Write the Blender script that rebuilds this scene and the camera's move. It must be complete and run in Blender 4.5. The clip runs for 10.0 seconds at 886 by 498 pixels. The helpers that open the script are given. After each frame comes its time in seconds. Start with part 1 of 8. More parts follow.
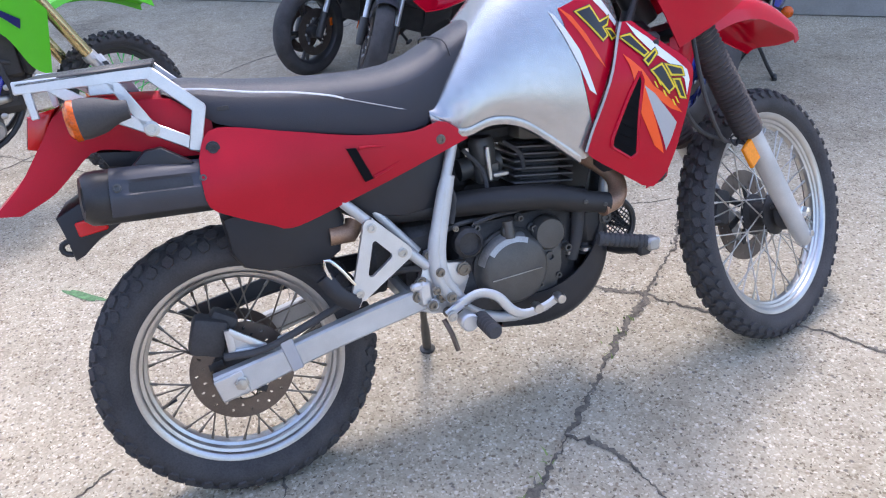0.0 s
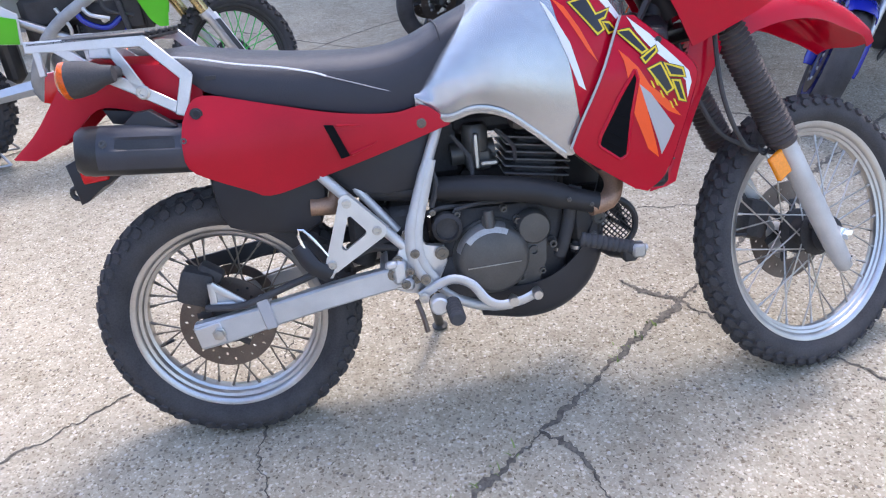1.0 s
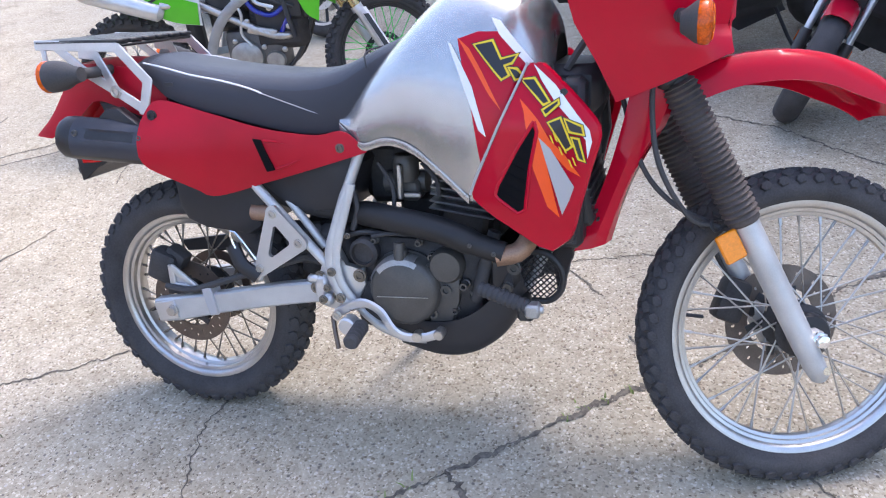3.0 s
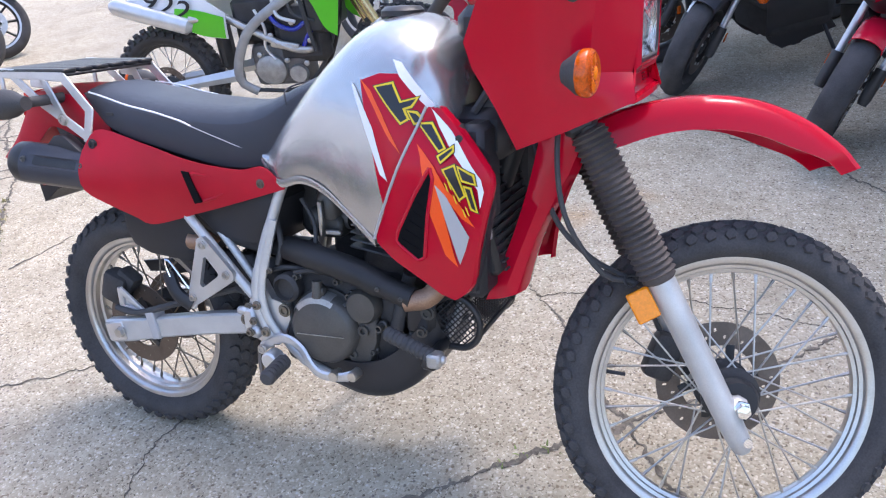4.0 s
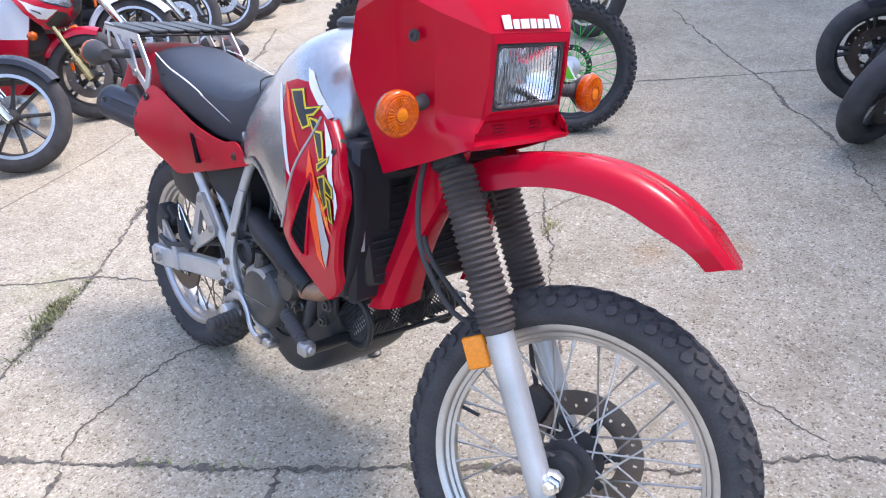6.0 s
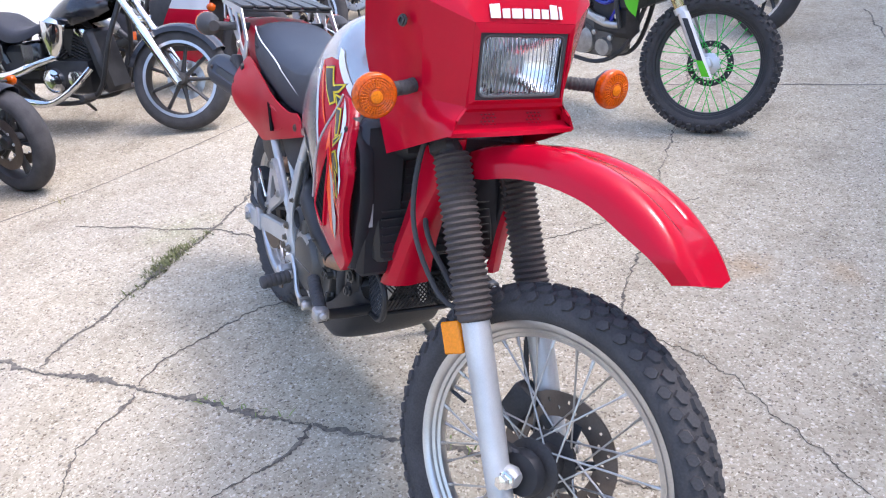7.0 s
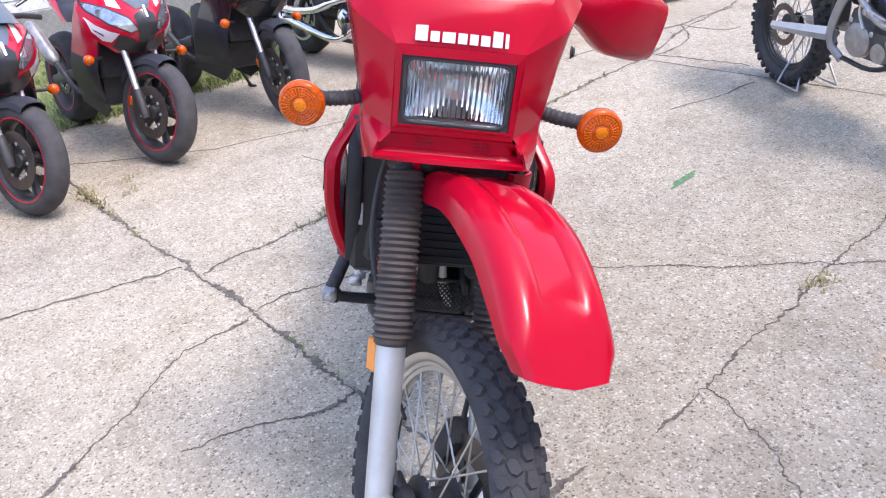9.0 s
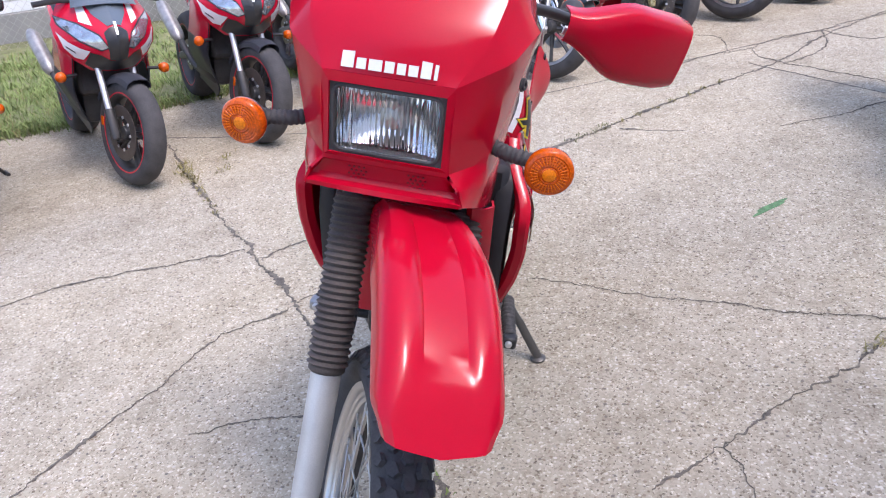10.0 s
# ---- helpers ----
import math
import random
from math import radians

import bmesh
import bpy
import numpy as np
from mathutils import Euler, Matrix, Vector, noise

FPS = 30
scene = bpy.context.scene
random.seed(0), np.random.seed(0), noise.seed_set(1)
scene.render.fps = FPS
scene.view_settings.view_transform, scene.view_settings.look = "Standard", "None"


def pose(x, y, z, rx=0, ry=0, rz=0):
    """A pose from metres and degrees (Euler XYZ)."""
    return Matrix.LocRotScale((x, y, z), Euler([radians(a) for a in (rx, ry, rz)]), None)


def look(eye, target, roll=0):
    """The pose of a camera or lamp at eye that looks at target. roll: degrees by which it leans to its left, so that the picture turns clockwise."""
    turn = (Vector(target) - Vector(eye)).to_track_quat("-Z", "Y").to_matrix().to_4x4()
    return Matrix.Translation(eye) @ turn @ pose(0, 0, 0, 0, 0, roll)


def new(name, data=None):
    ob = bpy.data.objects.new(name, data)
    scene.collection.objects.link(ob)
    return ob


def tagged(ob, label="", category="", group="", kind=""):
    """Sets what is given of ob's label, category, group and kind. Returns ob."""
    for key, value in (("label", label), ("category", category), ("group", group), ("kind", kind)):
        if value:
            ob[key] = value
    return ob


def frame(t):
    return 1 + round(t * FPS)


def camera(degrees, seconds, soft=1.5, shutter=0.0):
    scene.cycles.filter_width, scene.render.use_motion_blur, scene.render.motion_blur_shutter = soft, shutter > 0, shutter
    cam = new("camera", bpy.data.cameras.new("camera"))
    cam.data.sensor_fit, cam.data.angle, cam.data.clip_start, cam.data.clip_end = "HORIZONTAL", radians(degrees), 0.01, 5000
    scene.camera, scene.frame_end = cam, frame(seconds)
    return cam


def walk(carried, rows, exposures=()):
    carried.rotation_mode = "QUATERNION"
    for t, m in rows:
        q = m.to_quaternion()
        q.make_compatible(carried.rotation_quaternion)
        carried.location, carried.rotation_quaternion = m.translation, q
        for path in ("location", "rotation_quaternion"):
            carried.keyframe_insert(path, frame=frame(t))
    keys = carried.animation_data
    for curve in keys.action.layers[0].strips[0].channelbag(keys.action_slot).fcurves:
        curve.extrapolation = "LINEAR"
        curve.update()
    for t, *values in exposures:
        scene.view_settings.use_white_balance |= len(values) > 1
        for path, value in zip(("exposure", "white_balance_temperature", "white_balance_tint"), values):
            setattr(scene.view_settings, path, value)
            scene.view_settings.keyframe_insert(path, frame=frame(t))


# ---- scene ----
SKY, SUN = 0.15, 0.57
EXPOSURES = [(0.0, 1.69, 6050, 18), (3.0, 1.71, 6050, 18), (5.5, 1.71, 6080, 18), (7.0, 1.76, 6000, 18), (8.5, 1.78, 6000, 19), (9.2, 1.65, 6000, 20), (10.0, 1.44, 6000, 20)]
cam = camera(58.8, 10.0, 1.15)
PATH = [
    (0, (-0.065, -1.53, 1.371), (0.553, 0.095, 0.383), -4.1),
    (0.5, (0.133, -1.578, 1.374), (0.531, 0.111, 0.38), -5.2),
    (1, (0.345, -1.644, 1.386), (0.536, 0.057, 0.352), -4.8),
    (1.5, (0.517, -1.629, 1.375), (0.616, 0.091, 0.359), -5.2),
    (2, (0.712, -1.585, 1.396), (0.631, 0.15, 0.404), -6.3),
    (2.5, (0.94, -1.563, 1.402), (0.593, 0.135, 0.405), -6.7),
    (3, (1.149, -1.557, 1.406), (0.646, 0.095, 0.397), -6.9),
    (3.2, (1.225, -1.525, 1.414), (0.685, 0.117, 0.407), -7.6),
    (4.3, (1.595, -1.317, 1.428), (0.741, 0.203, 0.447), -7.6),
    (4.5, (1.682, -1.287, 1.439), (0.721, 0.157, 0.443), -7.2),
    (5, (1.888, -1.218, 1.446), (0.804, 0.112, 0.418), -7.6),
    (5.5, (2.018, -1.077, 1.423), (0.816, 0.176, 0.429), -8.4),
    (5.7, (2.067, -1.023, 1.435), (0.838, 0.223, 0.467), -7.6),
    (6.8, (2.38, -0.749, 1.413), (0.859, 0.118, 0.446), -6.0),
    (7, (2.398, -0.679, 1.403), (0.83, 0.125, 0.456), -7.1),
    (7.5, (2.406, -0.5, 1.413), (0.762, 0.157, 0.482), -5.8),
    (8, (2.42, -0.341, 1.411), (0.709, 0.127, 0.488), -7.3),
    (8.5, (2.481, -0.144, 1.424), (0.732, 0.018, 0.467), -5.7),
    (9, (2.499, 0.039, 1.409), (0.744, 0.023, 0.449), -7.6),
    (9.5, (2.428, 0.221, 1.417), (0.675, 0.054, 0.468), -6.2),
    (10, (2.38, 0.386, 1.411), (0.665, 0.0, 0.457), -7.9),
]
walk(cam, [(t, look(eye, target, roll)) for t, eye, target, roll in PATH], EXPOSURES)

# ---- light ----
SUN_EL, SUN_AZ = 59.5, math.degrees(math.atan2(0.52, 0.28))
world = bpy.data.worlds.new("sky")
scene.world = world
world.use_nodes = True
wn = world.node_tree.nodes
sky = wn.new("ShaderNodeTexSky")
sky.sky_type, sky.sun_disc = "NISHITA", False
sky.sun_elevation, sky.sun_rotation = radians(SUN_EL), radians(90 - SUN_AZ)
sky.dust_density, sky.air_density = 3.0, 1.2
wn["Background"].inputs[1].default_value = SKY
world.node_tree.links.new(sky.outputs[0], wn["Background"].inputs[0])
sun = new("sun", bpy.data.lights.new("sun", "SUN"))
sun.data.energy, sun.data.angle, sun.data.color = SUN, radians(10.0), (1.0, 0.955, 0.89)
sd = Vector((math.cos(radians(SUN_AZ)) * math.cos(radians(SUN_EL)), math.sin(radians(SUN_AZ)) * math.cos(radians(SUN_EL)), math.sin(radians(SUN_EL))))
sun.matrix_world = look(sd * 30, (0, 0, 0))


# ---- materials ----
def mat(name, col, rough=0.5, metal=0.0, var=0.12, scale=8.0, bump=0.0, bscale=300.0, coat=0.0, trans=0.0, emit=0.0, spec=0.5, ior=1.45):
    """A surface with broad stains, fine grain and a slight relief."""
    m = bpy.data.materials.new(name)
    m.use_nodes = True
    nt = m.node_tree
    b = nt.nodes["Principled BSDF"]
    b.inputs["Metallic"].default_value = metal
    b.inputs["Coat Weight"].default_value = coat
    b.inputs["Coat Roughness"].default_value = 0.08
    b.inputs["Transmission Weight"].default_value = trans
    b.inputs["Specular IOR Level"].default_value = spec
    b.inputs["IOR"].default_value = ior
    co = nt.nodes.new("ShaderNodeTexCoord")
    n1, n2 = nt.nodes.new("ShaderNodeTexNoise"), nt.nodes.new("ShaderNodeTexNoise")
    n1.inputs["Scale"].default_value, n1.inputs["Detail"].default_value = scale, 6
    n2.inputs["Scale"].default_value, n2.inputs["Detail"].default_value = bscale, 3
    for n in (n1, n2):
        nt.links.new(co.outputs["Object"], n.inputs["Vector"])
    mx = nt.nodes.new("ShaderNodeMix")
    mx.data_type = "RGBA"
    add = nt.nodes.new("ShaderNodeMath")
    add.operation = "MULTIPLY_ADD"
    add.inputs[1].default_value = 0.35
    nt.links.new(n2.outputs["Fac"], add.inputs[0])
    sc = nt.nodes.new("ShaderNodeMath")
    sc.operation = "MULTIPLY"
    sc.inputs[1].default_value = 0.65
    nt.links.new(n1.outputs["Fac"], sc.inputs[0])
    nt.links.new(sc.outputs[0], add.inputs[2])
    ramp = nt.nodes.new("ShaderNodeMapRange")
    ramp.inputs[1].default_value, ramp.inputs[2].default_value = 0.3, 0.7
    nt.links.new(add.outputs[0], ramp.inputs[0])
    mx.inputs["A"].default_value = (*[c * (1 - var) for c in col], 1)
    mx.inputs["B"].default_value = (*[min(1, c * (1 + var)) for c in col], 1)
    nt.links.new(ramp.outputs[0], mx.inputs["Factor"])
    nt.links.new(mx.outputs["Result"], b.inputs["Base Color"])
    rr = nt.nodes.new("ShaderNodeMapRange")
    rr.inputs[3].default_value, rr.inputs[4].default_value = max(0.02, rough * 0.82), min(1, rough * 1.18)
    nt.links.new(n1.outputs["Fac"], rr.inputs[0])
    nt.links.new(rr.outputs[0], b.inputs["Roughness"])
    if bump:
        bp = nt.nodes.new("ShaderNodeBump")
        bp.inputs["Strength"].default_value, bp.inputs["Distance"].default_value = bump, 0.002
        nt.links.new(n2.outputs["Fac"], bp.inputs["Height"])
        nt.links.new(bp.outputs[0], b.inputs["Normal"])
    if emit:
        b.inputs["Emission Strength"].default_value = emit
        b.inputs["Emission Color"].default_value = (*col, 1)
    return m


# place, radius, stretch along y, tint and strength of the stains in the concrete
RUST, OIL, MOSS = (0.95, 0.72, 0.50), (0.45, 0.44, 0.43), (0.66, 0.78, 0.52)
STAINS = [((0.87, 1.22), 0.12, 1.0, RUST, 0.6), ((1.08, 1.42), 0.11, 1.3, RUST, 0.5), ((-0.34, 5.3), 0.26, 0.6, OIL, 0.8), ((-0.84, -0.27), 0.17, 0.8, MOSS, 0.4), ((0.30, -0.10), 0.14, 1.0, OIL, 0.25)]


def concrete():
    """Exposed-aggregate concrete: pale sandy paste with tan, brown, grey and white pebbles."""
    m = bpy.data.materials.new("aggregate_concrete")
    m.use_nodes = True
    nt, L = m.node_tree, m.node_tree.links
    b = nt.nodes["Principled BSDF"]
    co = nt.nodes.new("ShaderNodeTexCoord")

    def noise_node(scale, detail, rough=0.55):
        n = nt.nodes.new("ShaderNodeTexNoise")
        n.inputs["Scale"].default_value, n.inputs["Detail"].default_value, n.inputs["Roughness"].default_value = scale, detail, rough
        L.new(co.outputs["Object"], n.inputs["Vector"])
        return n

    def ramp_node(src, stops):
        r = nt.nodes.new("ShaderNodeValToRGB")
        e = r.color_ramp.elements
        while len(e) < len(stops):
            e.new(0.5)
        for el, (p, c) in zip(e, stops):
            el.position, el.color = p, (*c, 1)
        L.new(src, r.inputs[0])
        return r

    def mix(a, bb, fac, how="MIX"):
        x = nt.nodes.new("ShaderNodeMix")
        x.data_type, x.blend_type = "RGBA", how
        for s, i in ((a, "A"), (bb, "B"), (fac, "Factor")):
            if isinstance(s, (float, tuple)):
                x.inputs[i].default_value = s
            else:
                L.new(s, x.inputs[i])
        return x.outputs["Result"]
    warp = noise_node(40, 2)
    off = nt.nodes.new("ShaderNodeVectorMath")
    off.operation = "MULTIPLY_ADD"
    off.inputs[1].default_value = (0.012, 0.012, 0.0)
    L.new(warp.outputs["Color"], off.inputs[0])
    L.new(co.outputs["Object"], off.inputs[2])
    vor = []
    for s in (95, 210):
        v = nt.nodes.new("ShaderNodeTexVoronoi")
        v.inputs["Scale"].default_value = s
        L.new(off.outputs[0], v.inputs["Vector"])
        vor.append(v)
    sep = nt.nodes.new("ShaderNodeSeparateColor")
    L.new(vor[0].outputs["Color"], sep.inputs[0])
    stones = ramp_node(sep.outputs[0], [(0.0, (0.160, 0.131, 0.093)), (0.035, (0.240, 0.201, 0.146)), (0.10, (0.325, 0.293, 0.225)), (0.50, (0.375, 0.344, 0.269)), (0.88, (0.405, 0.377, 0.301)), (0.96, (0.520, 0.492, 0.416)), (1.0, (0.600, 0.573, 0.491))])
    sep2 = nt.nodes.new("ShaderNodeSeparateColor")
    L.new(vor[1].outputs["Color"], sep2.inputs[0])
    grit = ramp_node(sep2.outputs[1], [(0.0, (0.130, 0.111, 0.080)), (0.10, (0.260, 0.231, 0.175)), (0.22, (0.350, 0.320, 0.249)), (0.82, (0.405, 0.376, 0.299)), (1.0, (0.600, 0.573, 0.482))])
    edge = ramp_node(vor[0].outputs["Distance"], [(0.35, (0, 0, 0)), (0.55, (1, 1, 1))])
    base = mix(stones.outputs[0], grit.outputs[0], edge.outputs[0])
    big, med = noise_node(0.6, 5), noise_node(3.5, 6, 0.65)
    tone = ramp_node(big.outputs["Fac"], [(0.3, (0.84, 0.84, 0.86)), (0.7, (1.1, 1.07, 1.02))])
    base = mix(base, tone.outputs[0], 1.0, "MULTIPLY")
    dirt = ramp_node(med.outputs["Fac"], [(0.30, (0.72, 0.70, 0.67)), (0.47, (0.98, 0.97, 0.95)), (0.56, (1.03, 1.03, 1.03)), (0.8, (1.18, 1.16, 1.14))])
    sand = ramp_node(noise_node(22, 5, 0.7).outputs["Fac"], [(0.30, (0.80, 0.78, 0.74)), (0.5, (1, 1, 1)), (0.72, (1.14, 1.13, 1.12))])
    base = mix(base, sand.outputs[0], 0.9, "MULTIPLY")
    base = mix(base, dirt.outputs[0], 0.8, "MULTIPLY")
    edge_n = noise_node(14, 4, 0.6)
    for (x, y), r, stretch, colour, amount in STAINS:
        d = nt.nodes.new("ShaderNodeVectorMath")
        d.operation = "MULTIPLY_ADD"
        d.inputs[1].default_value, d.inputs[2].default_value = (1 / r, stretch / r, 0), (-x / r, -y * stretch / r, 0)
        L.new(co.outputs["Object"], d.inputs[0])
        ln = nt.nodes.new("ShaderNodeVectorMath")
        ln.operation = "LENGTH"
        L.new(d.outputs[0], ln.inputs[0])
        ad = nt.nodes.new("ShaderNodeMath")
        ad.operation = "MULTIPLY_ADD"
        ad.inputs[1].default_value = 1.6
        L.new(edge_n.outputs["Fac"], ad.inputs[0])
        L.new(ln.outputs["Value"], ad.inputs[2])
        g = ramp_node(ad.outputs[0], [(0.0, (amount,) * 3), (0.45, (amount,) * 3), (1.0, (0, 0, 0))])
        half = nt.nodes.new("ShaderNodeMath")
        half.operation = "MULTIPLY"
        half.inputs[1].default_value = 0.55
        L.new(ad.outputs[0], half.inputs[0])
        L.new(half.outputs[0], g.inputs[0])
        base = mix(base, (*colour, 1.0), g.outputs[0], "MULTIPLY")
    pit = nt.nodes.new("ShaderNodeTexVoronoi")
    pit.inputs["Scale"].default_value = 62
    L.new(off.outputs[0], pit.inputs["Vector"])
    sep3 = nt.nodes.new("ShaderNodeSeparateColor")
    L.new(pit.outputs["Color"], sep3.inputs[0])
    near = ramp_node(pit.outputs["Distance"], [(0.20, (1, 1, 1)), (0.34, (0, 0, 0))])
    few = ramp_node(sep3.outputs[0], [(0.17, (1, 1, 1)), (0.20, (0, 0, 0))])
    pale = ramp_node(sep3.outputs[1], [(0.88, (0, 0, 0)), (0.91, (1, 1, 1))])
    base = mix(base, (0.165, 0.145, 0.122, 1.0), mix(near.outputs[0], few.outputs[0], 1.0, "MULTIPLY"))
    base = mix(base, (0.50, 0.47, 0.41, 1.0), mix(near.outputs[0], pale.outputs[0], 1.0, "MULTIPLY"))
    base = mix(base, (1.02, 1.0, 0.985, 1.0), 1.0, "MULTIPLY")
    L.new(base, b.inputs["Base Color"])
    b.inputs["Roughness"].default_value = 0.9
    b.inputs["Specular IOR Level"].default_value = 0.25
    bp = nt.nodes.new("ShaderNodeBump")
    bp.inputs["Strength"].default_value, bp.inputs["Distance"].default_value = 0.55, 0.004
    bp.invert = True
    L.new(vor[0].outputs["Distance"], bp.inputs["Height"])
    L.new(bp.outputs[0], b.inputs["Normal"])
    return m


M_CONC = concrete()
M_CRACK = mat("crack_dirt", (0.130, 0.114, 0.092), 1.0, var=0.7, scale=40, bump=1.0, bscale=150)
M_CRUMB = mat("concrete_crumb", (0.27, 0.24, 0.20), 0.95, var=0.4, scale=60)
M_JOINT = mat("joint_dirt", (0.16, 0.14, 0.12), 1.0, var=0.4, scale=25, bump=0.8, bscale=150)
M_GRASS = mat("grass_blade", (0.20, 0.26, 0.085), 0.7, var=0.5, scale=6, spec=0.2)
M_WEED = mat("crack_weed", (0.15, 0.155, 0.070), 0.8, var=0.5, scale=9, spec=0.2)
M_DRY = mat("dry_weed", (0.24, 0.21, 0.09), 0.8, var=0.5, scale=9, spec=0.2)
M_SOIL = mat("soil", (0.17, 0.175, 0.08), 1.0, var=0.6, scale=7, bump=1.0, bscale=60)
M_MARK = mat("green_paint", (0.10, 0.20, 0.09), 0.9, var=0.5, scale=60)
M_SIDING = mat("white_siding", (0.74, 0.74, 0.72), 0.6, var=0.07, scale=1.5, bump=0.1, bscale=80)
M_BASEW = mat("grey_block", (0.30, 0.29, 0.27), 0.95, var=0.2, scale=4, bump=0.5, bscale=120)
M_RED = mat("red_plastic", (0.48, 0.003, 0.021), 0.17, var=0.06, scale=4, coat=0.12, bump=0.015, bscale=500, spec=0.24)
# the cowl's red darkened to the shade inside small holes
M_REDD = mat("red_hole_shade", (0.14, 0.002, 0.008), 0.5, var=0.2)
M_REDM = mat("red_faded_plastic", (0.43, 0.006, 0.020), 0.40, var=0.24, scale=5, bump=0.08, bscale=700, spec=0.3)
M_SILV = mat("silver_paint", (0.47, 0.465, 0.46), 0.25, metal=0.75, var=0.16, scale=6, coat=0.2, bump=0.012, bscale=60)
M_GREYP = mat("grey_decal", (0.42, 0.41, 0.41), 0.4, var=0.05, coat=0.2)
M_WHITE = mat("white_decal", (0.78, 0.78, 0.80), 0.35, var=0.04, coat=0.2)
M_ORANGE = mat("orange_decal", (0.92, 0.085, 0.002), 0.35, var=0.08, coat=0.2)
M_YEL = mat("yellow_decal", (0.82, 0.58, 0.02), 0.4, var=0.04)
M_BLKD = mat("black_decal", (0.02, 0.02, 0.022), 0.35, var=0.1, coat=0.2)
# near-black without gloss: the shade inside vents, put into the colour
M_VOID = mat("hole_shade_black", (0.007, 0.007, 0.008), 0.9, var=0.2, spec=0.1)
M_BLK = mat("black_plastic", (0.022, 0.022, 0.025), 0.46, var=0.2, scale=14, bump=0.15, bscale=800)
M_BLKM = mat("black_metal", (0.040, 0.039, 0.039), 0.42, metal=0.3, var=0.3, scale=14, bump=0.1, bscale=400)
M_RUB = mat("rubber", (0.055, 0.053, 0.053), 0.72, var=0.3, scale=10, bump=0.25, bscale=300)
M_TYRE = mat("tyre_rubber", (0.064, 0.061, 0.061), 0.85, var=0.4, scale=12, bump=0.3, bscale=240, spec=0.3)
M_SEAT = mat("seat_vinyl", (0.033, 0.038, 0.050), 0.46, var=0.12, scale=9, bump=0.4, bscale=900)
M_SEATB = mat("seat_side_vinyl", (0.030, 0.030, 0.036), 0.55, var=0.15, scale=9, bump=0.3, bscale=700)
M_ALU = mat("aluminium", (0.62, 0.62, 0.62), 0.38, metal=0.75, var=0.14, scale=12, bump=0.08, bscale=500)
M_ALUP = mat("silver_frame_paint", (0.52, 0.52, 0.51), 0.40, metal=0.4, var=0.18, scale=14, bump=0.06, bscale=500)
M_RIM = mat("polished_rim", (0.52, 0.515, 0.51), 0.33, metal=0.97, var=0.16, scale=14)
M_CHROME = mat("chrome", (0.80, 0.80, 0.80), 0.10, metal=1.0, var=0.04)
M_STEEL = mat("spoke_steel", (0.50, 0.48, 0.45), 0.35, metal=0.9, var=0.2, scale=20)
M_SPKD = mat("dull_spoke", (0.22, 0.19, 0.15), 0.5, metal=0.7, var=0.4, scale=20)
M_DISC = mat("brake_steel", (0.16, 0.13, 0.11), 0.42, metal=0.8, var=0.25, scale=20)
M_ENG = mat("engine_paint", (0.095, 0.090, 0.082), 0.42, metal=0.35, var=0.25, scale=16, bump=0.12, bscale=350)
M_ENGD = mat("engine_dark", (0.050, 0.047, 0.046), 0.6, metal=0.2, var=0.4, scale=18, bump=0.3, bscale=200)
M_HEAD = mat("heated_pipe", (0.40, 0.25, 0.165), 0.5, metal=0.6, var=0.35, scale=18, bump=0.1)
M_AMBER = mat("amber_lens", (0.56, 0.088, 0.001), 0.16, var=0.4, scale=150, coat=0.35, spec=0.3)
M_AMBERC = mat("amber_core", (0.72, 0.15, 0.002), 0.2, var=0.25, scale=120, coat=0.08, spec=0.3)
M_REDL = mat("red_lens", (0.55, 0.01, 0.01), 0.18, var=0.1, coat=0.5)
M_GLASS = mat("clear_glass", (0.97, 0.98, 0.99), 0.03, var=0.0, trans=1.0, ior=1.42)
# lighter amber: the bright spot of a signal lens as colour
M_AMBERY = mat("amber_bright_spot", (0.86, 0.22, 0.004), 0.2, var=0.25, scale=150, coat=0.1, spec=0.3)
M_REFLEC = mat("amber_reflector", (0.90, 0.27, 0.008), 0.18, var=0.15, scale=160, coat=0.2)
M_REFL = mat("lamp_reflector", (0.97, 0.97, 0.98), 0.07, metal=1.0, var=0.03)
M_GAITER = mat("dusty_gaiter_rubber", (0.082, 0.068, 0.061), 0.75, var=0.35, scale=14, bump=0.3, bscale=300)
M_GUARD = mat("dark_guard_plastic", (0.045, 0.047, 0.058), 0.42, var=0.2, scale=14, bump=0.1, bscale=600)
M_SHIELD = mat("black_heat_paint", (0.020, 0.019, 0.019), 0.55, var=0.3, scale=14, bump=0.05, bscale=300)
M_BANNER = mat("white_banner", (0.80, 0.80, 0.80), 0.5, var=0.05, scale=3)
M_BARR = mat("red_lettering", (0.58, 0.28, 0.28), 0.6, var=0.1)
M_FIN = mat("fin_metal", (0.15, 0.145, 0.14), 0.45, metal=0.5, var=0.3, scale=25)
M_BRUSH = mat("worn_cover", (0.36, 0.35, 0.33), 0.4, metal=0.6, var=0.3, scale=25)


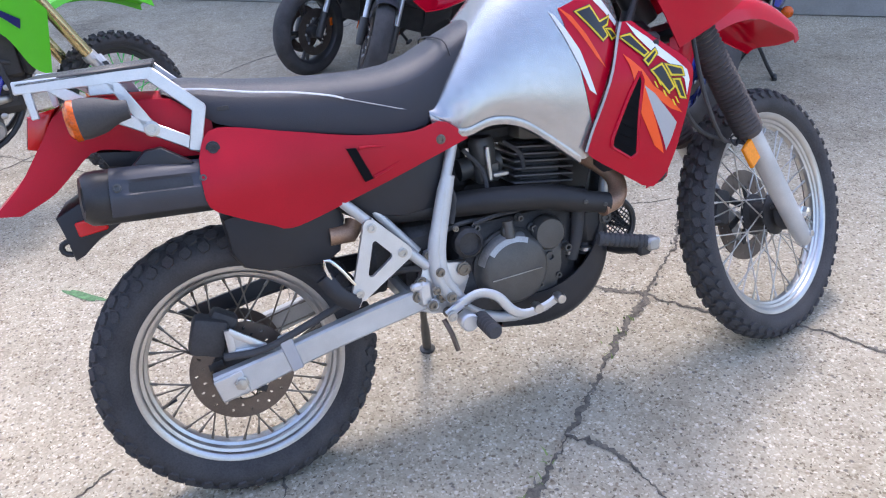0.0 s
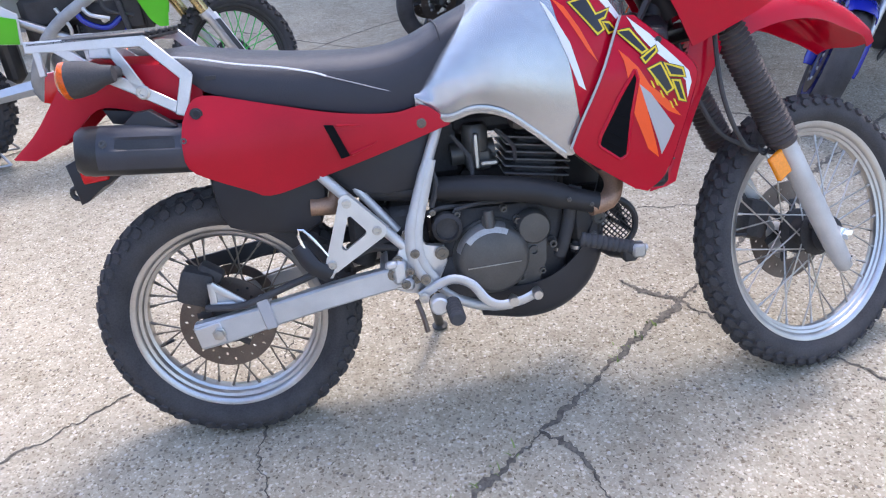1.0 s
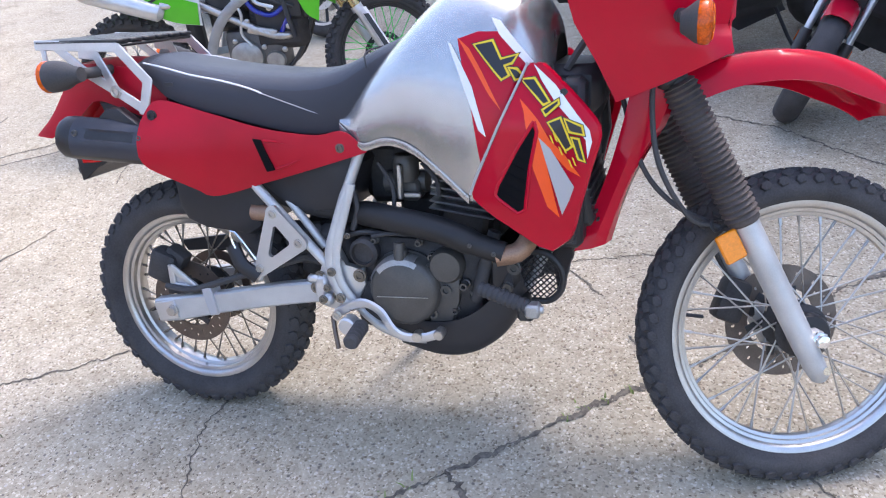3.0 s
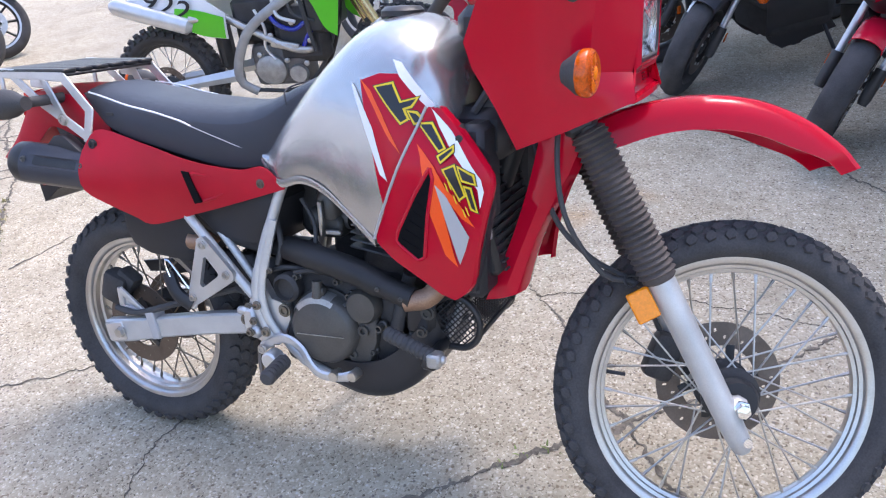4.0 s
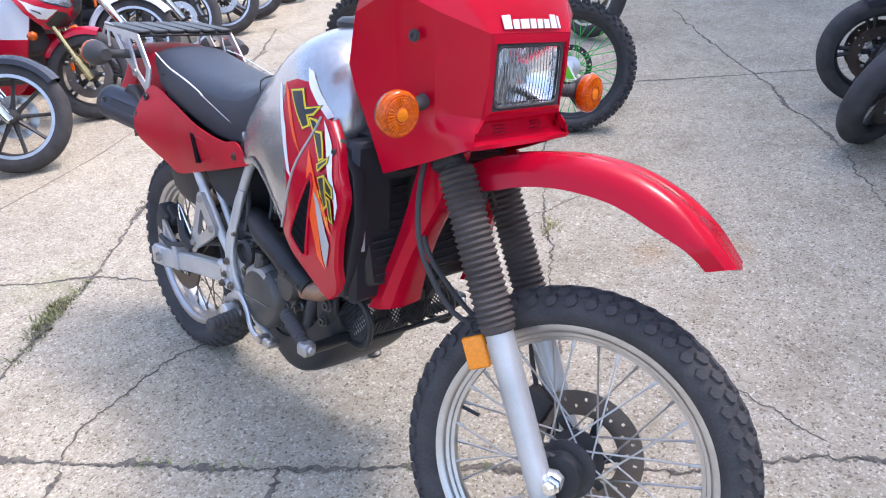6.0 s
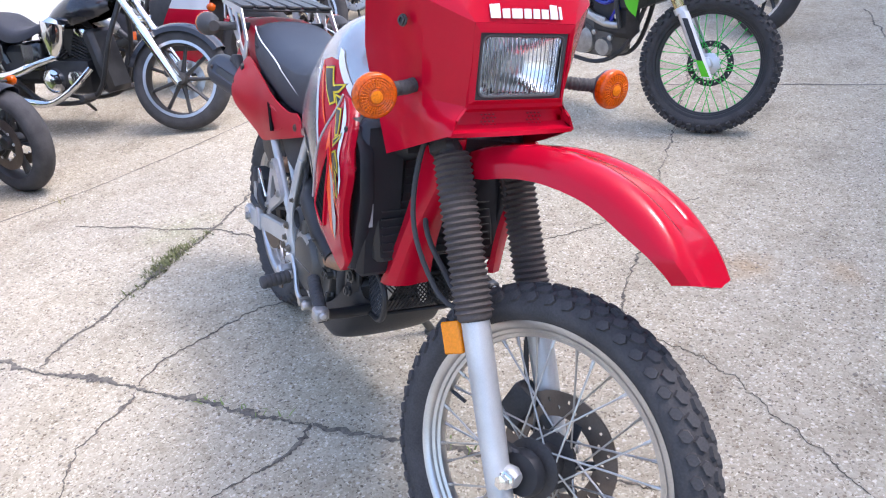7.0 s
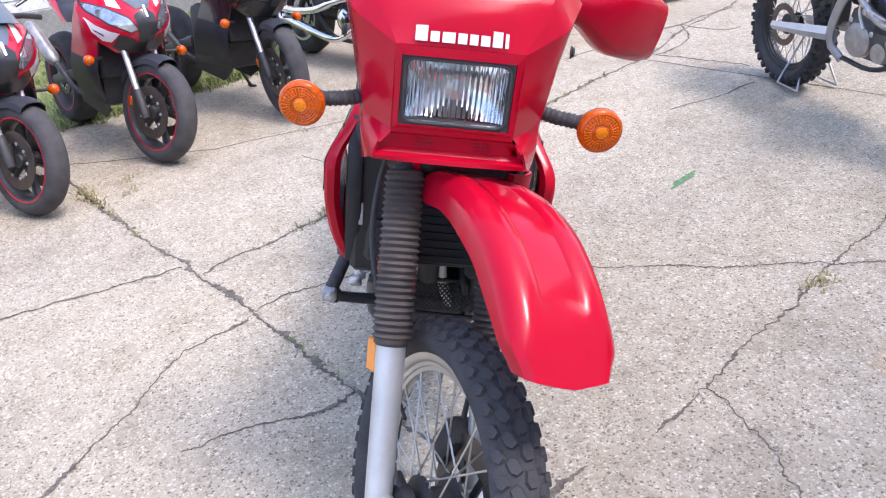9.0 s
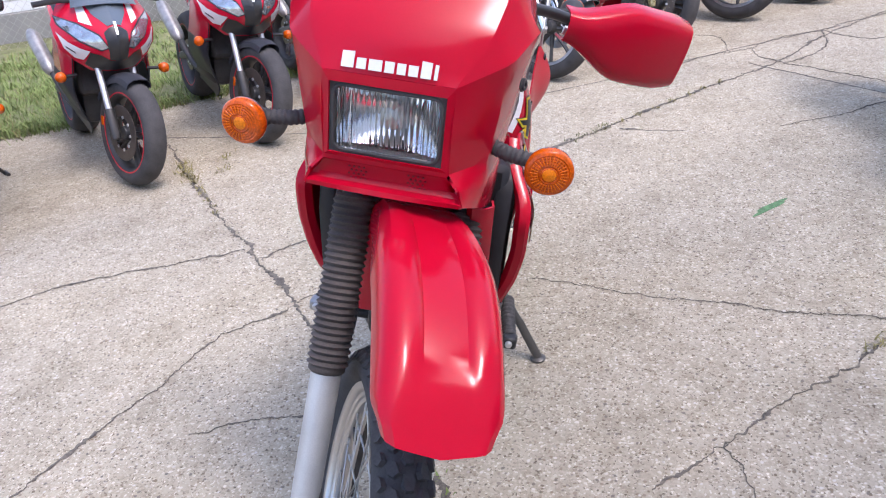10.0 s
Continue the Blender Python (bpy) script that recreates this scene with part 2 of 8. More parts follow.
# ---- building helpers ----
def cr(pts, n):
    """A smooth curve through points, resampled to n points evenly."""
    P = [np.array(p, float) for p in pts]
    if len(P) == 2:
        return [P[0] + (P[1] - P[0]) * i / (n - 1) for i in range(n)]
    E_ = [2 * P[0] - P[1]] + P + [2 * P[-1] - P[-2]]
    fine = []
    for i in range(len(P) - 1):
        a, b, c, d = E_[i:i + 4]
        for k in range(16):
            t = k / 16
            fine.append(0.5 * (2 * b + (c - a) * t + (2 * a - 5 * b + 4 * c - d) * t * t + (3 * b - a - 3 * c + d) * t ** 3))
    fine.append(P[-1])
    F_ = np.array(fine)
    s = np.r_[0, np.cumsum(np.linalg.norm(np.diff(F_, axis=0), axis=1))]
    return [np.array([np.interp(u, s, F_[:, k]) for k in range(F_.shape[1])]) for u in np.linspace(0, s[-1], n)]


def lin(pts, n):
    F_ = np.array(pts, float)
    s = np.r_[0, np.cumsum(np.linalg.norm(np.diff(F_, axis=0), axis=1))]
    return [np.array([np.interp(u, s, F_[:, k]) for k in range(F_.shape[1])]) for u in np.linspace(0, s[-1], n)]


def grid(bm, rows, close=False, wrap=False):
    vs = [[bm.verts.new(Vector(p)) for p in r] for r in rows]
    m = len(vs)
    for i in range(m if wrap else m - 1):
        a, b = vs[i], vs[(i + 1) % m]
        n = len(a)
        for j in range(n if close else n - 1):
            q = (a[j], a[(j + 1) % n], b[(j + 1) % n], b[j])
            if len(set(q)) == 4:
                bm.faces.new(q)
    return vs


def tube(bm, pts, r, seg=10, flat=1.0, side=None):
    """A round (or flattened) bar along points. r: a radius or one for each point."""
    P = [Vector(p) for p in pts]
    n = len(P)
    R = list(r) if isinstance(r, (list, tuple)) else [r] * n
    rows, u = [], None
    for i, p in enumerate(P):
        d = (P[min(i + 1, n - 1)] - P[max(i - 1, 0)]).normalized()
        if u is None:
            u = Vector(side) if side is not None else (Vector((0, 1, 0)) if abs(d.y) < 0.9 else Vector((1, 0, 0)))
        u = (u - d * u.dot(d)).normalized()
        v = d.cross(u)
        rows.append([p + (u * math.cos(a) * flat + v * math.sin(a)) * R[i] for a in (2 * math.pi * k / seg for k in range(seg))])
    vs = grid(bm, rows, close=True)
    bm.faces.new(vs[0][::-1])
    bm.faces.new(vs[-1])


def lathe(bm, prof, origin, axis, seg=32):
    """A turned body: prof is (radius, way along the axis) from one end to the other."""
    o, a = Vector(origin), Vector(axis).normalized()
    u = a.orthogonal().normalized()
    v = a.cross(u)
    rows = [[o + a * h + (u * math.cos(t) + v * math.sin(t)) * max(r, 1e-4) for t in (2 * math.pi * k / seg for k in range(seg))] for r, h in prof]
    vs = grid(bm, rows, close=True)
    for r in (vs[0][::-1], vs[-1]):
        bm.faces.new(r)


def ring(bm, prof, origin, axis, seg=48):
    """A turned ring with a closed profile."""
    o, a = Vector(origin), Vector(axis).normalized()
    u = a.orthogonal().normalized()
    v = a.cross(u)
    rows = [[o + a * h + (u * math.cos(t) + v * math.sin(t)) * r for r, h in prof] for t in (2 * math.pi * k / seg for k in range(seg))]
    grid(bm, rows, close=True, wrap=True)


def box(bm, c, s, bev=0.004, m=None, seg=1):
    q = bmesh.ops.create_cube(bm, size=1.0, matrix=Matrix.Translation(c) @ (m or Matrix()) @ Matrix.Diagonal((*s, 1)))
    if bev:
        es = list({e for v in q["verts"] for e in v.link_edges})
        bmesh.ops.bevel(bm, geom=es, offset=bev, segments=seg, affect="EDGES", profile=0.5)


def slab(bm, outline, y0, y1, bev=0.003):
    """A flat plate: an outline in x and z, from y0 to y1."""
    a = [bm.verts.new((x, y0, z)) for x, z in outline]
    b = [bm.verts.new((x, y1, z)) for x, z in outline]
    n = len(a)
    fs = [bm.faces.new(a), bm.faces.new(b[::-1])] + [bm.faces.new((a[i], b[i], b[(i + 1) % n], a[(i + 1) % n])) for i in range(n)]
    if bev:
        es = list(set(fs[0].edges) | set(fs[1].edges))
        bmesh.ops.bevel(bm, geom=es, offset=bev, segments=2, affect="EDGES", profile=0.5)


def skin(bm, A, B, yf, nu=20, nv=10, thick=0.004, smooth=True):
    """A curved panel between two side-view curves, bulging by yf(x, z)."""
    f_ = cr if smooth else lin
    a, b = f_(A, nu), f_(B, nu)
    rows = []
    for i in range(nu):
        rows.append([(lambda p: (p[0], yf(p[0], p[1]), p[1]))(a[i] + (b[i] - a[i]) * j / (nv - 1)) for j in range(nv)])
    grid(bm, rows)
    bmesh.ops.recalc_face_normals(bm, faces=bm.faces[:])
    bmesh.ops.solidify(bm, geom=bm.faces[:], thickness=thick)


def mirror(bm):
    """Add the mirror image across the bike's middle plane."""
    q = bmesh.ops.duplicate(bm, geom=bm.verts[:] + bm.edges[:] + bm.faces[:])["geom"]
    for v in q:
        if isinstance(v, bmesh.types.BMVert):
            v.co.y = -v.co.y
    bmesh.ops.reverse_faces(bm, faces=[x for x in q if isinstance(x, bmesh.types.BMFace)])


def part(name, bm, material, parent=None, label="", m=None, angle=40, fix=True):
    """Link a bmesh as one mesh under a thing or part."""
    if m is not None:
        bm.transform(m)
    if fix:
        bmesh.ops.recalc_face_normals(bm, faces=bm.faces[:])
    me = bpy.data.meshes.new(name)
    bm.to_mesh(me)
    bm.free()
    for x in (material if isinstance(material, (list, tuple)) else [material]):
        me.materials.append(x)
    me.polygons.foreach_set("use_smooth", [True] * len(me.polygons))
    me.set_sharp_from_angle(angle=radians(angle))
    ob = new(name, me)
    if parent is not None:
        ob.parent = parent
    if label:
        ob["label"] = label
    return ob


def share(name, ob, parent, m):
    """Another object on the same mesh."""
    o = new(name, ob.data)
    o.parent, o.matrix_local = parent, m
    return o


def B_():
    return bmesh.new()


def thing(name, m, label, category, group="", kind=""):
    e = new(name)
    e.empty_display_size = 0.1
    e.matrix_world = m
    return tagged(e, label, category, group, kind)


def sm(a, b, x):
    t = min(1, max(0, (x - a) / (b - a)))
    return t * t * (3 - 2 * t)


# ---- ground ----
def flat(name, outline, z, material, kind="structure", label="", parent=None, category=""):
    bm = B_()
    bm.faces.new([bm.verts.new((x, y, z)) for x, y in outline])
    ob = part(name, bm, material, parent)
    return tagged(ob, label, category, "", kind)


flat("ground", [(-300, -300), (300, -300), (300, 300), (-300, 300)], 0, M_CONC, "structure", "weathered exposed-aggregate concrete yard, pale and stained", category="ground")
rng = random.Random(5)


def crack(pts, w, material=M_CRACK, rough=0.012, name="crack", label="dark earth-filled crack in the concrete slab"):
    """A ragged, low fill of earth along a joint or crack."""
    L = sum(math.dist(a, b) for a, b in zip(pts, pts[1:]))
    n = max(6, int(L / 0.009))
    c = cr(pts, n) if len(pts) > 2 else lin(pts, n)
    ph = rng.random() * 50
    rows = []
    for i, p in enumerate(c):
        d = c[min(i + 1, n - 1)] - c[max(i - 1, 0)]
        d = d / (np.linalg.norm(d) + 1e-9)
        nn = np.array([-d[1], d[0]])
        wob = rough * 1.8 * noise.noise((i * 0.045, ph, 0)) + rough * 1.2 * noise.noise((i * 0.17, ph, 3)) + rough * 0.8 * noise.noise((i * 0.6, ph, 5)) + rough * 0.45 * (rng.random() - 0.5)
        open_ = 0.30 + 1.5 * max(0.0, noise.noise((i * 0.05, ph, 7)) + 0.12) + 0.6 * noise.noise((i * 0.35, ph, 9))
        hw = max(0.0008, 0.40 * w * open_ * (0.7 + 0.6 * rng.random()))
        if i in (0, n - 1):
            hw *= 0.4
        q = p + nn * wob
        l, r = q + nn * hw * (0.6 + 0.9 * rng.random()), q - nn * hw * (0.6 + 0.9 * rng.random())
        rows.append([(*l, 0.002), (*(q + nn * hw * 0.3), 0.0036 + 0.001 * rng.random()), (*(q - nn * hw * 0.3), 0.0036 + 0.001 * rng.random()), (*r, 0.002)])
    bm = B_()
    grid(bm, rows)
    ob = part(name, bm, material, angle=80)
    return tagged(ob, label, "crack", "cracks in the concrete", "structure")


CRACKS = [
    ([(-1.57, -2.06), (-1.13, -1.72), (-0.66, -1.36), (-0.18, -0.97), (0.21, -0.65), (0.49, -0.44), (0.70, -0.28), (0.96, -0.06), (1.22, 0.145), (1.48, 0.34), (1.69, 0.56), (2.11, 0.86), (2.79, 1.33)], 0.030),
    ([(-0.12, -0.90), (-0.22, -0.80), (-0.37, -0.61), (-0.55, -0.39), (-0.76, -0.13), (-1.08, 0.18), (-1.38, 0.50), (-1.84, 1.0), (-2.2, 1.42), (-2.64, 1.75), (-3.05, 2.18), (-3.6, 2.7)], 0.028),
    ([(0.23, -0.67), (0.38, -0.83), (0.70, -0.97), (0.89, -1.04), (1.09, -1.13), (1.5, -1.3)], 0.016),
    ([(0.18, -1.83), (0.03, -1.62), (-0.08, -1.31), (-0.20, -1.0)], 0.018),
    ([(0.18, -1.83), (0.5, -2.4), (0.7, -2.9)], 0.014),
    ([(0.70, -0.27), (0.77, -0.38), (0.79, -0.53), (0.86, -0.75)], 0.016),
    ([(0.20, -0.65), (0.12, -0.55), (0.05, -0.36), (0.02, -0.22), (0.03, -0.09)], 0.011),
    ([(1.10, 0.30), (1.24, 0.15), (1.28, 0.06), (1.53, -0.20), (1.63, -0.37), (1.9, -0.8)], 0.022),
    ([(0.07, 0.16), (0.17, 0.45), (0.26, 0.78), (0.34, 1.18), (0.40, 1.5)], 0.007),
    ([(-0.14, 1.90), (0.14, 1.54), (0.50, 1.10), (0.70, 0.86), (0.86, 0.68), (1.02, 0.49)], 0.013),
    ([(-0.14, 1.90), (-0.7, 2.55), (-1.4, 3.3)], 0.009),
    ([(0.86, 0.68), (1.01, 0.71), (1.18, 0.75), (1.46, 0.70), (1.71, 0.65)], 0.006),
    ([(-1.23, -0.64), (-1.08, -0.49), (-0.88, -0.29), (-0.74, -0.14), (-0.55, -0.03), (-0.34, 0.11)], 0.013),
    ([(-0.9, 4.4), (-0.14, 3.63), (0.28, 3.24), (0.54, 2.99), (0.66, 2.83), (0.82, 2.70), (1.07, 2.46), (1.23, 2.20), (1.41, 1.99), (1.72, 1.78), (1.95, 1.50), (2.35, 1.2)], 0.015),
    ([(-2.14, 1.43), (-2.0, 1.58), (-1.73, 1.83)], 0.012),
    ([(-2.14, 1.43), (-2.21, 1.39), (-2.31, 1.33), (-2.49, 1.33), (-2.69, 1.56), (-2.76, 1.78), (-2.9, 1.97), (-3.04, 2.23)], 0.016),
    ([(-2.76, 1.78), (-2.48, 1.73), (-2.28, 1.6), (-2.14, 1.43)], 0.014),
    ([(-2.76, 1.78), (-2.5, 1.95), (-2.53, 2.08)], 0.014),
    ([(-2.27, 0.88), (-2.41, 1.06), (-2.45, 1.22), (-2.49, 1.33)], 0.012),
    ([(-2.45, 1.18), (-2.77, 1.18), (-2.88, 1.04)], 0.009),
    ([(-1.21, 1.22), (-1.26, 1.38), (-1.33, 1.52), (-1.45, 1.74)], 0.013),
    ([(-1.3, 0.51), (-1.24, 0.65), (-1.21, 0.8)], 0.012),
]
for pts, w in CRACKS:
    crack(pts, w)
for pts, w in [([(-1.50, -1.12), (-1.57, -0.92), (-1.62, -0.66), (-1.71, -0.38), (-1.98, 0.29), (-2.35, 0.95), (-2.84, 1.9)], 0.010),
               ([(-1.57, -2.06), (-1.52, -1.6), (-1.50, -1.12)], 0.012),
               ([(-2.2, 1.25), (0.10, 3.10), (0.28, 3.26), (0.66, 3.55), (0.91, 3.68), (1.6, 4.2)], 0.009)]:
    crack(pts, w, M_JOINT, 0.004, "slab_joint", "thin dirty joint between two concrete slabs")


def crumbs(pts, n, spread, label):
    """Small broken bits of concrete lying along a crack."""
    c = cr(pts, 160)
    bm = B_()
    for _ in range(n):
        p = c[rng.randrange(160)]
        r = 0.0022 + 0.0045 * rng.random() ** 3
        m = Matrix.Translation((p[0] + rng.gauss(0, spread), p[1] + rng.gauss(0, spread), r * 0.55)) @ Euler((rng.random() * 6, rng.random() * 6, rng.random() * 6)).to_matrix().to_4x4() @ Matrix.Diagonal((r, r * (0.6 + 0.5 * rng.random()), r * 0.6, 1))
        bmesh.ops.create_icosphere(bm, subdivisions=1, radius=1.0, matrix=m)
    return tagged(part("crumbled_concrete", bm, M_CRUMB, angle=20, fix=False), label, "rubble", "", "stuff")


for k in (0, 1, 7):
    crumbs(CRACKS[k][0], 150 if k < 2 else 60, 0.014, "crumbs of broken concrete along a crack")


def tuft(name, spots, material, n, h, spread, label):
    """Loose blades of grass and weed on a few spots."""
    bm = B_()
    for (cx, cy, sx, sy) in spots:
        for _ in range(int(n)):
            x, y = cx + rng.gauss(0, sx), cy + rng.gauss(0, sy)
            a, hh = rng.random() * 6.28, h * (0.35 + rng.random())
            dx, dy = math.cos(a), math.sin(a)
            lean = spread * (0.3 + rng.random()) * hh
            w = 0.0016 + 0.002 * rng.random()
            p = [bm.verts.new(q) for q in ((x - dy * w, y + dx * w, 0), (x + dy * w, y - dx * w, 0), (x + dx * lean * 0.4 + dy * w * .8, y + dy * lean * 0.4 - dx * w * .8, hh * 0.6), (x + dx * lean * 0.4 - dy * w * .8, y + dy * lean * 0.4 + dx * w * .8, hh * 0.6), (x + dx * lean, y + dy * lean, hh * 0.9))]
            bm.faces.new(p[:4])
            bm.faces.new((p[3], p[2], p[4]))
    return tagged(part(name, bm, material, angle=180, fix=False), label, "weeds", "", "stuff")


def along(a, b, n, s=0.012):
    return [(a[0] + (b[0] - a[0]) * i / (n - 1), a[1] + (b[1] - a[1]) * i / (n - 1), s, s) for i in range(n)]


tuft("weeds", along((-0.40, -0.57), (-0.72, -0.18), 9, 0.016) + along((-1.18, 0.28), (-1.34, 0.45), 4, 0.018), M_WEED, 15, 0.015, 1.6, "low olive weeds growing in a concrete crack")
tuft("weeds", along((-0.52, -0.44), (-0.66, -0.30), 8, 0.022), M_WEED, 34, 0.020, 1.5, "dense low weeds in a wide part of a crack")
tuft("weeds", along((0.48, 1.13), (0.44, 1.2), 3, 0.02), M_DRY, 16, 0.018, 1.6, "small green weed growing in a crack")
tuft("weeds", along((-1.14, -1.73), (-0.92, -1.56), 6, 0.022) + [(-1.22, -1.52, 0.03, 0.02), (-1.05, -1.45, 0.04, 0.02)], M_DRY, 22, 0.020, 1.6, "green and dry weeds growing along a joint")
tuft("dry_weeds", along((-1.1, -1.70), (-0.55, -1.27), 9, 0.012) + along((-1.3, 0.42), (-1.9, 1.05), 8, 0.012) + [(-1.62, -0.66, .03, .02)], M_DRY, 12, 0.016, 1.8, "dry weeds and litter along a joint")
tuft("weeds", along((0.40, -0.50), (0.62, -0.33), 5, 0.01) + along((0.96, -.06), (1.12, 0.06), 4, .01), M_GRASS, 5, 0.012, 1.5, "sparse green sprouts in a joint")
# stains with shapes of their own
def blot(name, c, r, material, label, sx=1.0, sy=1.0, rot=0.0):
    pts = []
    for k in range(28):
        a = 2 * math.pi * k / 28
        q = r * (1 + 0.5 * noise.noise((math.cos(a) * 1.3 + c[0] * 9, math.sin(a) * 1.3, c[1])))
        x, y = q * math.cos(a) * sx, q * math.sin(a) * sy
        pts.append((c[0] + x * math.cos(rot) - y * math.sin(rot), c[1] + x * math.sin(rot) + y * math.cos(rot)))
    flat(name, pts, 0.0025, material, "structure", label, category="stain")


blot("paint_mark", (-0.402, 1.027), 0.05, M_MARK, "streak of green paint on the concrete", 1.9, 0.35, -0.85)

# grass strip and the walls that close the yard
gx = [(-1.55, -3.6), (-1.80, -3.04), (-2.20, -2.2), (-2.75, -1.35), (-3.2, -0.9)]
flat("lawn", gx + [(-6.5, -0.6), (-6.5, -9.0), (-0.4, -9.0), (-0.9, -5.0)], 0.006, M_SOIL, "structure", "strip of rough lawn behind the parked motorcycles", category="lawn")
spots = []
for i in range(900):
    u, v = rng.random(), rng.random() ** 1.5
    k = min(3, int(u * 4))
    a, b = gx[k], gx[k + 1]
    f_ = u * 4 - k
    spots.append((a[0] + (b[0] - a[0]) * f_ - v * 2.6 * 0.9, a[1] + (b[1] - a[1]) * f_ - v * 2.6 * 0.45, 0.05, 0.05))
tuft("lawn_grass", spots, M_GRASS, 26, 0.06, 1.2, "rough green lawn grass")
tuft("lawn_dry_grass", spots[::4], M_DRY, 18, 0.05, 1.4, "dry blades among the lawn grass")


def wall(name, a, b, h, base, label, pitch=0.11, doors=()):
    """A wall of lapped siding boards over a grey block base."""
    a, b = Vector((*a, 0)), Vector((*b, 0))
    d = (b - a).normalized()
    L = (b - a).length
    m = Matrix.Translation(a) @ Matrix(((d.x, -d.y, 0, 0), (d.y, d.x, 0, 0), (0, 0, 1, 0), (0, 0, 0, 1)))
    bm = B_()
    box(bm, (L / 2, 0.1, h / 2), (L, 0.2, h), 0)
    w = part(name, bm, M_SIDING, None, m=m)
    tagged(w, label, "wall", "", "structure")
    bm = B_()
    box(bm, (L / 2, -0.02, base / 2), (L, 0.05, base), 0.01)
    part("wall_base", bm, M_BASEW, w, "grey concrete block base", m=m)
    bm = B_()
    box(bm, (L / 2, -0.008, 0.5 * pitch), (L, 0.018, pitch * 0.96), 0.003, Matrix.Rotation(radians(-4), 4, "X"))
    board = part("board", bm, M_SIDING, w, m=m @ Matrix.Translation((0, 0, base)))
    for k in range(1, int((h - base) / pitch)):
        share("board", board, w, Matrix.Translation((0, 0, k * pitch)))
    return w


wall("wall_1", (-3.38, 9.70), (8.42, -1.71), 5.5, 0.16, "white lapped siding wall over a grey concrete base")
wall("wall_2", (-3.2, -9.4), (-7.2, 2.9), 3.2, 0.28, "white lapped siding wall over a grey block base")


# banner on the wall, its writing as plain bars
WD = Vector((-4.0, 12.3, 0)).normalized()
WN = Vector((WD.y, -WD.x, 0))
WM = Matrix.Translation(Vector((-3.2, -9.4, 0)) + WD * 7.9 + WN * 0.09) @ Matrix(((WD.x, -WD.y, 0, 0), (WD.y, WD.x, 0, 0), (0, 0, 1, 0), (0, 0, 0, 1)))
bm = B_()
box(bm, (1.55, 0, 0.70), (3.1, 0.03, 1.32), 0.004)
banner = part("banner", bm, M_BANNER, None, m=WM)
tagged(banner, "white banner on the siding wall with faint red bars", "banner", "", "")
for z, hh, runs in ((0.28, 0.075, (0.10, 0.10, 0.11, 0.05, 0.10, 0.10, 0.11, 0.10)), (0.52, 0.035, (0.30, 0.16, 0.38, 0.22, 0.30)), (0.80, 0.09, (0.30, 0.22, 0.34))):
    x = 0.35
    for wd in runs:
        bm = B_()
        box(bm, (x + wd / 2, -0.017, z), (wd, 0.006, hh), 0)
        part("lettering_bar", bm, M_BARR, banner, "plain red bar", m=WM)
        x += wd + 0.05

# chain-link fence before that wall
FM = Matrix.Translation(Vector((-3.2, -9.4, 0)) + WD * 1.6 + WN * 0.5) @ Matrix(((WD.x, -WD.y, 0, 0), (WD.y, WD.x, 0, 0), (0, 0, 1, 0), (0, 0, 0, 1)))
bm = B_()
tube(bm, [(0, 0, 1.20), (6.2, 0, 1.20)], 0.018, 8)
fence = part("chain_link_fence", bm, M_STEEL, None, m=FM)
tagged(fence, "galvanised chain-link fence before the siding wall", "fence")
for k in range(4):
    bm = B_()
    tube(bm, [(0.02 + 2.05 * k, 0, 0), (0.02 + 2.05 * k, 0, 1.24)], 0.024, 10)
    part("fence_post", bm, M_STEEL, fence, "", FM)
bm = B_()
for k in range(-15, 78):
    for sg in (0, 1):
        x0, x1 = 0.08 * k, 0.08 * k + 1.16
        z0, z1 = (0.03, 1.19) if sg else (1.19, 0.03)
        if x0 < 0:
            z0 += (z1 - z0) * (-x0) / 1.16
            x0 = 0.0
        if x1 > 6.2:
            z1 -= (z1 - z0) * (x1 - 6.2) / (x1 - x0)
            x1 = 6.2
        tube(bm, [(x0, 0.002 * sg, z0), (x1, 0.002 * sg, z1)], 0.0016, 3)
wm_ = part("fence_mesh", bm, M_STEEL, fence, "thin galvanised wire mesh", FM)
wm_["kind"] = "stuff"


# ---- the red motorcycle ----
BIKE = pose(0, -0.081, 0, -12.36, 0, -2.74)
bike = thing("motorcycle", BIKE, "red and silver dual-sport motorcycle leaning on its side stand", "motorcycle")
RAKE = radians(27.5)
AX = Vector((1.465, 0, 0.331))
E_F, E_U = Vector((math.cos(RAKE), 0, math.sin(RAKE))), Vector((-math.sin(RAKE), 0, math.cos(RAKE)))
PIV = AX - E_F * 0.063
STEER = Matrix.Translation((0, 0.010, 0)) @ Matrix.Translation(PIV) @ Matrix.Rotation(radians(22.4), 4, E_U) @ Matrix.Translation(-PIV)


def tyre_mesh(R, w, rim, knob, rw):
    """The smooth body of a tyre round the y axis, seated inside the rim's flanges."""
    bm = B_()
    h = R - rim
    arc = [(rim + 0.45 * h + (0.55 * h - knob * 0.6) * math.cos(a), 0.5 * w * math.sin(a)) for a in (radians(-86 + 172 * k / 16) for k in range(17))]
    e = rw / 2
    prof = [(rim - 0.002, -0.80 * e), (rim + 0.012, -e - 0.001), (rim + 0.22 * h, -0.5 * (e + 0.47 * w)), (rim + 0.34 * h, -0.485 * w)]
    prof += arc + [(r, -y) for r, y in prof[::-1]] + [(rim + 0.01, 0.4 * e), (rim + 0.01, -0.4 * e)]
    ring(bm, prof, (0, 0, 0), (0, 1, 0), 72)
    return bm


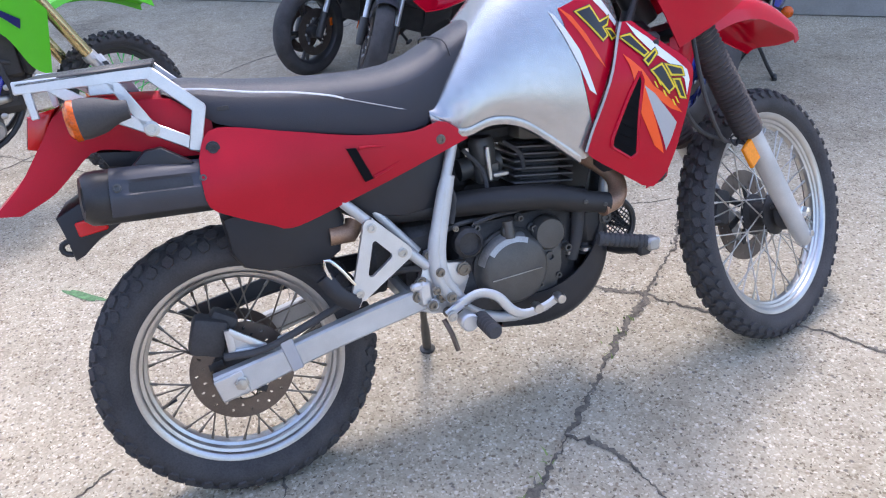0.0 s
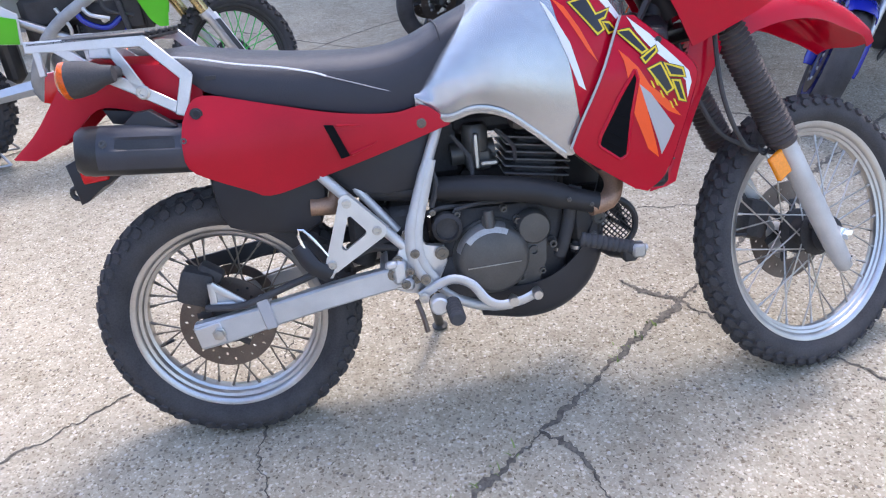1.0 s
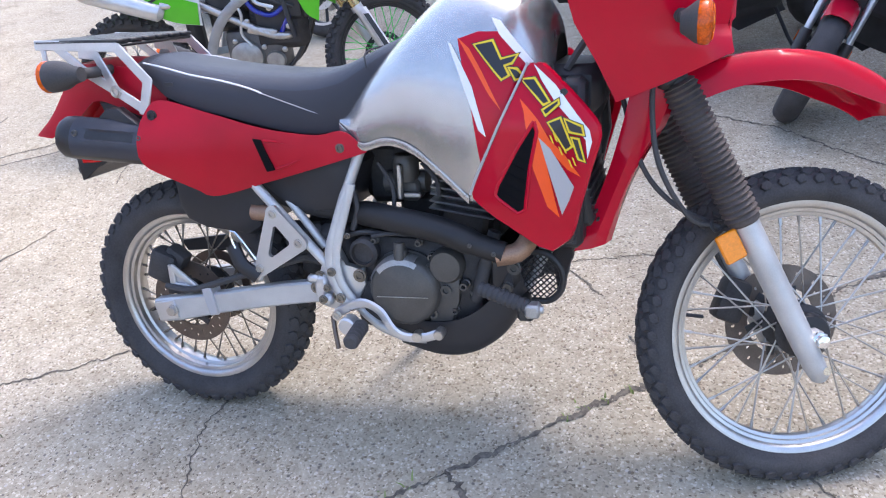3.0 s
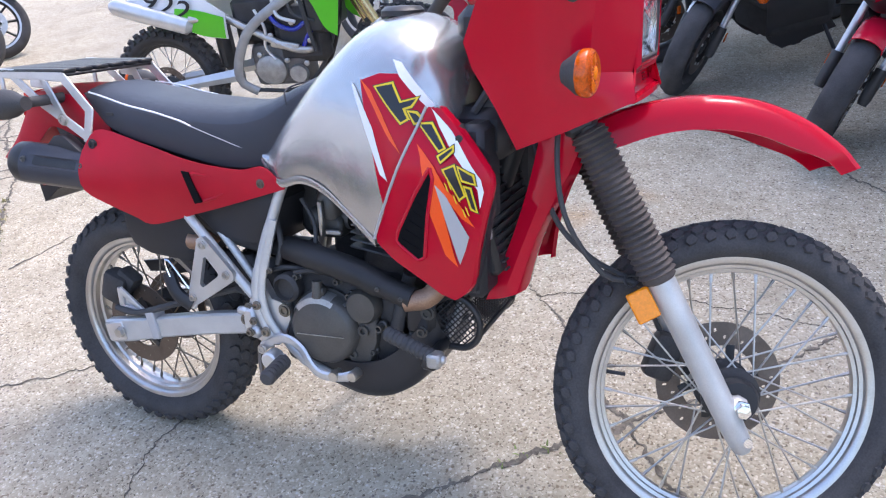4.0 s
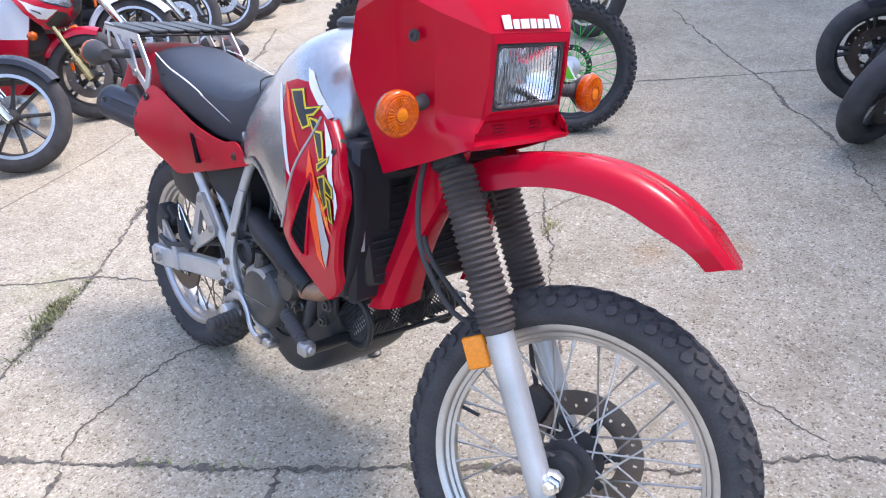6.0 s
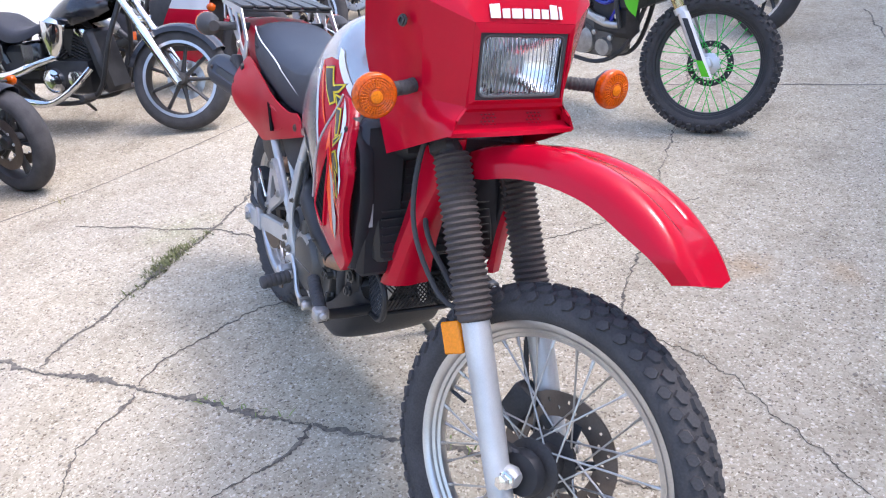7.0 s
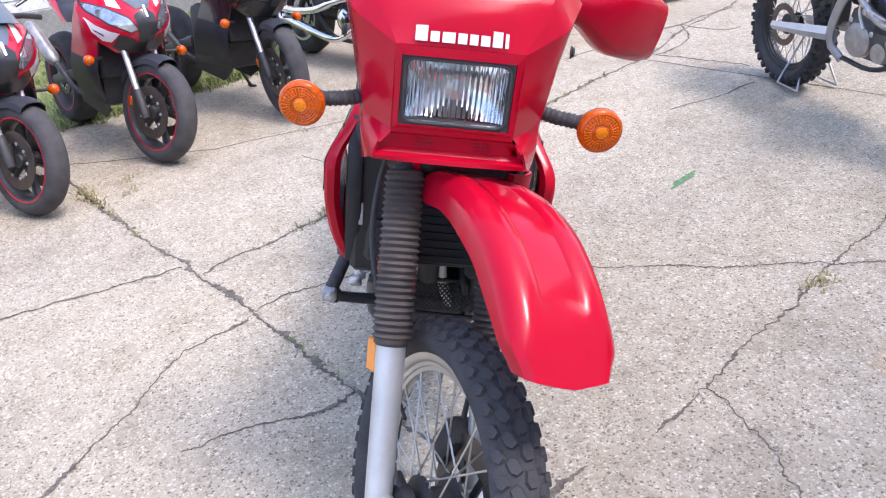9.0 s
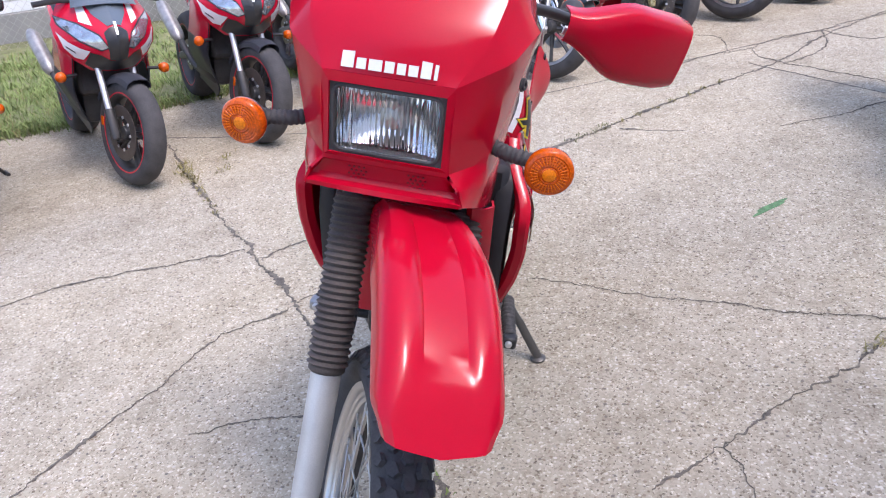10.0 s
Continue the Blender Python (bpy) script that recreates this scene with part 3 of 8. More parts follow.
def tread(parent, m, R, w, rim, knob, n, rows, size, material, six=True):
    """Tread blocks, each an object of its own; one mesh for each ring of blocks."""
    h = R - rim
    for ph, shift, sc in rows:
        p = radians(ph)
        rr = rim + 0.45 * h + (0.55 * h - knob * 0.6) * math.cos(p)
        nor = Vector((math.cos(p) * 0.8, 0, 0)) + Vector((0, 1, 0)) * math.sin(p)
        nor.normalize()
        tan = Vector((0, 0, 1))
        lat = nor.cross(tan)
        lat = (lat + tan * 0.30 * (1 if ph > 0 else -1 if ph < 0 else 0.6)).normalized()
        tan2 = lat.cross(nor) * -1
        c = Vector((rr, 0.5 * w * math.sin(p), 0)) + nor * (knob * 0.30)
        l2, w2 = size[0] * sc / 2, size[1] / 2
        out = ((-1, -0.25), (-0.45, -1), (0.75, -1), (1, 0.25), (0.45, 1), (-0.75, 1)) if six else ((-1, -1), (1, -1), (1, 1), (-1, 1))
        bm = B_()
        lo, hi = [[bm.verts.new(c + tan2 * x * l2 * s + lat * y * w2 * s + nor * top * knob * 0.62) for x, y in out] for s, top in ((1.06, -1), (0.90, 1))]
        k_ = len(out)
        bm.faces.new(hi)
        for q in range(k_):
            bm.faces.new((lo[q], lo[(q + 1) % k_], hi[(q + 1) % k_], hi[q]))
        first = None
        for i in range(n):
            M = m @ Matrix.Rotation(-2 * math.pi * (i + shift) / n, 4, "Y")
            if first is None:
                first = part("tread_block", bm, material, parent, angle=30)
                first.matrix_local = M
            else:
                share("tread_block", first, parent, M)


def rim_mesh(rim, w):
    """A spoked wheel's rim: two rolled flanges, a stepped bed and a raised centre band."""
    bm = B_()
    hw = w / 2
    half = [(rim + 0.004, hw - 0.006), (rim + 0.012, hw - 0.004), (rim + 0.014, hw - 0.001), (rim + 0.012, hw + 0.002), (rim + 0.002, hw + 0.001), (rim - 0.003, hw - 0.003), (rim - 0.005, hw - 0.009),
            (rim - 0.012, hw - 0.011), (rim - 0.014, hw * 0.42), (rim - 0.021, hw * 0.34), (rim - 0.023, hw * 0.10)]
    ring(bm, half + [(r, -y) for r, y in half[::-1]] + [(rim - 0.008, -hw * 0.4), (rim - 0.008, hw * 0.4)], (0, 0, 0), (0, 1, 0), 96)
    return bm


def disc_mesh(r0, r1, n, hole, y, th=0.004):
    """A brake disc with drilled holes."""
    bm = B_()
    for side in (y - th / 2, y + th / 2):
        for i in range(n):
            t0, t1 = 2 * math.pi * i / n, 2 * math.pi * (i + 1) / n
            tm = (t0 + t1) / 2
            rm = r0 + (r1 - r0) * (0.35 if i % 2 else 0.65)
            P = lambda r, t: Vector((r * math.cos(t), side, r * math.sin(t)))
            c = P(rm, tm)
            outer = [P(r0, t0), P(r0, tm), P(r0, t1), P((r0 + r1) / 2, t1), P(r1, t1), P(r1, tm), P(r1, t0), P((r0 + r1) / 2, t0)]
            inner = []
            for q in outer:
                inner.append(c + (q - c).normalized() * hole)
            vo, vi = [bm.verts.new(q) for q in outer], [bm.verts.new(q) for q in inner]
            for k in range(8):
                bm.faces.new((vo[k], vo[(k + 1) % 8], vi[(k + 1) % 8], vi[k]))
    bmesh.ops.remove_doubles(bm, verts=bm.verts[:], dist=0.0002)
    rows = [[(r * math.cos(t), s, r * math.sin(t)) for t in (2 * math.pi * k / n for k in range(n))] for r in (r0, r1) for s in (y - th / 2, y + th / 2)]
    grid(bm, rows[0:2], close=True)
    grid(bm, rows[2:4], close=True)
    return bm


def wheel(parent, name, m, R, w, rim, rw, hub_r, hub_w, spokes, mats, knob, n, rows, size, label=""):
    """A spoked wheel: the hub is the part, with its tyre, rim and spokes under it."""
    tyre, rimm, spk, hubm = mats
    bm = B_()
    lathe(bm, [(0.012, -hub_w), (0.022, -hub_w * 0.95), (hub_r, -hub_w * 0.7), (hub_r, -hub_w * 0.55), (hub_r * 0.62, -hub_w * 0.45), (hub_r * 0.62, hub_w * 0.45), (hub_r, hub_w * 0.55), (hub_r, hub_w * 0.7), (0.022, hub_w * 0.95), (0.012, hub_w)], (0, 0, 0), (0, 1, 0), 32)
    hub = part(name, bm, hubm, parent, label, m)
    ty = part("tyre", tyre_mesh(R, w, rim, knob, rw), tyre, hub, "", m, angle=50)
    tread(hub, m, R, w, rim, knob, n, rows, size, tyre, knob < 0.01)
    part("rim", rim_mesh(rim, rw), rimm, hub, "", m)
    first = None
    for i in range(spokes):
        side = 1 if i % 2 else -1
        cross = 1 if (i // 2) % 2 else -1
        t = 2 * math.pi * i / spokes
        if first is None:
            bm = B_()
            a, b = Vector((0.93 * hub_r, 0, 0)), None
            th = radians(42)
            a = Vector((hub_r * 0.93 * math.cos(th), hub_w * 0.62, hub_r * 0.93 * math.sin(th)))
            b = Vector((rim - 0.016, 0.004, 0))
            tube(bm, [a, b], 0.0021, 6)
            k = b + (a - b).normalized() * 0.022
            tube(bm, [b, k], 0.0036, 6)
            first = part("spoke", bm, spk, hub, "", angle=60)
            base = first
            first.matrix_local = m @ Matrix.Rotation(-t, 4, "Y") @ Matrix.Diagonal((1, side, cross, 1))
        else:
            share("spoke", base, hub, m @ Matrix.Rotation(-t, 4, "Y") @ Matrix.Diagonal((1, side, cross, 1)))
    return hub


ROWS_DS = [(-56, 0.0, 0.85), (-28, 0.5, 1.0), (0, 0.0, 1.05), (28, 0.5, 1.0), (56, 0.0, 0.85)]
rear = wheel(bike, "rear_wheel", Matrix.Translation((0, 0, 0.311)), 0.3115, 0.120, 0.219, 0.080, 0.062, 0.06, 36, (M_TYRE, M_RIM, M_SPKD, M_ENGD), 0.0062, 46, ROWS_DS, (0.031, 0.023), "spoked wheel with a worn dual-sport tyre")
front = wheel(bike, "front_wheel", STEER @ Matrix.Translation(AX), 0.346, 0.092, 0.267, 0.052, 0.058, 0.05, 36, (M_TYRE, M_RIM, M_STEEL, M_ENGD), 0.0066, 54, ROWS_DS, (0.029, 0.0185), "tall spoked wheel with a block-tread tyre")
RW, FW = Matrix.Translation((0, 0, 0.311)), STEER @ Matrix.Translation(AX)
part("brake_disc", disc_mesh(0.068, 0.112, 30, 0.0042, -0.062), M_DISC, rear, "brown drilled brake disc", RW)
for k in range(5):
    bm = B_()
    a = 2 * math.pi * k / 5
    tube(bm, [(0.045 * math.cos(a), -0.058, 0.045 * math.sin(a)), (0.072 * math.cos(a + 0.3), -0.062, 0.072 * math.sin(a + 0.3))], 0.009, 6, 0.5)
    part("carrier_arm", bm, M_ENGD, rear, "", RW)
part("brake_disc", disc_mesh(0.078, 0.128, 32, 0.0045, 0.062), M_DISC, front, "drilled steel brake disc", FW)
for k in range(6):
    bm = B_()
    a = 2 * math.pi * k / 6
    tube(bm, [(0.04 * math.cos(a), 0.056, 0.04 * math.sin(a)), (0.082 * math.cos(a + 0.25), 0.062, 0.082 * math.sin(a + 0.25))], 0.010, 6, 0.5)
    part("carrier_arm", bm, M_BLKM, front, "", FW)
bm = B_()
lathe(bm, [(0.0, 0), (0.04, 0.002), (0.046, 0.012), (0.046, 0.022), (0.02, 0.03), (0.0, 0.03)], (0, -0.078, 0), (0, 1, 0), 24)
box(bm, (-0.035, -0.066, 0.03), (0.05, 0.02, 0.02), 0.005)
part("speedometer_drive", bm, M_BLK, front, "black plastic drive housing at the hub", FW)
for (wh, W, ang, rr) in ((front, FW, 172, 0.267), (rear, RW, 200, 0.225)):
    bm = B_()
    a = radians(ang)
    d = Vector((math.cos(a), 0, math.sin(a)))
    tube(bm, [d * (rr - 0.024), d * (rr - 0.062)], 0.0042, 8)
    part("valve_stem", bm, M_BLK, wh, "black rubber valve stem", W)
# sprocket and chain guard on the left of the rear wheel
bm = B_()
ring(bm, [(0.075, 0.062), (0.1, 0.062), (0.1, 0.067), (0.075, 0.067)], (0, 0, 0), (0, 1, 0), 42)
part("sprocket", bm, M_DISC, rear, "dark steel sprocket", RW)
bm = B_()
slab(bm, [(-0.11, 0.43), (0.16, 0.475), (0.34, 0.47), (0.34, 0.43), (0.14, 0.425), (-0.09, 0.40)], 0.072, 0.082, 0.003)
part("chain_guard", bm, M_BLK, bike)
bm = B_()
for s in (1, -1):
    tube(bm, [(0.0, 0.078, 0.314 + s * 0.094), (0.25, 0.078, 0.40 + s * 0.06), (0.47, 0.078, 0.43 + s * 0.035)], 0.007, 6)
part("chain", bm, M_ENGD, bike)

# swingarm
bm = B_()
top = cr([(-0.062, 0.338), (0.022, 0.352), (0.123, 0.370), (0.30, 0.405), (0.43, 0.424)], 9)
bot = cr([(-0.052, 0.276), (0.02, 0.288), (0.14, 0.318), (0.30, 0.350), (0.43, 0.372)], 9)
rows = []
for a, b in zip(top, bot):
    y0, y1 = -0.132, -0.100
    e = 0.005
    rows.append([(a[0], y0, a[1] - e), (a[0], y0 + e, a[1]), (a[0], y1 - e, a[1]), (a[0], y1, a[1] - e), (b[0], y1, b[1] + e), (b[0], y1 - e, b[1]), (b[0], y0 + e, b[1]), (b[0], y0, b[1] + e)])
vs = grid(bm, rows, close=True)
bm.faces.new(vs[0][::-1])
bm.faces.new(vs[-1])
mirror(bm)
box(bm, (0.40, 0, 0.395), (0.06, 0.24, 0.045), 0.01)
swing = part("swingarm", bm, M_ALUP, bike, "silver painted box-section swingarm")
bm = B_()
box(bm, (-0.028, -0.1335, 0.312), (0.062, 0.005, 0.05), 0.002, Matrix.Rotation(radians(-12), 4, "Y"))
part("axle_plate", bm, M_ALU, swing)
bm = B_()
lathe(bm, [(0.0, 0), (0.016, 0), (0.016, 0.004), (0.0125, 0.005), (0.0125, 0.014), (0.0, 0.016)], (-0.008, -0.134, 0.315), (0, -1, 0), 6)
part("axle_nut", bm, M_STEEL, swing, "weathered steel axle nut")
bm = B_()
box(bm, (0.105, -0.117, 0.348), (0.028, 0.042, 0.075), 0.003, Matrix.Rotation(radians(-12), 4, "Y"))
part("hose_clamp", bm, M_GREYP, swing, "grey hose guide strap")
bm = B_()
tube(bm, cr([(-0.03, -0.115, 0.372), (0.05, -0.128, 0.372), (0.14, -0.13, 0.40), (0.26, -0.126, 0.44), (0.40, -0.10, 0.48)], 16), 0.0085, 8)
part("brake_hose", bm, M_RUB, swing)
# rear caliper
bm = B_()
box(bm, (-0.052, -0.078, 0.415), (0.075, 0.055, 0.085), 0.014, Matrix.Rotation(radians(20), 4, "Y"), 2)
box(bm, (-0.02, -0.07, 0.435), (0.06, 0.045, 0.05), 0.012, Matrix.Rotation(radians(35), 4, "Y"), 2)
cal = part("brake_caliper", bm, M_ENGD, bike, "dark rear brake caliper")
bm = B_()
tube(bm, [(-0.012, -0.112, 0.428), (-0.012, -0.112, 0.372)], 0.009, 6, 0.6)
tube(bm, [(-0.012, -0.112, 0.425), (0.055, -0.112, 0.372)], 0.009, 6, 0.6)
tube(bm, [(-0.012, -0.112, 0.375), (0.055, -0.112, 0.368)], 0.009, 6, 0.6)
slab(bm, [(-0.012, 0.425), (-0.012, 0.378), (0.05, 0.372)], -0.108, -0.102, 0)
part("caliper_bracket", bm, M_ALU, cal, "cast aluminium bracket")


def bolt(parent, p, r=0.009, h=0.006, d=(0, -1, 0), material=None, name="bolt"):
    bm = B_()
    lathe(bm, [(0.0, 0), (r * 1.35, 0), (r * 1.35, h * 0.3), (r, h * 0.4), (r, h), (r * 0.55, h), (r * 0.5, h * 0.55), (0, h * 0.55)], p, d, 12)
    return part(name, bm, material or M_STEEL, parent)


# frame
bm = B_()
tube(bm, cr([(0.532, -0.115, 0.735), (0.519, -0.122, 0.700), (0.480, -0.13, 0.60), (0.449, -0.135, 0.50), (0.451, -0.135, 0.43), (0.482, -0.135, 0.372)], 22), [0.012] * 6 + [0.0135] * 6 + [0.015] * 10, 12)
tube(bm, cr([(0.508, -0.132, 0.66), (0.490, -0.136, 0.60), (0.462, -0.141, 0.50), (0.466, -0.141, 0.43), (0.50, -0.138, 0.372)], 16), 0.0125, 10, 0.6)
mirror(bm)
fr = part("frame", bm, M_ALUP, bike, "silver painted steel frame")
bm = B_()
tube(bm, [(0.25, -0.13, 0.675), (0.278, -0.132, 0.640), (0.400, -0.132, 0.503), (0.43, -0.13, 0.47)], 0.012, 10)
tube(bm, [(0.30, -0.105, 0.66), (0.42, -0.105, 0.50)], 0.010, 10)
q_ = bm.copy()
for v in q_.verts:
    v.co.y *= -1
bmesh.ops.reverse_faces(q_, faces=q_.faces[:])
part("subframe", bm, M_ALUP, fr)
part("subframe", q_, M_ALUP, fr)
for p, r_ in (((0.452, 0.455), 0.008), ((0.470, 0.392), 0.009), ((0.438, 0.415), 0.007), ((0.425, 0.385), 0.008), ((0.498, 0.372), 0.007), ((0.500, 0.545), 0.005)):
    bolt(fr, (p[0], -0.150, p[1]), r_, 0.009, material=M_SPKD)
bm = B_()
tube(bm, cr([(0.49, -0.115, 0.37), (0.55, -0.12, 0.318), (0.62, -0.12, 0.296), (0.70, -0.115, 0.295), (0.80, -0.10, 0.32), (0.88, -0.06, 0.40), (0.93, -0.03, 0.52), (0.97, -0.02, 0.70), (1.0, -0.01, 0.9)], 26), 0.0125, 10)
mirror(bm)
part("cradle_tube", bm, M_ALUP, fr)
bm = B_()
tri_ = []
for (x, z), a0 in (((0.317, 0.588), 130), ((0.272, 0.452), 230), ((0.377, 0.519), 0)):
    for k in range(5):
        a = radians(a0 - 55 + 27.5 * k)
        tri_.append((x + 0.019 * math.cos(a), z + 0.019 * math.sin(a)))
hole = [(0.322 + (x - 0.322) * 0.40, 0.520 + (z - 0.520) * 0.44) for x, z in tri_]
grid(bm, [[(x, y, z) for x, z in o] for o, y in ((tri_, -0.140), (tri_, -0.152), (hole, -0.152), (hole, -0.140))], close=True, wrap=True)
tube(bm, [(0.275, -0.146, 0.458), (0.255, -0.146, 0.425)], 0.012, 8, 0.6)
br = part("footrest_bracket", bm, M_ALU, bike, "triangular cast aluminium bracket")
for p in ((0.317, 0.588), (0.375, 0.520), (0.268, 0.452)):
    bolt(br, (p[0], -0.153, p[1]), 0.008)
bm = B_()
tube(bm, cr([(0.262, -0.155, 0.475), (0.235, -0.16, 0.52), (0.212, -0.16, 0.545), (0.205, -0.16, 0.53), (0.225, -0.158, 0.47), (0.24, -0.15, 0.45)], 18), 0.0035, 6)
part("wire_loop", bm, M_CHROME, br)
bm = B_()
tube(bm, cr([(0.20, -0.15, 0.505), (0.225, -0.158, 0.46), (0.26, -0.15, 0.43)], 10), 0.019, 10, 0.7)
part("passenger_footrest", bm, M_BLK, bike, "folded black passenger footrest")
# pivot plates and bolts
bm = B_()
slab(bm, [(0.392, 0.425), (0.415, 0.44), (0.43, 0.50), (0.462, 0.508), (0.475, 0.46), (0.52, 0.462), (0.525, 0.42), (0.50, 0.37), (0.46, 0.345), (0.43, 0.36), (0.386, 0.372)], -0.128, -0.108, 0.005)
bl = bm.copy()
bmesh.ops.scale(bl, vec=(1, -1, 1), verts=bl.verts[:])
part("pivot_plate", bl, M_ALU, bike, "cast aluminium swingarm pivot plate")
pp = part("pivot_plate", bm, M_ALU, bike, "cast aluminium swingarm pivot plate")
for p, r in (((0.448, 0.442), 0.009), ((0.452, 0.389), 0.009), ((0.513, 0.443), 0.012), ((0.462, 0.352), 0.009), ((0.44, 0.492), 0.010), ((0.40, 0.405), 0.011), ((0.412, 0.435), 0.010)):
    bolt(pp, (p[0], -0.130, p[1]), r, 0.008, material=M_SPKD)
bm = B_()
box(bm, (0.415, -0.133, 0.41), (0.035, 0.02, 0.06), 0.008)
box(bm, (0.398, -0.136, 0.43), (0.03, 0.018, 0.02), 0.006)
box(bm, (0.43, -0.138, 0.38), (0.03, 0.02, 0.03), 0.008)
part("master_cylinder", bm, M_ALU, pp, "small aluminium rear brake cylinder")
# brake pedal
bm = B_()
tube(bm, cr([(0.455, -0.150, 0.352), (0.50, -0.155, 0.378), (0.535, -0.16, 0.388), (0.572, -0.165, 0.372), (0.60, -0.17, 0.335), (0.63, -0.172, 0.318), (0.68, -0.172, 0.322), (0.715, -0.17, 0.335)], 28), 0.0115, 8, 0.55)
ped = part("brake_pedal", bm, M_ALU, bike, "curved aluminium brake pedal")
bm = B_()
lathe(bm, [(0, 0), (0.011, 0), (0.012, 0.02), (0.009, 0.03), (0, 0.03)], (0.662, -0.185, 0.325), (0, 1, 0), 12)
part("pedal_bolt", bm, M_STEEL, ped)
bolt(ped, (0.462, -0.163, 0.352), 0.009)
bm = B_()
lathe(bm, [(0, -0.016), (0.010, -0.016), (0.012, -0.012), (0.012, 0.012), (0.010, 0.016), (0, 0.016)], (0.716, -0.178, 0.338), (0, 1, 0), 14)
part("pedal_pad", bm, M_STEEL, ped)
# footrest
bm = B_()
lathe(bm, [(0.0, 0.0)] + [(0.0185 if k % 3 else 0.0165, 0.078 * k / 18) for k in range(19)] + [(0.014, 0.081), (0.0, 0.081)], (0.524, -0.166, 0.334), (0.05, -1, -0.10), 18)
fp = part("footrest", bm, M_RUB, bike, "black ribbed rubber footrest")
bm = B_()
lathe(bm, [(0, 0), (0.018, 0), (0.021, 0.004), (0.021, 0.034), (0.017, 0.038), (0, 0.038)], (0.494, -0.150, 0.336), (0, -1, 0), 20)
box(bm, (0.508, -0.160, 0.334), (0.030, 0.020, 0.022), 0.004)
part("footrest_pivot", bm, M_ALU, fp, "worn aluminium footrest pivot")
bm = B_()
tube(bm, [(0.445, -0.15, 0.345), (0.455, -0.165, 0.31), (0.462, -0.17, 0.272)], 0.006, 8)
part("hanging_bolt", bm, M_DISC, fp)
# black guard plate on the stand side of the crankcase
bm = B_()
slab(bm, [(0.79, 0.37), (0.92, 0.41), (0.985, 0.53), (0.955, 0.61), (0.79, 0.60)], 0.098, 0.128, 0.008)
part("lower_guard", bm, M_BLK, bike, "black plastic guard beside the engine")
# side stand
bm = B_()
foot = BIKE.inverted() @ Vector((0.525, 0.205, 0.010))
top_ = Vector((0.47, 0.12, 0.33))
tube(bm, [tuple(top_), tuple(top_.lerp(foot, 0.55)), tuple(top_.lerp(foot, 0.62)), tuple(foot)], [0.0095, 0.0095, 0.0125, 0.0135], 12)
lathe(bm, [(0, -0.008), (0.022, -0.008), (0.023, -0.003), (0.016, 0.003), (0, 0.005)], foot, BIKE.inverted().to_3x3() @ Vector((0, 0, 1)), 14)
part("side_stand", bm, M_ENG, bike, "grey side stand standing on the concrete")

# engine
bm = B_()
box(bm, (0.655, 0, 0.43), (0.30, 0.23, 0.22), 0.03, None, 2)
eng = part("engine", bm, M_ENGD, bike, "dark single-cylinder engine")
bm = B_()
box(bm, (0.62, 0, 0.37), (0.26, 0.25, 0.13), 0.03, None, 2)
part("sump", bm, M_ENGD, eng)
bm = B_()
box(bm, (0.79, 0, 0.40), (0.12, 0.16, 0.16), 0.03, Matrix.Rotation(radians(25), 4, "Y"), 2)
part("balancer_case", bm, M_ENGD, eng)
CYL = Matrix.Translation((0.735, 0, 0.50)) @ Matrix.Rotation(radians(8), 4, "Y")
bm = B_()
box(bm, (0, 0, 0.08), (0.115, 0.125, 0.20), 0.012)
part("cylinder", bm, M_ENGD, eng, "", CYL)
bm = B_()
box(bm, (0, 0, 0), (0.15, 0.175, 0.005), 0.0015)
fin = part("cooling_fin", bm, M_FIN, eng, "", CYL @ Matrix.Translation((0, 0, 0.09)))
for k in range(1, 6):
    share("cooling_fin", fin, eng, Matrix.Translation((0.002 * k, 0, 0.0165 * k)))
bm = B_()
box(bm, (0.0, 0, 0.215), (0.13, 0.16, 0.06), 0.015, None, 2)
part("cylinder_head", bm, M_ENG, eng, "", CYL)
bm = B_()
lathe(bm, [(0.0, 0.0), (0.090, 0.0), (0.090, 0.008), (0.084, 0.014), (0.082, 0.03), (0.076, 0.041), (0.068, 0.045), (0.0, 0.047)], (0.627, -0.118, 0.421), (0, -1, 0), 48)
cov = part("clutch_cover", bm, M_ENG, eng, "round brownish-grey clutch cover, worn at the rim")
bm = B_()
ring(bm, [(0.0832, 0.012), (0.0846, 0.012), (0.0838, 0.03), (0.0780, 0.0420), (0.0660, 0.0462), (0.0755, 0.0412)], (0.627, -0.118, 0.421), (0, -1, 0), 64)
bmesh.ops.delete(bm, geom=[v for v in bm.verts if v.co.z < 0.462 + 0.35 * (v.co.x - 0.60) + 0.012 * math.sin(v.co.x * 190)], context="VERTS")
part("worn_rim", bm, M_BRUSH, cov, "bare worn metal edge")
bm = B_()
slab(bm, [(0.566, 0.408), (0.688, 0.414), (0.688, 0.4155), (0.566, 0.4100)], -0.1665, -0.1645, 0)
part("score_line", bm, M_BRUSH, cov, "pale scratch")
bm = B_()
tube(bm, [(0.622, -0.15, 0.535), (0.622, -0.155, 0.497)], 0.012, 10)
box(bm, (0.622, -0.145, 0.51), (0.03, 0.03, 0.03), 0.008)
part("filler_boss", bm, M_ENG, eng)
bm = B_()
lathe(bm, [(0.0, 0.0), (0.040, 0.0), (0.040, 0.02), (0.034, 0.03), (0.0, 0.032)], (0.724, -0.118, 0.482), (0, -1, 0), 32)
part("oil_filter_cap", bm, M_ENG, eng, "round dark cap")
bm = B_()
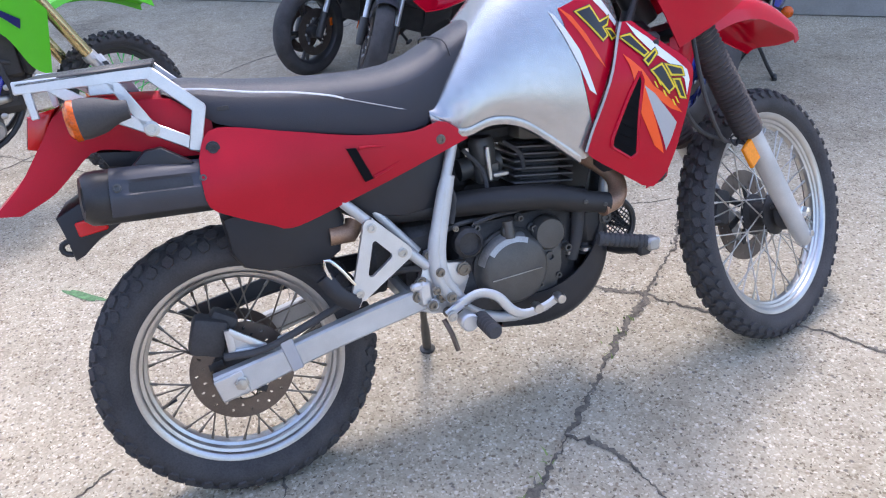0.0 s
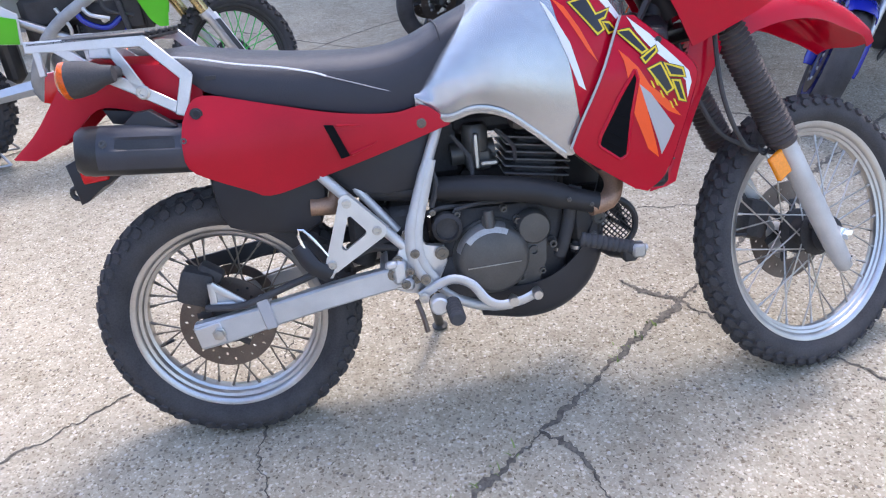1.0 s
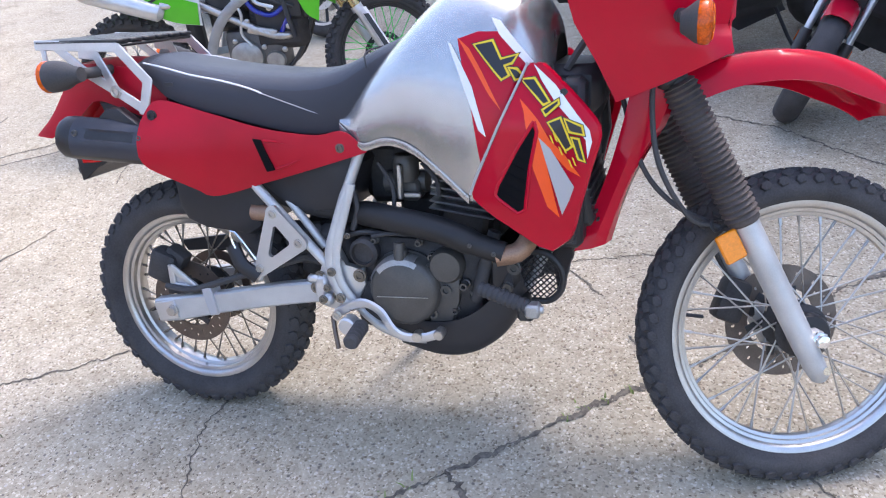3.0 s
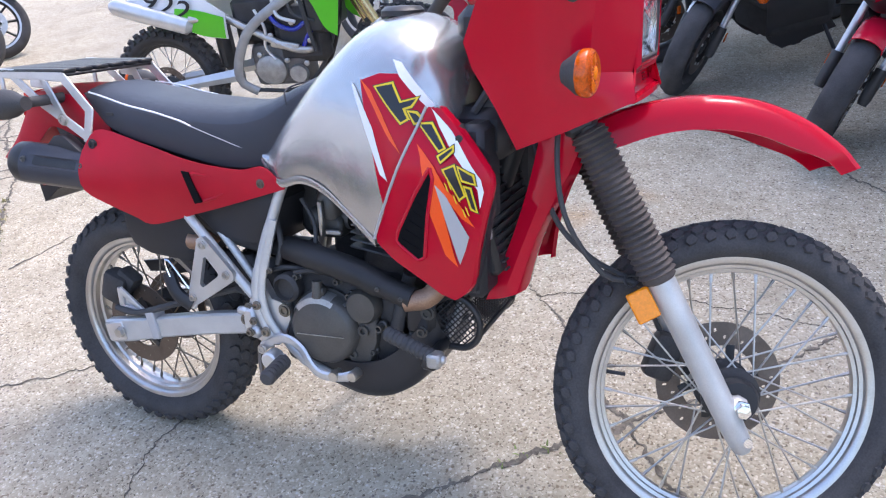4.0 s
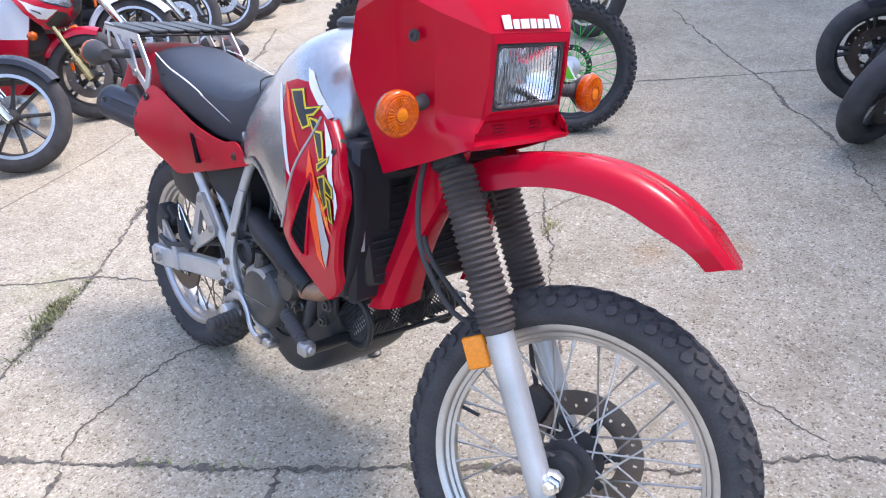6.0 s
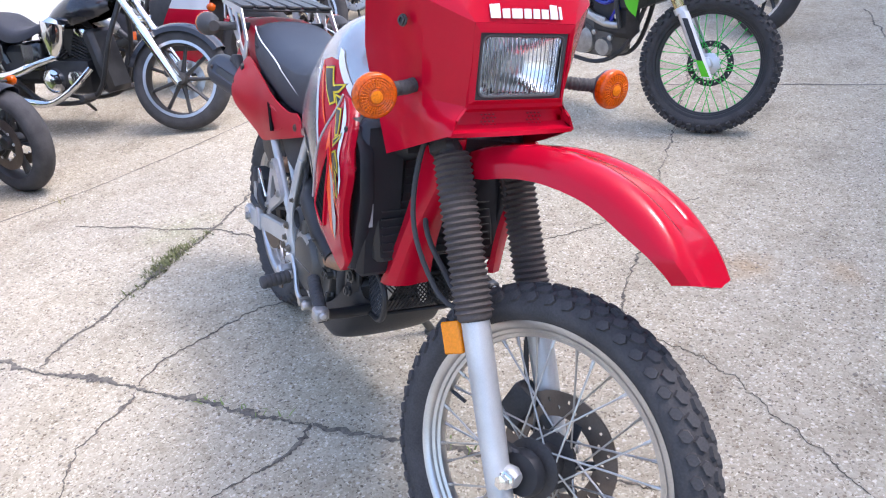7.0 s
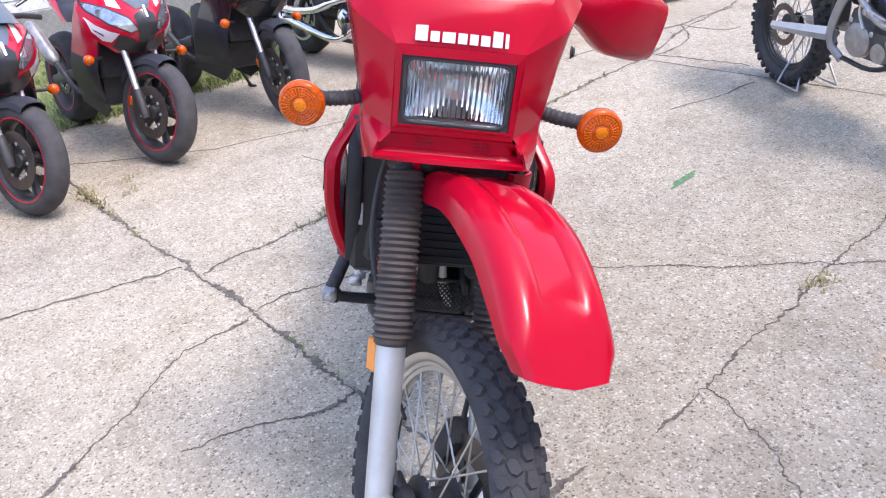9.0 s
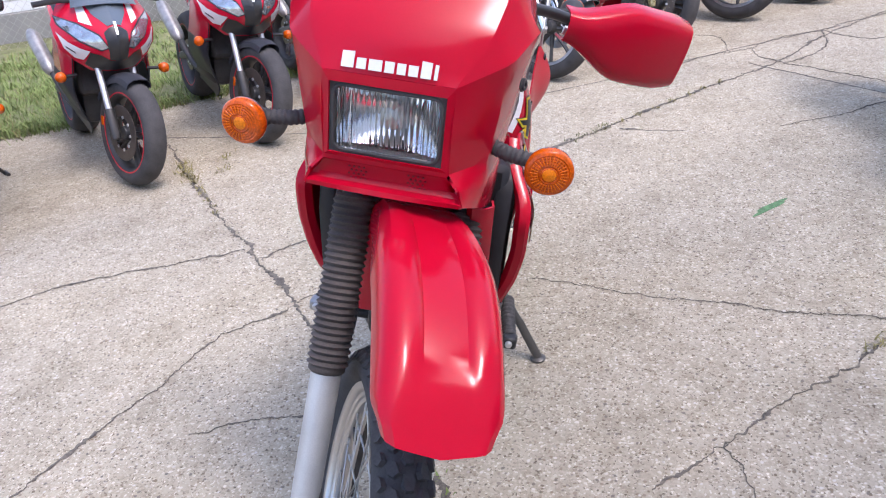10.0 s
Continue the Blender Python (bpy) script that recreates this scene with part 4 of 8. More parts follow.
lathe(bm, [(0.0, 0.0), (0.034, 0.0), (0.034, 0.022), (0.026, 0.030), (0.024, 0.018), (0.0, 0.018)], (0.530, -0.118, 0.502), (0, -1, 0), 28)
part("inspection_cap", bm, M_ENGD, eng)
for p, r, h in (((0.722, 0.425), 0.013, 0.022), ((0.69, 0.365), 0.011, 0.02), ((0.69, 0.50), 0.008, 0.02), ((0.575, 0.355), 0.007, 0.02), ((0.765, 0.44), 0.009, 0.03), ((0.74, 0.375), 0.007, 0.02), ((0.555, 0.53), 0.007, 0.018), ((0.66, 0.53), 0.007, 0.018)):
    bolt(eng, (p[0], -0.120, p[1]), r, h, material=M_ENG)
bm = B_()
slab(bm, [(0.70, 0.50), (0.76, 0.49), (0.75, 0.40), (0.73, 0.33), (0.68, 0.33), (0.68, 0.40)], -0.135, -0.11, 0.006)
part("side_cover", bm, M_ENG, eng)
# coolant pipes in front of the engine
bm = B_()
tube(bm, cr([(0.785, -0.115, 0.40), (0.80, -0.12, 0.45), (0.815, -0.115, 0.51), (0.83, -0.11, 0.56)], 14), 0.015, 10)
tube(bm, cr([(0.825, -0.10, 0.40), (0.835, -0.105, 0.45), (0.845, -0.105, 0.52)], 12), 0.013, 10)
part("coolant_hose", bm, M_RUB, eng)
bm = B_()
for x in (0.785, 0.825):
    lathe(bm, [(0.0165, -0.004), (0.0175, -0.004), (0.0175, 0.004), (0.0165, 0.004)], (x + 0.003, -0.112, 0.415), (0.1, 0, 1), 14)
part("hose_clip", bm, M_STEEL, eng)
# carburettor and intake
bm = B_()
lathe(bm, [(0, 0), (0.028, 0), (0.03, 0.02), (0.03, 0.05), (0.024, 0.06), (0, 0.06)], (0.615, -0.06, 0.655), (0, 0, 1), 18)
box(bm, (0.62, -0.05, 0.635), (0.06, 0.06, 0.05), 0.008)
lathe(bm, [(0, 0), (0.026, 0), (0.026, 0.10), (0, 0.10)], (0.56, -0.04, 0.645), (1, 0, 0.05), 16)
carb = part("carburettor", bm, M_ENG, bike, "grey cast carburettor")
bm = B_()
box(bm, (0.613, -0.098, 0.66), (0.012, 0.012, 0.08), 0.003)
box(bm, (0.64, -0.095, 0.63), (0.04, 0.01, 0.012), 0.003)
part("choke_link", bm, M_STEEL, carb)
for a, b in (((0.56, -0.09, 0.70), (0.60, -0.11, 0.60)), ((0.66, -0.08, 0.70), (0.70, -0.09, 0.63))):
    bm = B_()
    tube(bm, cr([a, ((a[0] + b[0]) / 2 + 0.015, a[1] - 0.01, (a[2] + b[2]) / 2), b], 10), 0.005, 6)
    part("fuel_hose", bm, M_RUB, carb)
bm = B_()
tube(bm, cr([(0.50, -0.11, 0.66), (0.515, -0.12, 0.60), (0.50, -0.12, 0.55)], 10), 0.007, 6)
part("fuel_hose", bm, M_RUB, carb)
bm = B_()
box(bm, (0.545, 0.01, 0.66), (0.10, 0.06, 0.15), 0.02)
box(bm, (0.66, 0.02, 0.71), (0.20, 0.09, 0.05), 0.015)
box(bm, (0.70, 0.03, 0.56), (0.26, 0.06, 0.10), 0.015)
part("frame_backbone", bm, M_ENGD, bike)
# air box and inner parts behind the side cover
bm = B_()
slab(bm, [(0.26, 0.66), (0.33, 0.60), (0.40, 0.585), (0.485, 0.59), (0.525, 0.70), (0.50, 0.74), (0.25, 0.76)], -0.115, 0.115, 0.012)
part("air_box", bm, M_BLK, bike, "black plastic air box")
bm = B_()
slab(bm, [(0.025, 0.66), (0.03, 0.58), (0.05, 0.545), (0.10, 0.525), (0.22, 0.515), (0.255, 0.535), (0.275, 0.60), (0.27, 0.70)], -0.105, 0.105, 0.02)
part("inner_mudguard", bm, M_BLK, bike, "black plastic inner mudguard")
bm = B_()
tube(bm, [(0.33, 0, 0.40), (0.41, 0, 0.72)], 0.03, 14)
coil = [(0.335 + 0.075 * k / 90 + 0.045 * math.cos(k * 0.42) * 0.97, 0.045 * math.sin(k * 0.42), 0.42 + 0.26 * k / 90) for k in range(91)]
tube(bm, coil, 0.006, 6)
part("shock_absorber", bm, M_ENGD, bike)
bm = B_()
box(bm, (0.44, 0, 0.47), (0.10, 0.20, 0.16), 0.02)
box(bm, (0.36, -0.08, 0.50), (0.10, 0.05, 0.10), 0.015)
part("battery_box", bm, M_ENGD, bike)
# exhaust
bm = B_()
pp_ = cr([(0.80, -0.03, 0.665), (0.86, -0.06, 0.63), (0.91, -0.115, 0.578), (0.895, -0.155, 0.535), (0.845, -0.17, 0.523)], 20)
tube(bm, pp_, 0.0215, 14)
exh = part("exhaust_pipe", bm, M_HEAD, bike, "heat-browned exhaust header pipe")
bm = B_()
pp_ = cr([(0.862, -0.166, 0.530), (0.80, -0.166, 0.548), (0.72, -0.158, 0.572), (0.62, -0.140, 0.584), (0.52, -0.098, 0.584), (0.42, -0.085, 0.588), (0.33, -0.085, 0.61), (0.25, -0.09, 0.66)], 32)
tube(bm, pp_, [0.0245] * 4 + [0.029] * 14 + [0.024] * 14, 16)
shield = part("heat_shield", bm, M_SHIELD, exh, "black heat shield tube")
bm = B_()
tube(bm, [(0.235, -0.095, 0.575), (0.28, -0.095, 0.572), (0.295, -0.085, 0.59)], 0.022, 12)
part("exhaust_joint", bm, M_HEAD, exh, "rusty exhaust joint")
for p in ((0.845, -0.190, 0.535), (0.795, -0.194, 0.552)):
    bolt(shield, p, 0.004, 0.004, material=M_ENG)
A_, Bq = Vector((0.20, -0.085, 0.718)), Vector((-0.206, -0.174, 0.764))
d_ = (Bq - A_).normalized()
Lm = (Bq - A_).length
bm = B_()
lathe(bm, [(0, 0), (0.04, 0), (0.051, 0.012), (0.051, Lm - 0.03), (0.049, Lm - 0.012), (0.040, Lm), (0.024, Lm - 0.002), (0.022, Lm - 0.02), (0, Lm - 0.02)], A_, d_, 32)
muf = part("muffler", bm, M_BLKM, bike, "black cylindrical muffler")
bm = B_()
rows = []
for i in range(10):
    t = 0.185 + 0.18 * i / 9
    rows.append([A_ + d_ * t + (Vector((0, -1, 0)) * math.cos(a) + Vector((0.12, 0, 1)) * math.sin(a)) * (0.0575 - (0.009 if 1 < i < 8 and abs(a - 0.40) < 0.24 else 0)) for a in np.linspace(-0.55, 1.25, 19)])
grid(bm, rows)
bmesh.ops.recalc_face_normals(bm, faces=bm.faces[:])
bmesh.ops.solidify(bm, geom=bm.faces[:], thickness=0.003)
hs = part("muffler_guard", bm, M_GUARD, muf, "dark grey plastic heat guard with a recessed panel")
for t in (0.198, 0.352):
    bolt(hs, A_ + d_ * t + Vector((0.003, -0.053, 0.023)), 0.0062, 0.005, (0, -1, 0.4), M_ENG)
# rear light, plate holder and reflector
bm = B_()
slab(bm, [(-0.272, 0.722), (-0.205, 0.752), (-0.12, 0.71), (-0.19, 0.672), (-0.215, 0.664), (-0.238, 0.640), (-0.258, 0.632), (-0.262, 0.672)], -0.085, 0.085, 0.004)
ph_ = part("plate_holder", bm, M_BLK, bike, "black plate holder bracket")
bm = B_()
box(bm, (-0.212, -0.091, 0.697), (0.056, 0.012, 0.030), 0.003, Matrix.Rotation(radians(-6), 4, "Y"))
part("side_reflector", bm, M_REDL, ph_, "red rear reflector")
bm = B_()
tube(bm, cr([(-0.250, -0.06, 0.640), (-0.276, -0.06, 0.646), (-0.278, -0.06, 0.664), (-0.255, -0.06, 0.672)], 10), 0.006, 8)
part("helmet_hook", bm, M_BLKM, ph_)

# ---- bodywork ----
SIDE_Y = lambda x, z: -(0.130 + 0.028 * math.sin(math.pi * sm(0.58, 0.90, z)) ** 0.8 * (0.45 + 0.55 * sm(0.58, 0.25, x)) + 0.030 * sm(0.22, 0.0, x) * math.sin(math.pi * sm(0.56, 0.90, z)))
bm = B_()
skin(bm, [(0.006, 0.762), (0.016, 0.812), (0.055, 0.846), (0.19, 0.815), (0.32, 0.784), (0.44, 0.770), (0.505, 0.779), (0.556, 0.740)],
     [(0.006, 0.722), (0.016, 0.698), (0.055, 0.672), (0.118, 0.638), (0.168, 0.621), (0.31, 0.660), (0.43, 0.695), (0.556, 0.733)], SIDE_Y, 36, 14, 0.004)
for s in (1, -1):
    q = bm.copy()
    if s < 0:
        for v in q.verts:
            v.co.y *= -1
    sp = part("side_cover", q, M_REDM, bike, "faded red plastic side cover")
    bolt(sp, (0.496, s * (SIDE_Y(0.496, 0.742) + 0.001), 0.742), 0.008, 0.005, (0, -s, 0), M_DISC)
    bolt(sp, (0.040, s * (SIDE_Y(0.04, 0.812) + 0.001), 0.812), 0.010, 0.006, (0, -s, 0), M_BLK)
    # no hole is cut; a black slab stands in for the slot's shade
    v_ = B_()
    slab(v_, [(0.292, 0.762), (0.312, 0.760), (0.338, 0.692), (0.320, 0.688)], s * (SIDE_Y(0.31, 0.73) * -1) * -1 - 0.003 * s, s * SIDE_Y(0.31, 0.73) * 1 + 0.004 * s, 0)
    part("vent_slot", v_, M_VOID, sp, "solid black slab coloured as the shade in a vent slot")
    v_ = B_()
    tube(v_, [(x_, s * (SIDE_Y(x_, z_) - 0.001), z_) for x_, z_ in ((0.318, 0.758), (0.34, 0.757), (0.372, 0.752))], [0.004, 0.003, 0.001], 8)
    part("vent_lip", v_, M_REDM, sp)
    v_ = B_()
    tube(v_, [(x_, s * (SIDE_Y(x_, z_) - 0.001), z_) for x_, z_ in ((0.342, 0.694), (0.37, 0.703), (0.40, 0.716))], [0.004, 0.003, 0.001], 8)
    part("vent_lip", v_, M_REDM, sp)
bm.free()
# tail
outer = cr([(0.05, 0.905), (-0.10, 0.924), (-0.210, 0.922), (-0.260, 0.867), (-0.313, 0.800), (-0.372, 0.748)], 22)
inner = cr([(0.05, 0.795), (-0.02, 0.80), (-0.09, 0.822), (-0.168, 0.836), (-0.217, 0.803), (-0.262, 0.768), (-0.326, 0.740)], 22)
bm = B_()
rows = []
for i, (o, n_) in enumerate(zip(outer, inner)):
    hw = 0.112 - 0.02 * sm(4, 14, i)
    m_ = o + (n_ - o) * 0.3
    rows.append([(n_[0], -hw * 0.96, n_[1]), (m_[0], -hw, m_[1]), (o[0] * 0.97 + m_[0] * 0.03, -hw * 0.93, o[1] * 0.9 + m_[1] * 0.1), (o[0], -hw * 0.72, o[1]), (o[0], 0, o[1] + 0.005),
                 (o[0], hw * 0.72, o[1]), (o[0] * 0.97 + m_[0] * 0.03, hw * 0.93, o[1] * 0.9 + m_[1] * 0.1), (m_[0], hw, m_[1]), (n_[0], hw * 0.96, n_[1])])
grid(bm, rows)
bmesh.ops.recalc_face_normals(bm, faces=bm.faces[:])
bmesh.ops.solidify(bm, geom=bm.faces[:], thickness=0.005)
part("rear_mudguard", bm, M_REDM, bike, "faded red plastic tail and rear mudguard")
bm = B_()
slab(bm, [(-0.221, 0.924), (-0.272, 0.917), (-0.288, 0.857), (-0.264, 0.85)], -0.075, 0.075, 0.008)
part("tail_lamp", bm, M_REDL, bike, "red tail lamp lens")
bm = B_()
slab(bm, [(-0.17, 0.832), (-0.155, 0.80), (-0.05, 0.78), (0.03, 0.78), (0.03, 0.80), (-0.09, 0.82)], -0.08, 0.08, 0.004)
slab(bm, [(-0.125, 0.792), (-0.082, 0.828), (-0.052, 0.830), (0.0, 0.792)], -0.165, -0.135, 0.004)
part("tail_under_tray", bm, M_BLK, bike)
# luggage rack
def bar(bm, pts, w, th, y=None):
    for a, b in zip(pts, pts[1:]):
        a, b = Vector(a), Vector(b)
        d = (b - a)
        L_ = d.length
        q = Vector((1, 0, 0)).rotation_difference(d)
        box(bm, (a + b) / 2, (L_ + w * 0.5, th, w), 0.002, q.to_matrix().to_4x4())


rack = None
BACK = Matrix.Translation((-0.014, 0, 0.003))  # the rack sits this far behind its drawn place
for s in (-1, 1):
    y = s * 0.142
    bm = B_()
    bar(bm, [(-0.250, y, 0.970), (-0.030, y, 0.962)], 0.023, 0.007)
    side = part("luggage_rack" if rack is None else "rack_side", bm, M_ALU, bike if rack is None else rack, "bare aluminium luggage rack over the tail", BACK)
    rack = rack or side
    for pts, w_ in (([(-0.030, y, 0.964), (0.046, y + s * 0.004, 0.886)], 0.021), ([(0.046, y + s * 0.004, 0.886), (0.024, y + s * 0.004, 0.814)], 0.021), ([(0.032, y, 0.815), (-0.045, y, 0.862), (-0.125, y, 0.908)], 0.020),
                    ([(-0.045, y, 0.862), (-0.098, y, 0.965)], 0.018), ([(-0.125, y, 0.908), (-0.20, y, 0.968)], 0.018), ([(-0.095, y, 0.945), (-0.13, y, 0.948)], 0.018), ([(-0.235, y, 0.968), (-0.232, y, 0.915)], 0.012)):
        bm = B_()
        bar(bm, pts, w_ * 1.18, 0.006)
        part("rack_strut", bm, M_ALU, rack, "", BACK)
    bolt(rack, (-0.059, y + s * 0.003, 0.865), 0.011, 0.007, (0, s, 0))
for k in range(6):
    bm = B_()
    y = -0.125 + 0.05 * k
    box(bm, (-0.135, y, 0.975), (0.235, 0.041, 0.010), 0.003)
    part("rack_slat", bm, M_BLKM, rack, "black rack slat", BACK)
for x in (-0.245, -0.14, -0.028):
    bm = B_()
    box(bm, (x, 0, 0.966), (0.02, 0.28, 0.008), 0.003)
    part("rack_crossbar", bm, M_BLKM, rack, "", BACK)
# rear turn signals
for s in (-1, 1):
    bm = B_()
    tube(bm, [(-0.085, s * 0.10, 0.908), (-0.09, s * 0.16, 0.908), (-0.10, s * 0.20, 0.908)], 0.0125, 12)
    lathe(bm, [(0.0, 0), (0.016, 0), (0.020, 0.02), (0.031, 0.045), (0.0355, 0.07), (0.0355, 0.085), (0, 0.085)], (-0.072, s * 0.215, 0.910), (-1, 0, -0.06), 24)
    ts = part("rear_turn_signal", bm, M_RUB, bike, "black turn signal with an amber lens", BACK)
    bm = B_()
    lathe(bm, [(0.035, 0.082), (0.0365, 0.087), (0.0365, 0.094), (0.028, 0.102), (0, 0.105)], (-0.072, s * 0.215, 0.910), (-1, 0, -0.06), 24)
    part("lens", bm, M_AMBER, ts, "amber plastic lens", BACK)

# seat
ST = [(-0.03, 0.938, 0.922, 0.095), (0.01, 0.941, 0.890, 0.112), (0.06, 0.931, 0.850, 0.124), (0.13, 0.919, 0.826, 0.130), (0.215, 0.908, 0.808, 0.131), (0.30, 0.901, 0.788, 0.128), (0.38, 0.897, 0.770, 0.122),
      (0.44, 0.901, 0.768, 0.116), (0.49, 0.914, 0.776, 0.110), (0.535, 0.934, 0.826, 0.102), (0.58, 0.954, 0.885, 0.092), (0.625, 0.972, 0.935, 0.078), (0.645, 0.972, 0.955, 0.065)]
bm = B_()
xs = np.linspace(0, len(ST) - 1, 44)
S_ = np.array(ST)
rows = []
for u in xs:
    x, zt, zb, hw = [np.interp(u, range(len(ST)), S_[:, k]) for k in range(4)]
    sh = 0.34 * (zt - zb)
    r = []
    for k in range(-8, 9):
        a = k / 8
        if abs(a) <= 0.625:
            y = hw * 0.94 * a / 0.625
            z = zt - 0.012 * (a / 0.625) ** 2 - sh * 0.55 * abs(a / 0.625) ** 6
        else:
            f_ = (abs(a) - 0.625) / 0.375
            y = math.copysign(hw * (0.94 + 0.10 * math.sin(f_ * 2.2)), a)
            z = zt - 0.012 - sh * 0.55 + (zb - (zt - 0.012 - sh * 0.55)) * f_
        r.append((x, y, z))
    rows.append(r)
grid(bm, rows)
bmesh.ops.recalc_face_normals(bm, faces=bm.faces[:])
q = bmesh.ops.extrude_edge_only(bm, edges=[e for e in bm.edges if e.is_boundary])
for v in [g for g in q["geom"] if isinstance(g, bmesh.types.BMVert)]:
    v.co = Vector((v.co.x * 0.98 + 0.25 * 0.02, v.co.y * 0.7, v.co.z - 0.004))
bm.faces.ensure_lookup_table()
for i_, fc in enumerate(bm.faces):
    if i_ >= 43 * 16 or i_ % 16 < 3 or i_ % 16 > 12:
        fc.material_index = 1
seat = part("seat", bm, [M_SEAT, M_SEATB], bike, "long black ribbed-vinyl seat", angle=60)
for s in (-1, 1):
    bm = B_()
    tube(bm, cr([(0.0, s * 0.110, 0.926), (0.06, s * 0.122, 0.917), (0.13, s * 0.128, 0.901), (0.215, s * 0.1295, 0.886), (0.285, s * 0.128, 0.868), (0.31, s * 0.128, 0.858)], 26), 0.0021, 6)
    part("piping", bm, M_WHITE, seat, "pale seam piping")
    bm = B_()
    tube(bm, cr([(0.31, s * 0.1285, 0.858), (0.38, s * 0.1235, 0.833), (0.44, s * 0.118, 0.812), (0.50, s * 0.111, 0.795)], 14), 0.0012, 6)
    part("stitching", bm, M_GREYP, seat, "fine grey stitching")
bm = B_()
tube(bm, cr([(0.555, -0.102, 0.905), (0.548, -0.09, 0.936), (0.546, 0, 0.943), (0.548, 0.09, 0.936), (0.555, 0.102, 0.905)], 20), 0.002, 6)
part("seam", bm, M_SEATB, seat)
bm = B_()
box(bm, (0.075, -0.129, 0.879), (0.022, 0.002, 0.008), 0.0005)
part("seat_tag", bm, M_ENGD, seat, "tiny grey maker's tag")

bm = B_()
box(bm, (0.26, 0, 0.79), (0.48, 0.215, 0.10), 0.02)
part("seat_base", bm, M_BLK, seat, "black plastic seat base")

# tank
TK = [(0.488, [(0.114, 0.784), (0.116, 0.790), (0.114, 0.800), (0.078, 0.812), (0.0, 0.82)]),
      (0.545, [(0.140, 0.742), (0.142, 0.785), (0.130, 0.836), (0.086, 0.873), (0.0, 0.885)]),
      (0.61, [(0.155, 0.757), (0.161, 0.812), (0.145, 0.890), (0.093, 0.942), (0.0, 0.957)]),
      (0.67, [(0.168, 0.744), (0.176, 0.815), (0.161, 0.920), (0.106, 0.992), (0.0, 1.020)]),
      (0.73, [(0.177, 0.700), (0.188, 0.805), (0.172, 0.935), (0.118, 1.028), (0.0, 1.064)]),
      (0.795, [(0.182, 0.645), (0.196, 0.785), (0.180, 0.938), (0.128, 1.042), (0.0, 1.082)]),
      (0.85, [(0.182, 0.680), (0.197, 0.79), (0.182, 0.932), (0.130, 1.040), (0.0, 1.081)]),
      (0.90, [(0.172, 0.76), (0.182, 0.83), (0.166, 0.928), (0.120, 1.020), (0.0, 1.062)]),
      (0.94, [(0.136, 0.86), (0.138, 0.89), (0.124, 0.94), (0.090, 0.988), (0.0, 1.016)]),
      (0.955, [(0.09, 0.90), (0.09, 0.91), (0.08, 0.93), (0.05, 0.955), (0.0, 0.965)])]
cols = []
for x, p in TK:
    half = [(x, -y, z) for y, z in p]
    full = half + [(x, y, z) for y, z in p[-2::-1]]
    cols.append(cr(full, 41))
rows = []
for j in range(41):
    rows.append(cr([c[j] for c in cols], 40))
bm = B_()
grid(bm, rows)
bmesh.ops.recalc_face_normals(bm, faces=bm.faces[:])
q = bmesh.ops.extrude_edge_only(bm, edges=[e for e in bm.edges if e.is_boundary])
for v in [g for g in q["geom"] if isinstance(g, bmesh.types.BMVert)]:
    v.co = Vector((v.co.x, v.co.y * 0.86, v.co.z + 0.004))
from mathutils.bvhtree import BVHTree
tank_tree = BVHTree.FromBMesh(bm)
tank = part("fuel_tank", bm, M_SILV, bike, "silver painted fuel tank with red, orange and white graphics", angle=60)
edge = cr([(0.488, 0.781), (0.545, 0.742), (0.61, 0.757), (0.67, 0.744), (0.73, 0.700), (0.795, 0.643)], 24)
for s in (-1, 1):
    bm = B_()
    rows = []
    for x, z in edge:
        yy_ = np.interp(x, [0.488, 0.545, 0.61, 0.67, 0.795], [0.115, 0.141, 0.156, 0.169, 0.182])
        rows.append([(x, s * (yy_ + 0.0045), z + 0.013), (x, s * (yy_ + 0.006), z + 0.004), (x, s * (yy_ + 0.003), z - 0.004), (x, s * (yy_ - 0.02), z - 0.006)])
    grid(bm, rows)
    part("tank_lip", bm, M_SILV, tank, "rounded lower lip of the tank")
bm = B_()
lathe(bm, [(0, 0), (0.045, 0), (0.045, 0.01), (0.036, 0.018), (0, 0.02)], (0.79, 0, 1.078), (0, 0, 1), 28)
part("fuel_cap", bm, M_BLKM, tank)


def decal(name, polys, tree, material, parent, label="", lift=0.0016, sides=(-1, 1), cuts=3):
    """Flat graphics laid onto a curved side panel. Outlines are in x and z."""
    if len(sides) > 1:
        return [decal(name, polys, tree, material, parent, label, lift, (s,), cuts) for s in sides]
    bm = B_()
    for s in sides:
        for poly in polys:
            q = B_()
            q.faces.new([q.verts.new((x, 0, z)) for x, z in poly])
            bmesh.ops.triangulate(q, faces=q.faces[:])
            for _ in range(cuts):
                es = [e for e in q.edges if e.calc_length() > 0.014]
                if not es:
                    break
                bmesh.ops.subdivide_edges(q, edges=es, cuts=1)
                bmesh.ops.triangulate(q, faces=q.faces[:])
            mp = {}
            for v in q.verts:
                hit = tree.ray_cast(Vector((v.co.x, -0.6, v.co.z)), Vector((0, 1, 0)))
                y = hit[0].y if hit[0] is not None and hit[0].y < -0.05 else -0.16
                mp[v] = bm.verts.new((v.co.x, s * -(y - lift), v.co.z))
            for f_ in q.faces:
                bm.faces.new([mp[v] for v in f_.verts])
            q.free()
    bmesh.ops.recalc_face_normals(bm, faces=bm.faces[:])
    return part(name, bm, material, parent, label, angle=60)


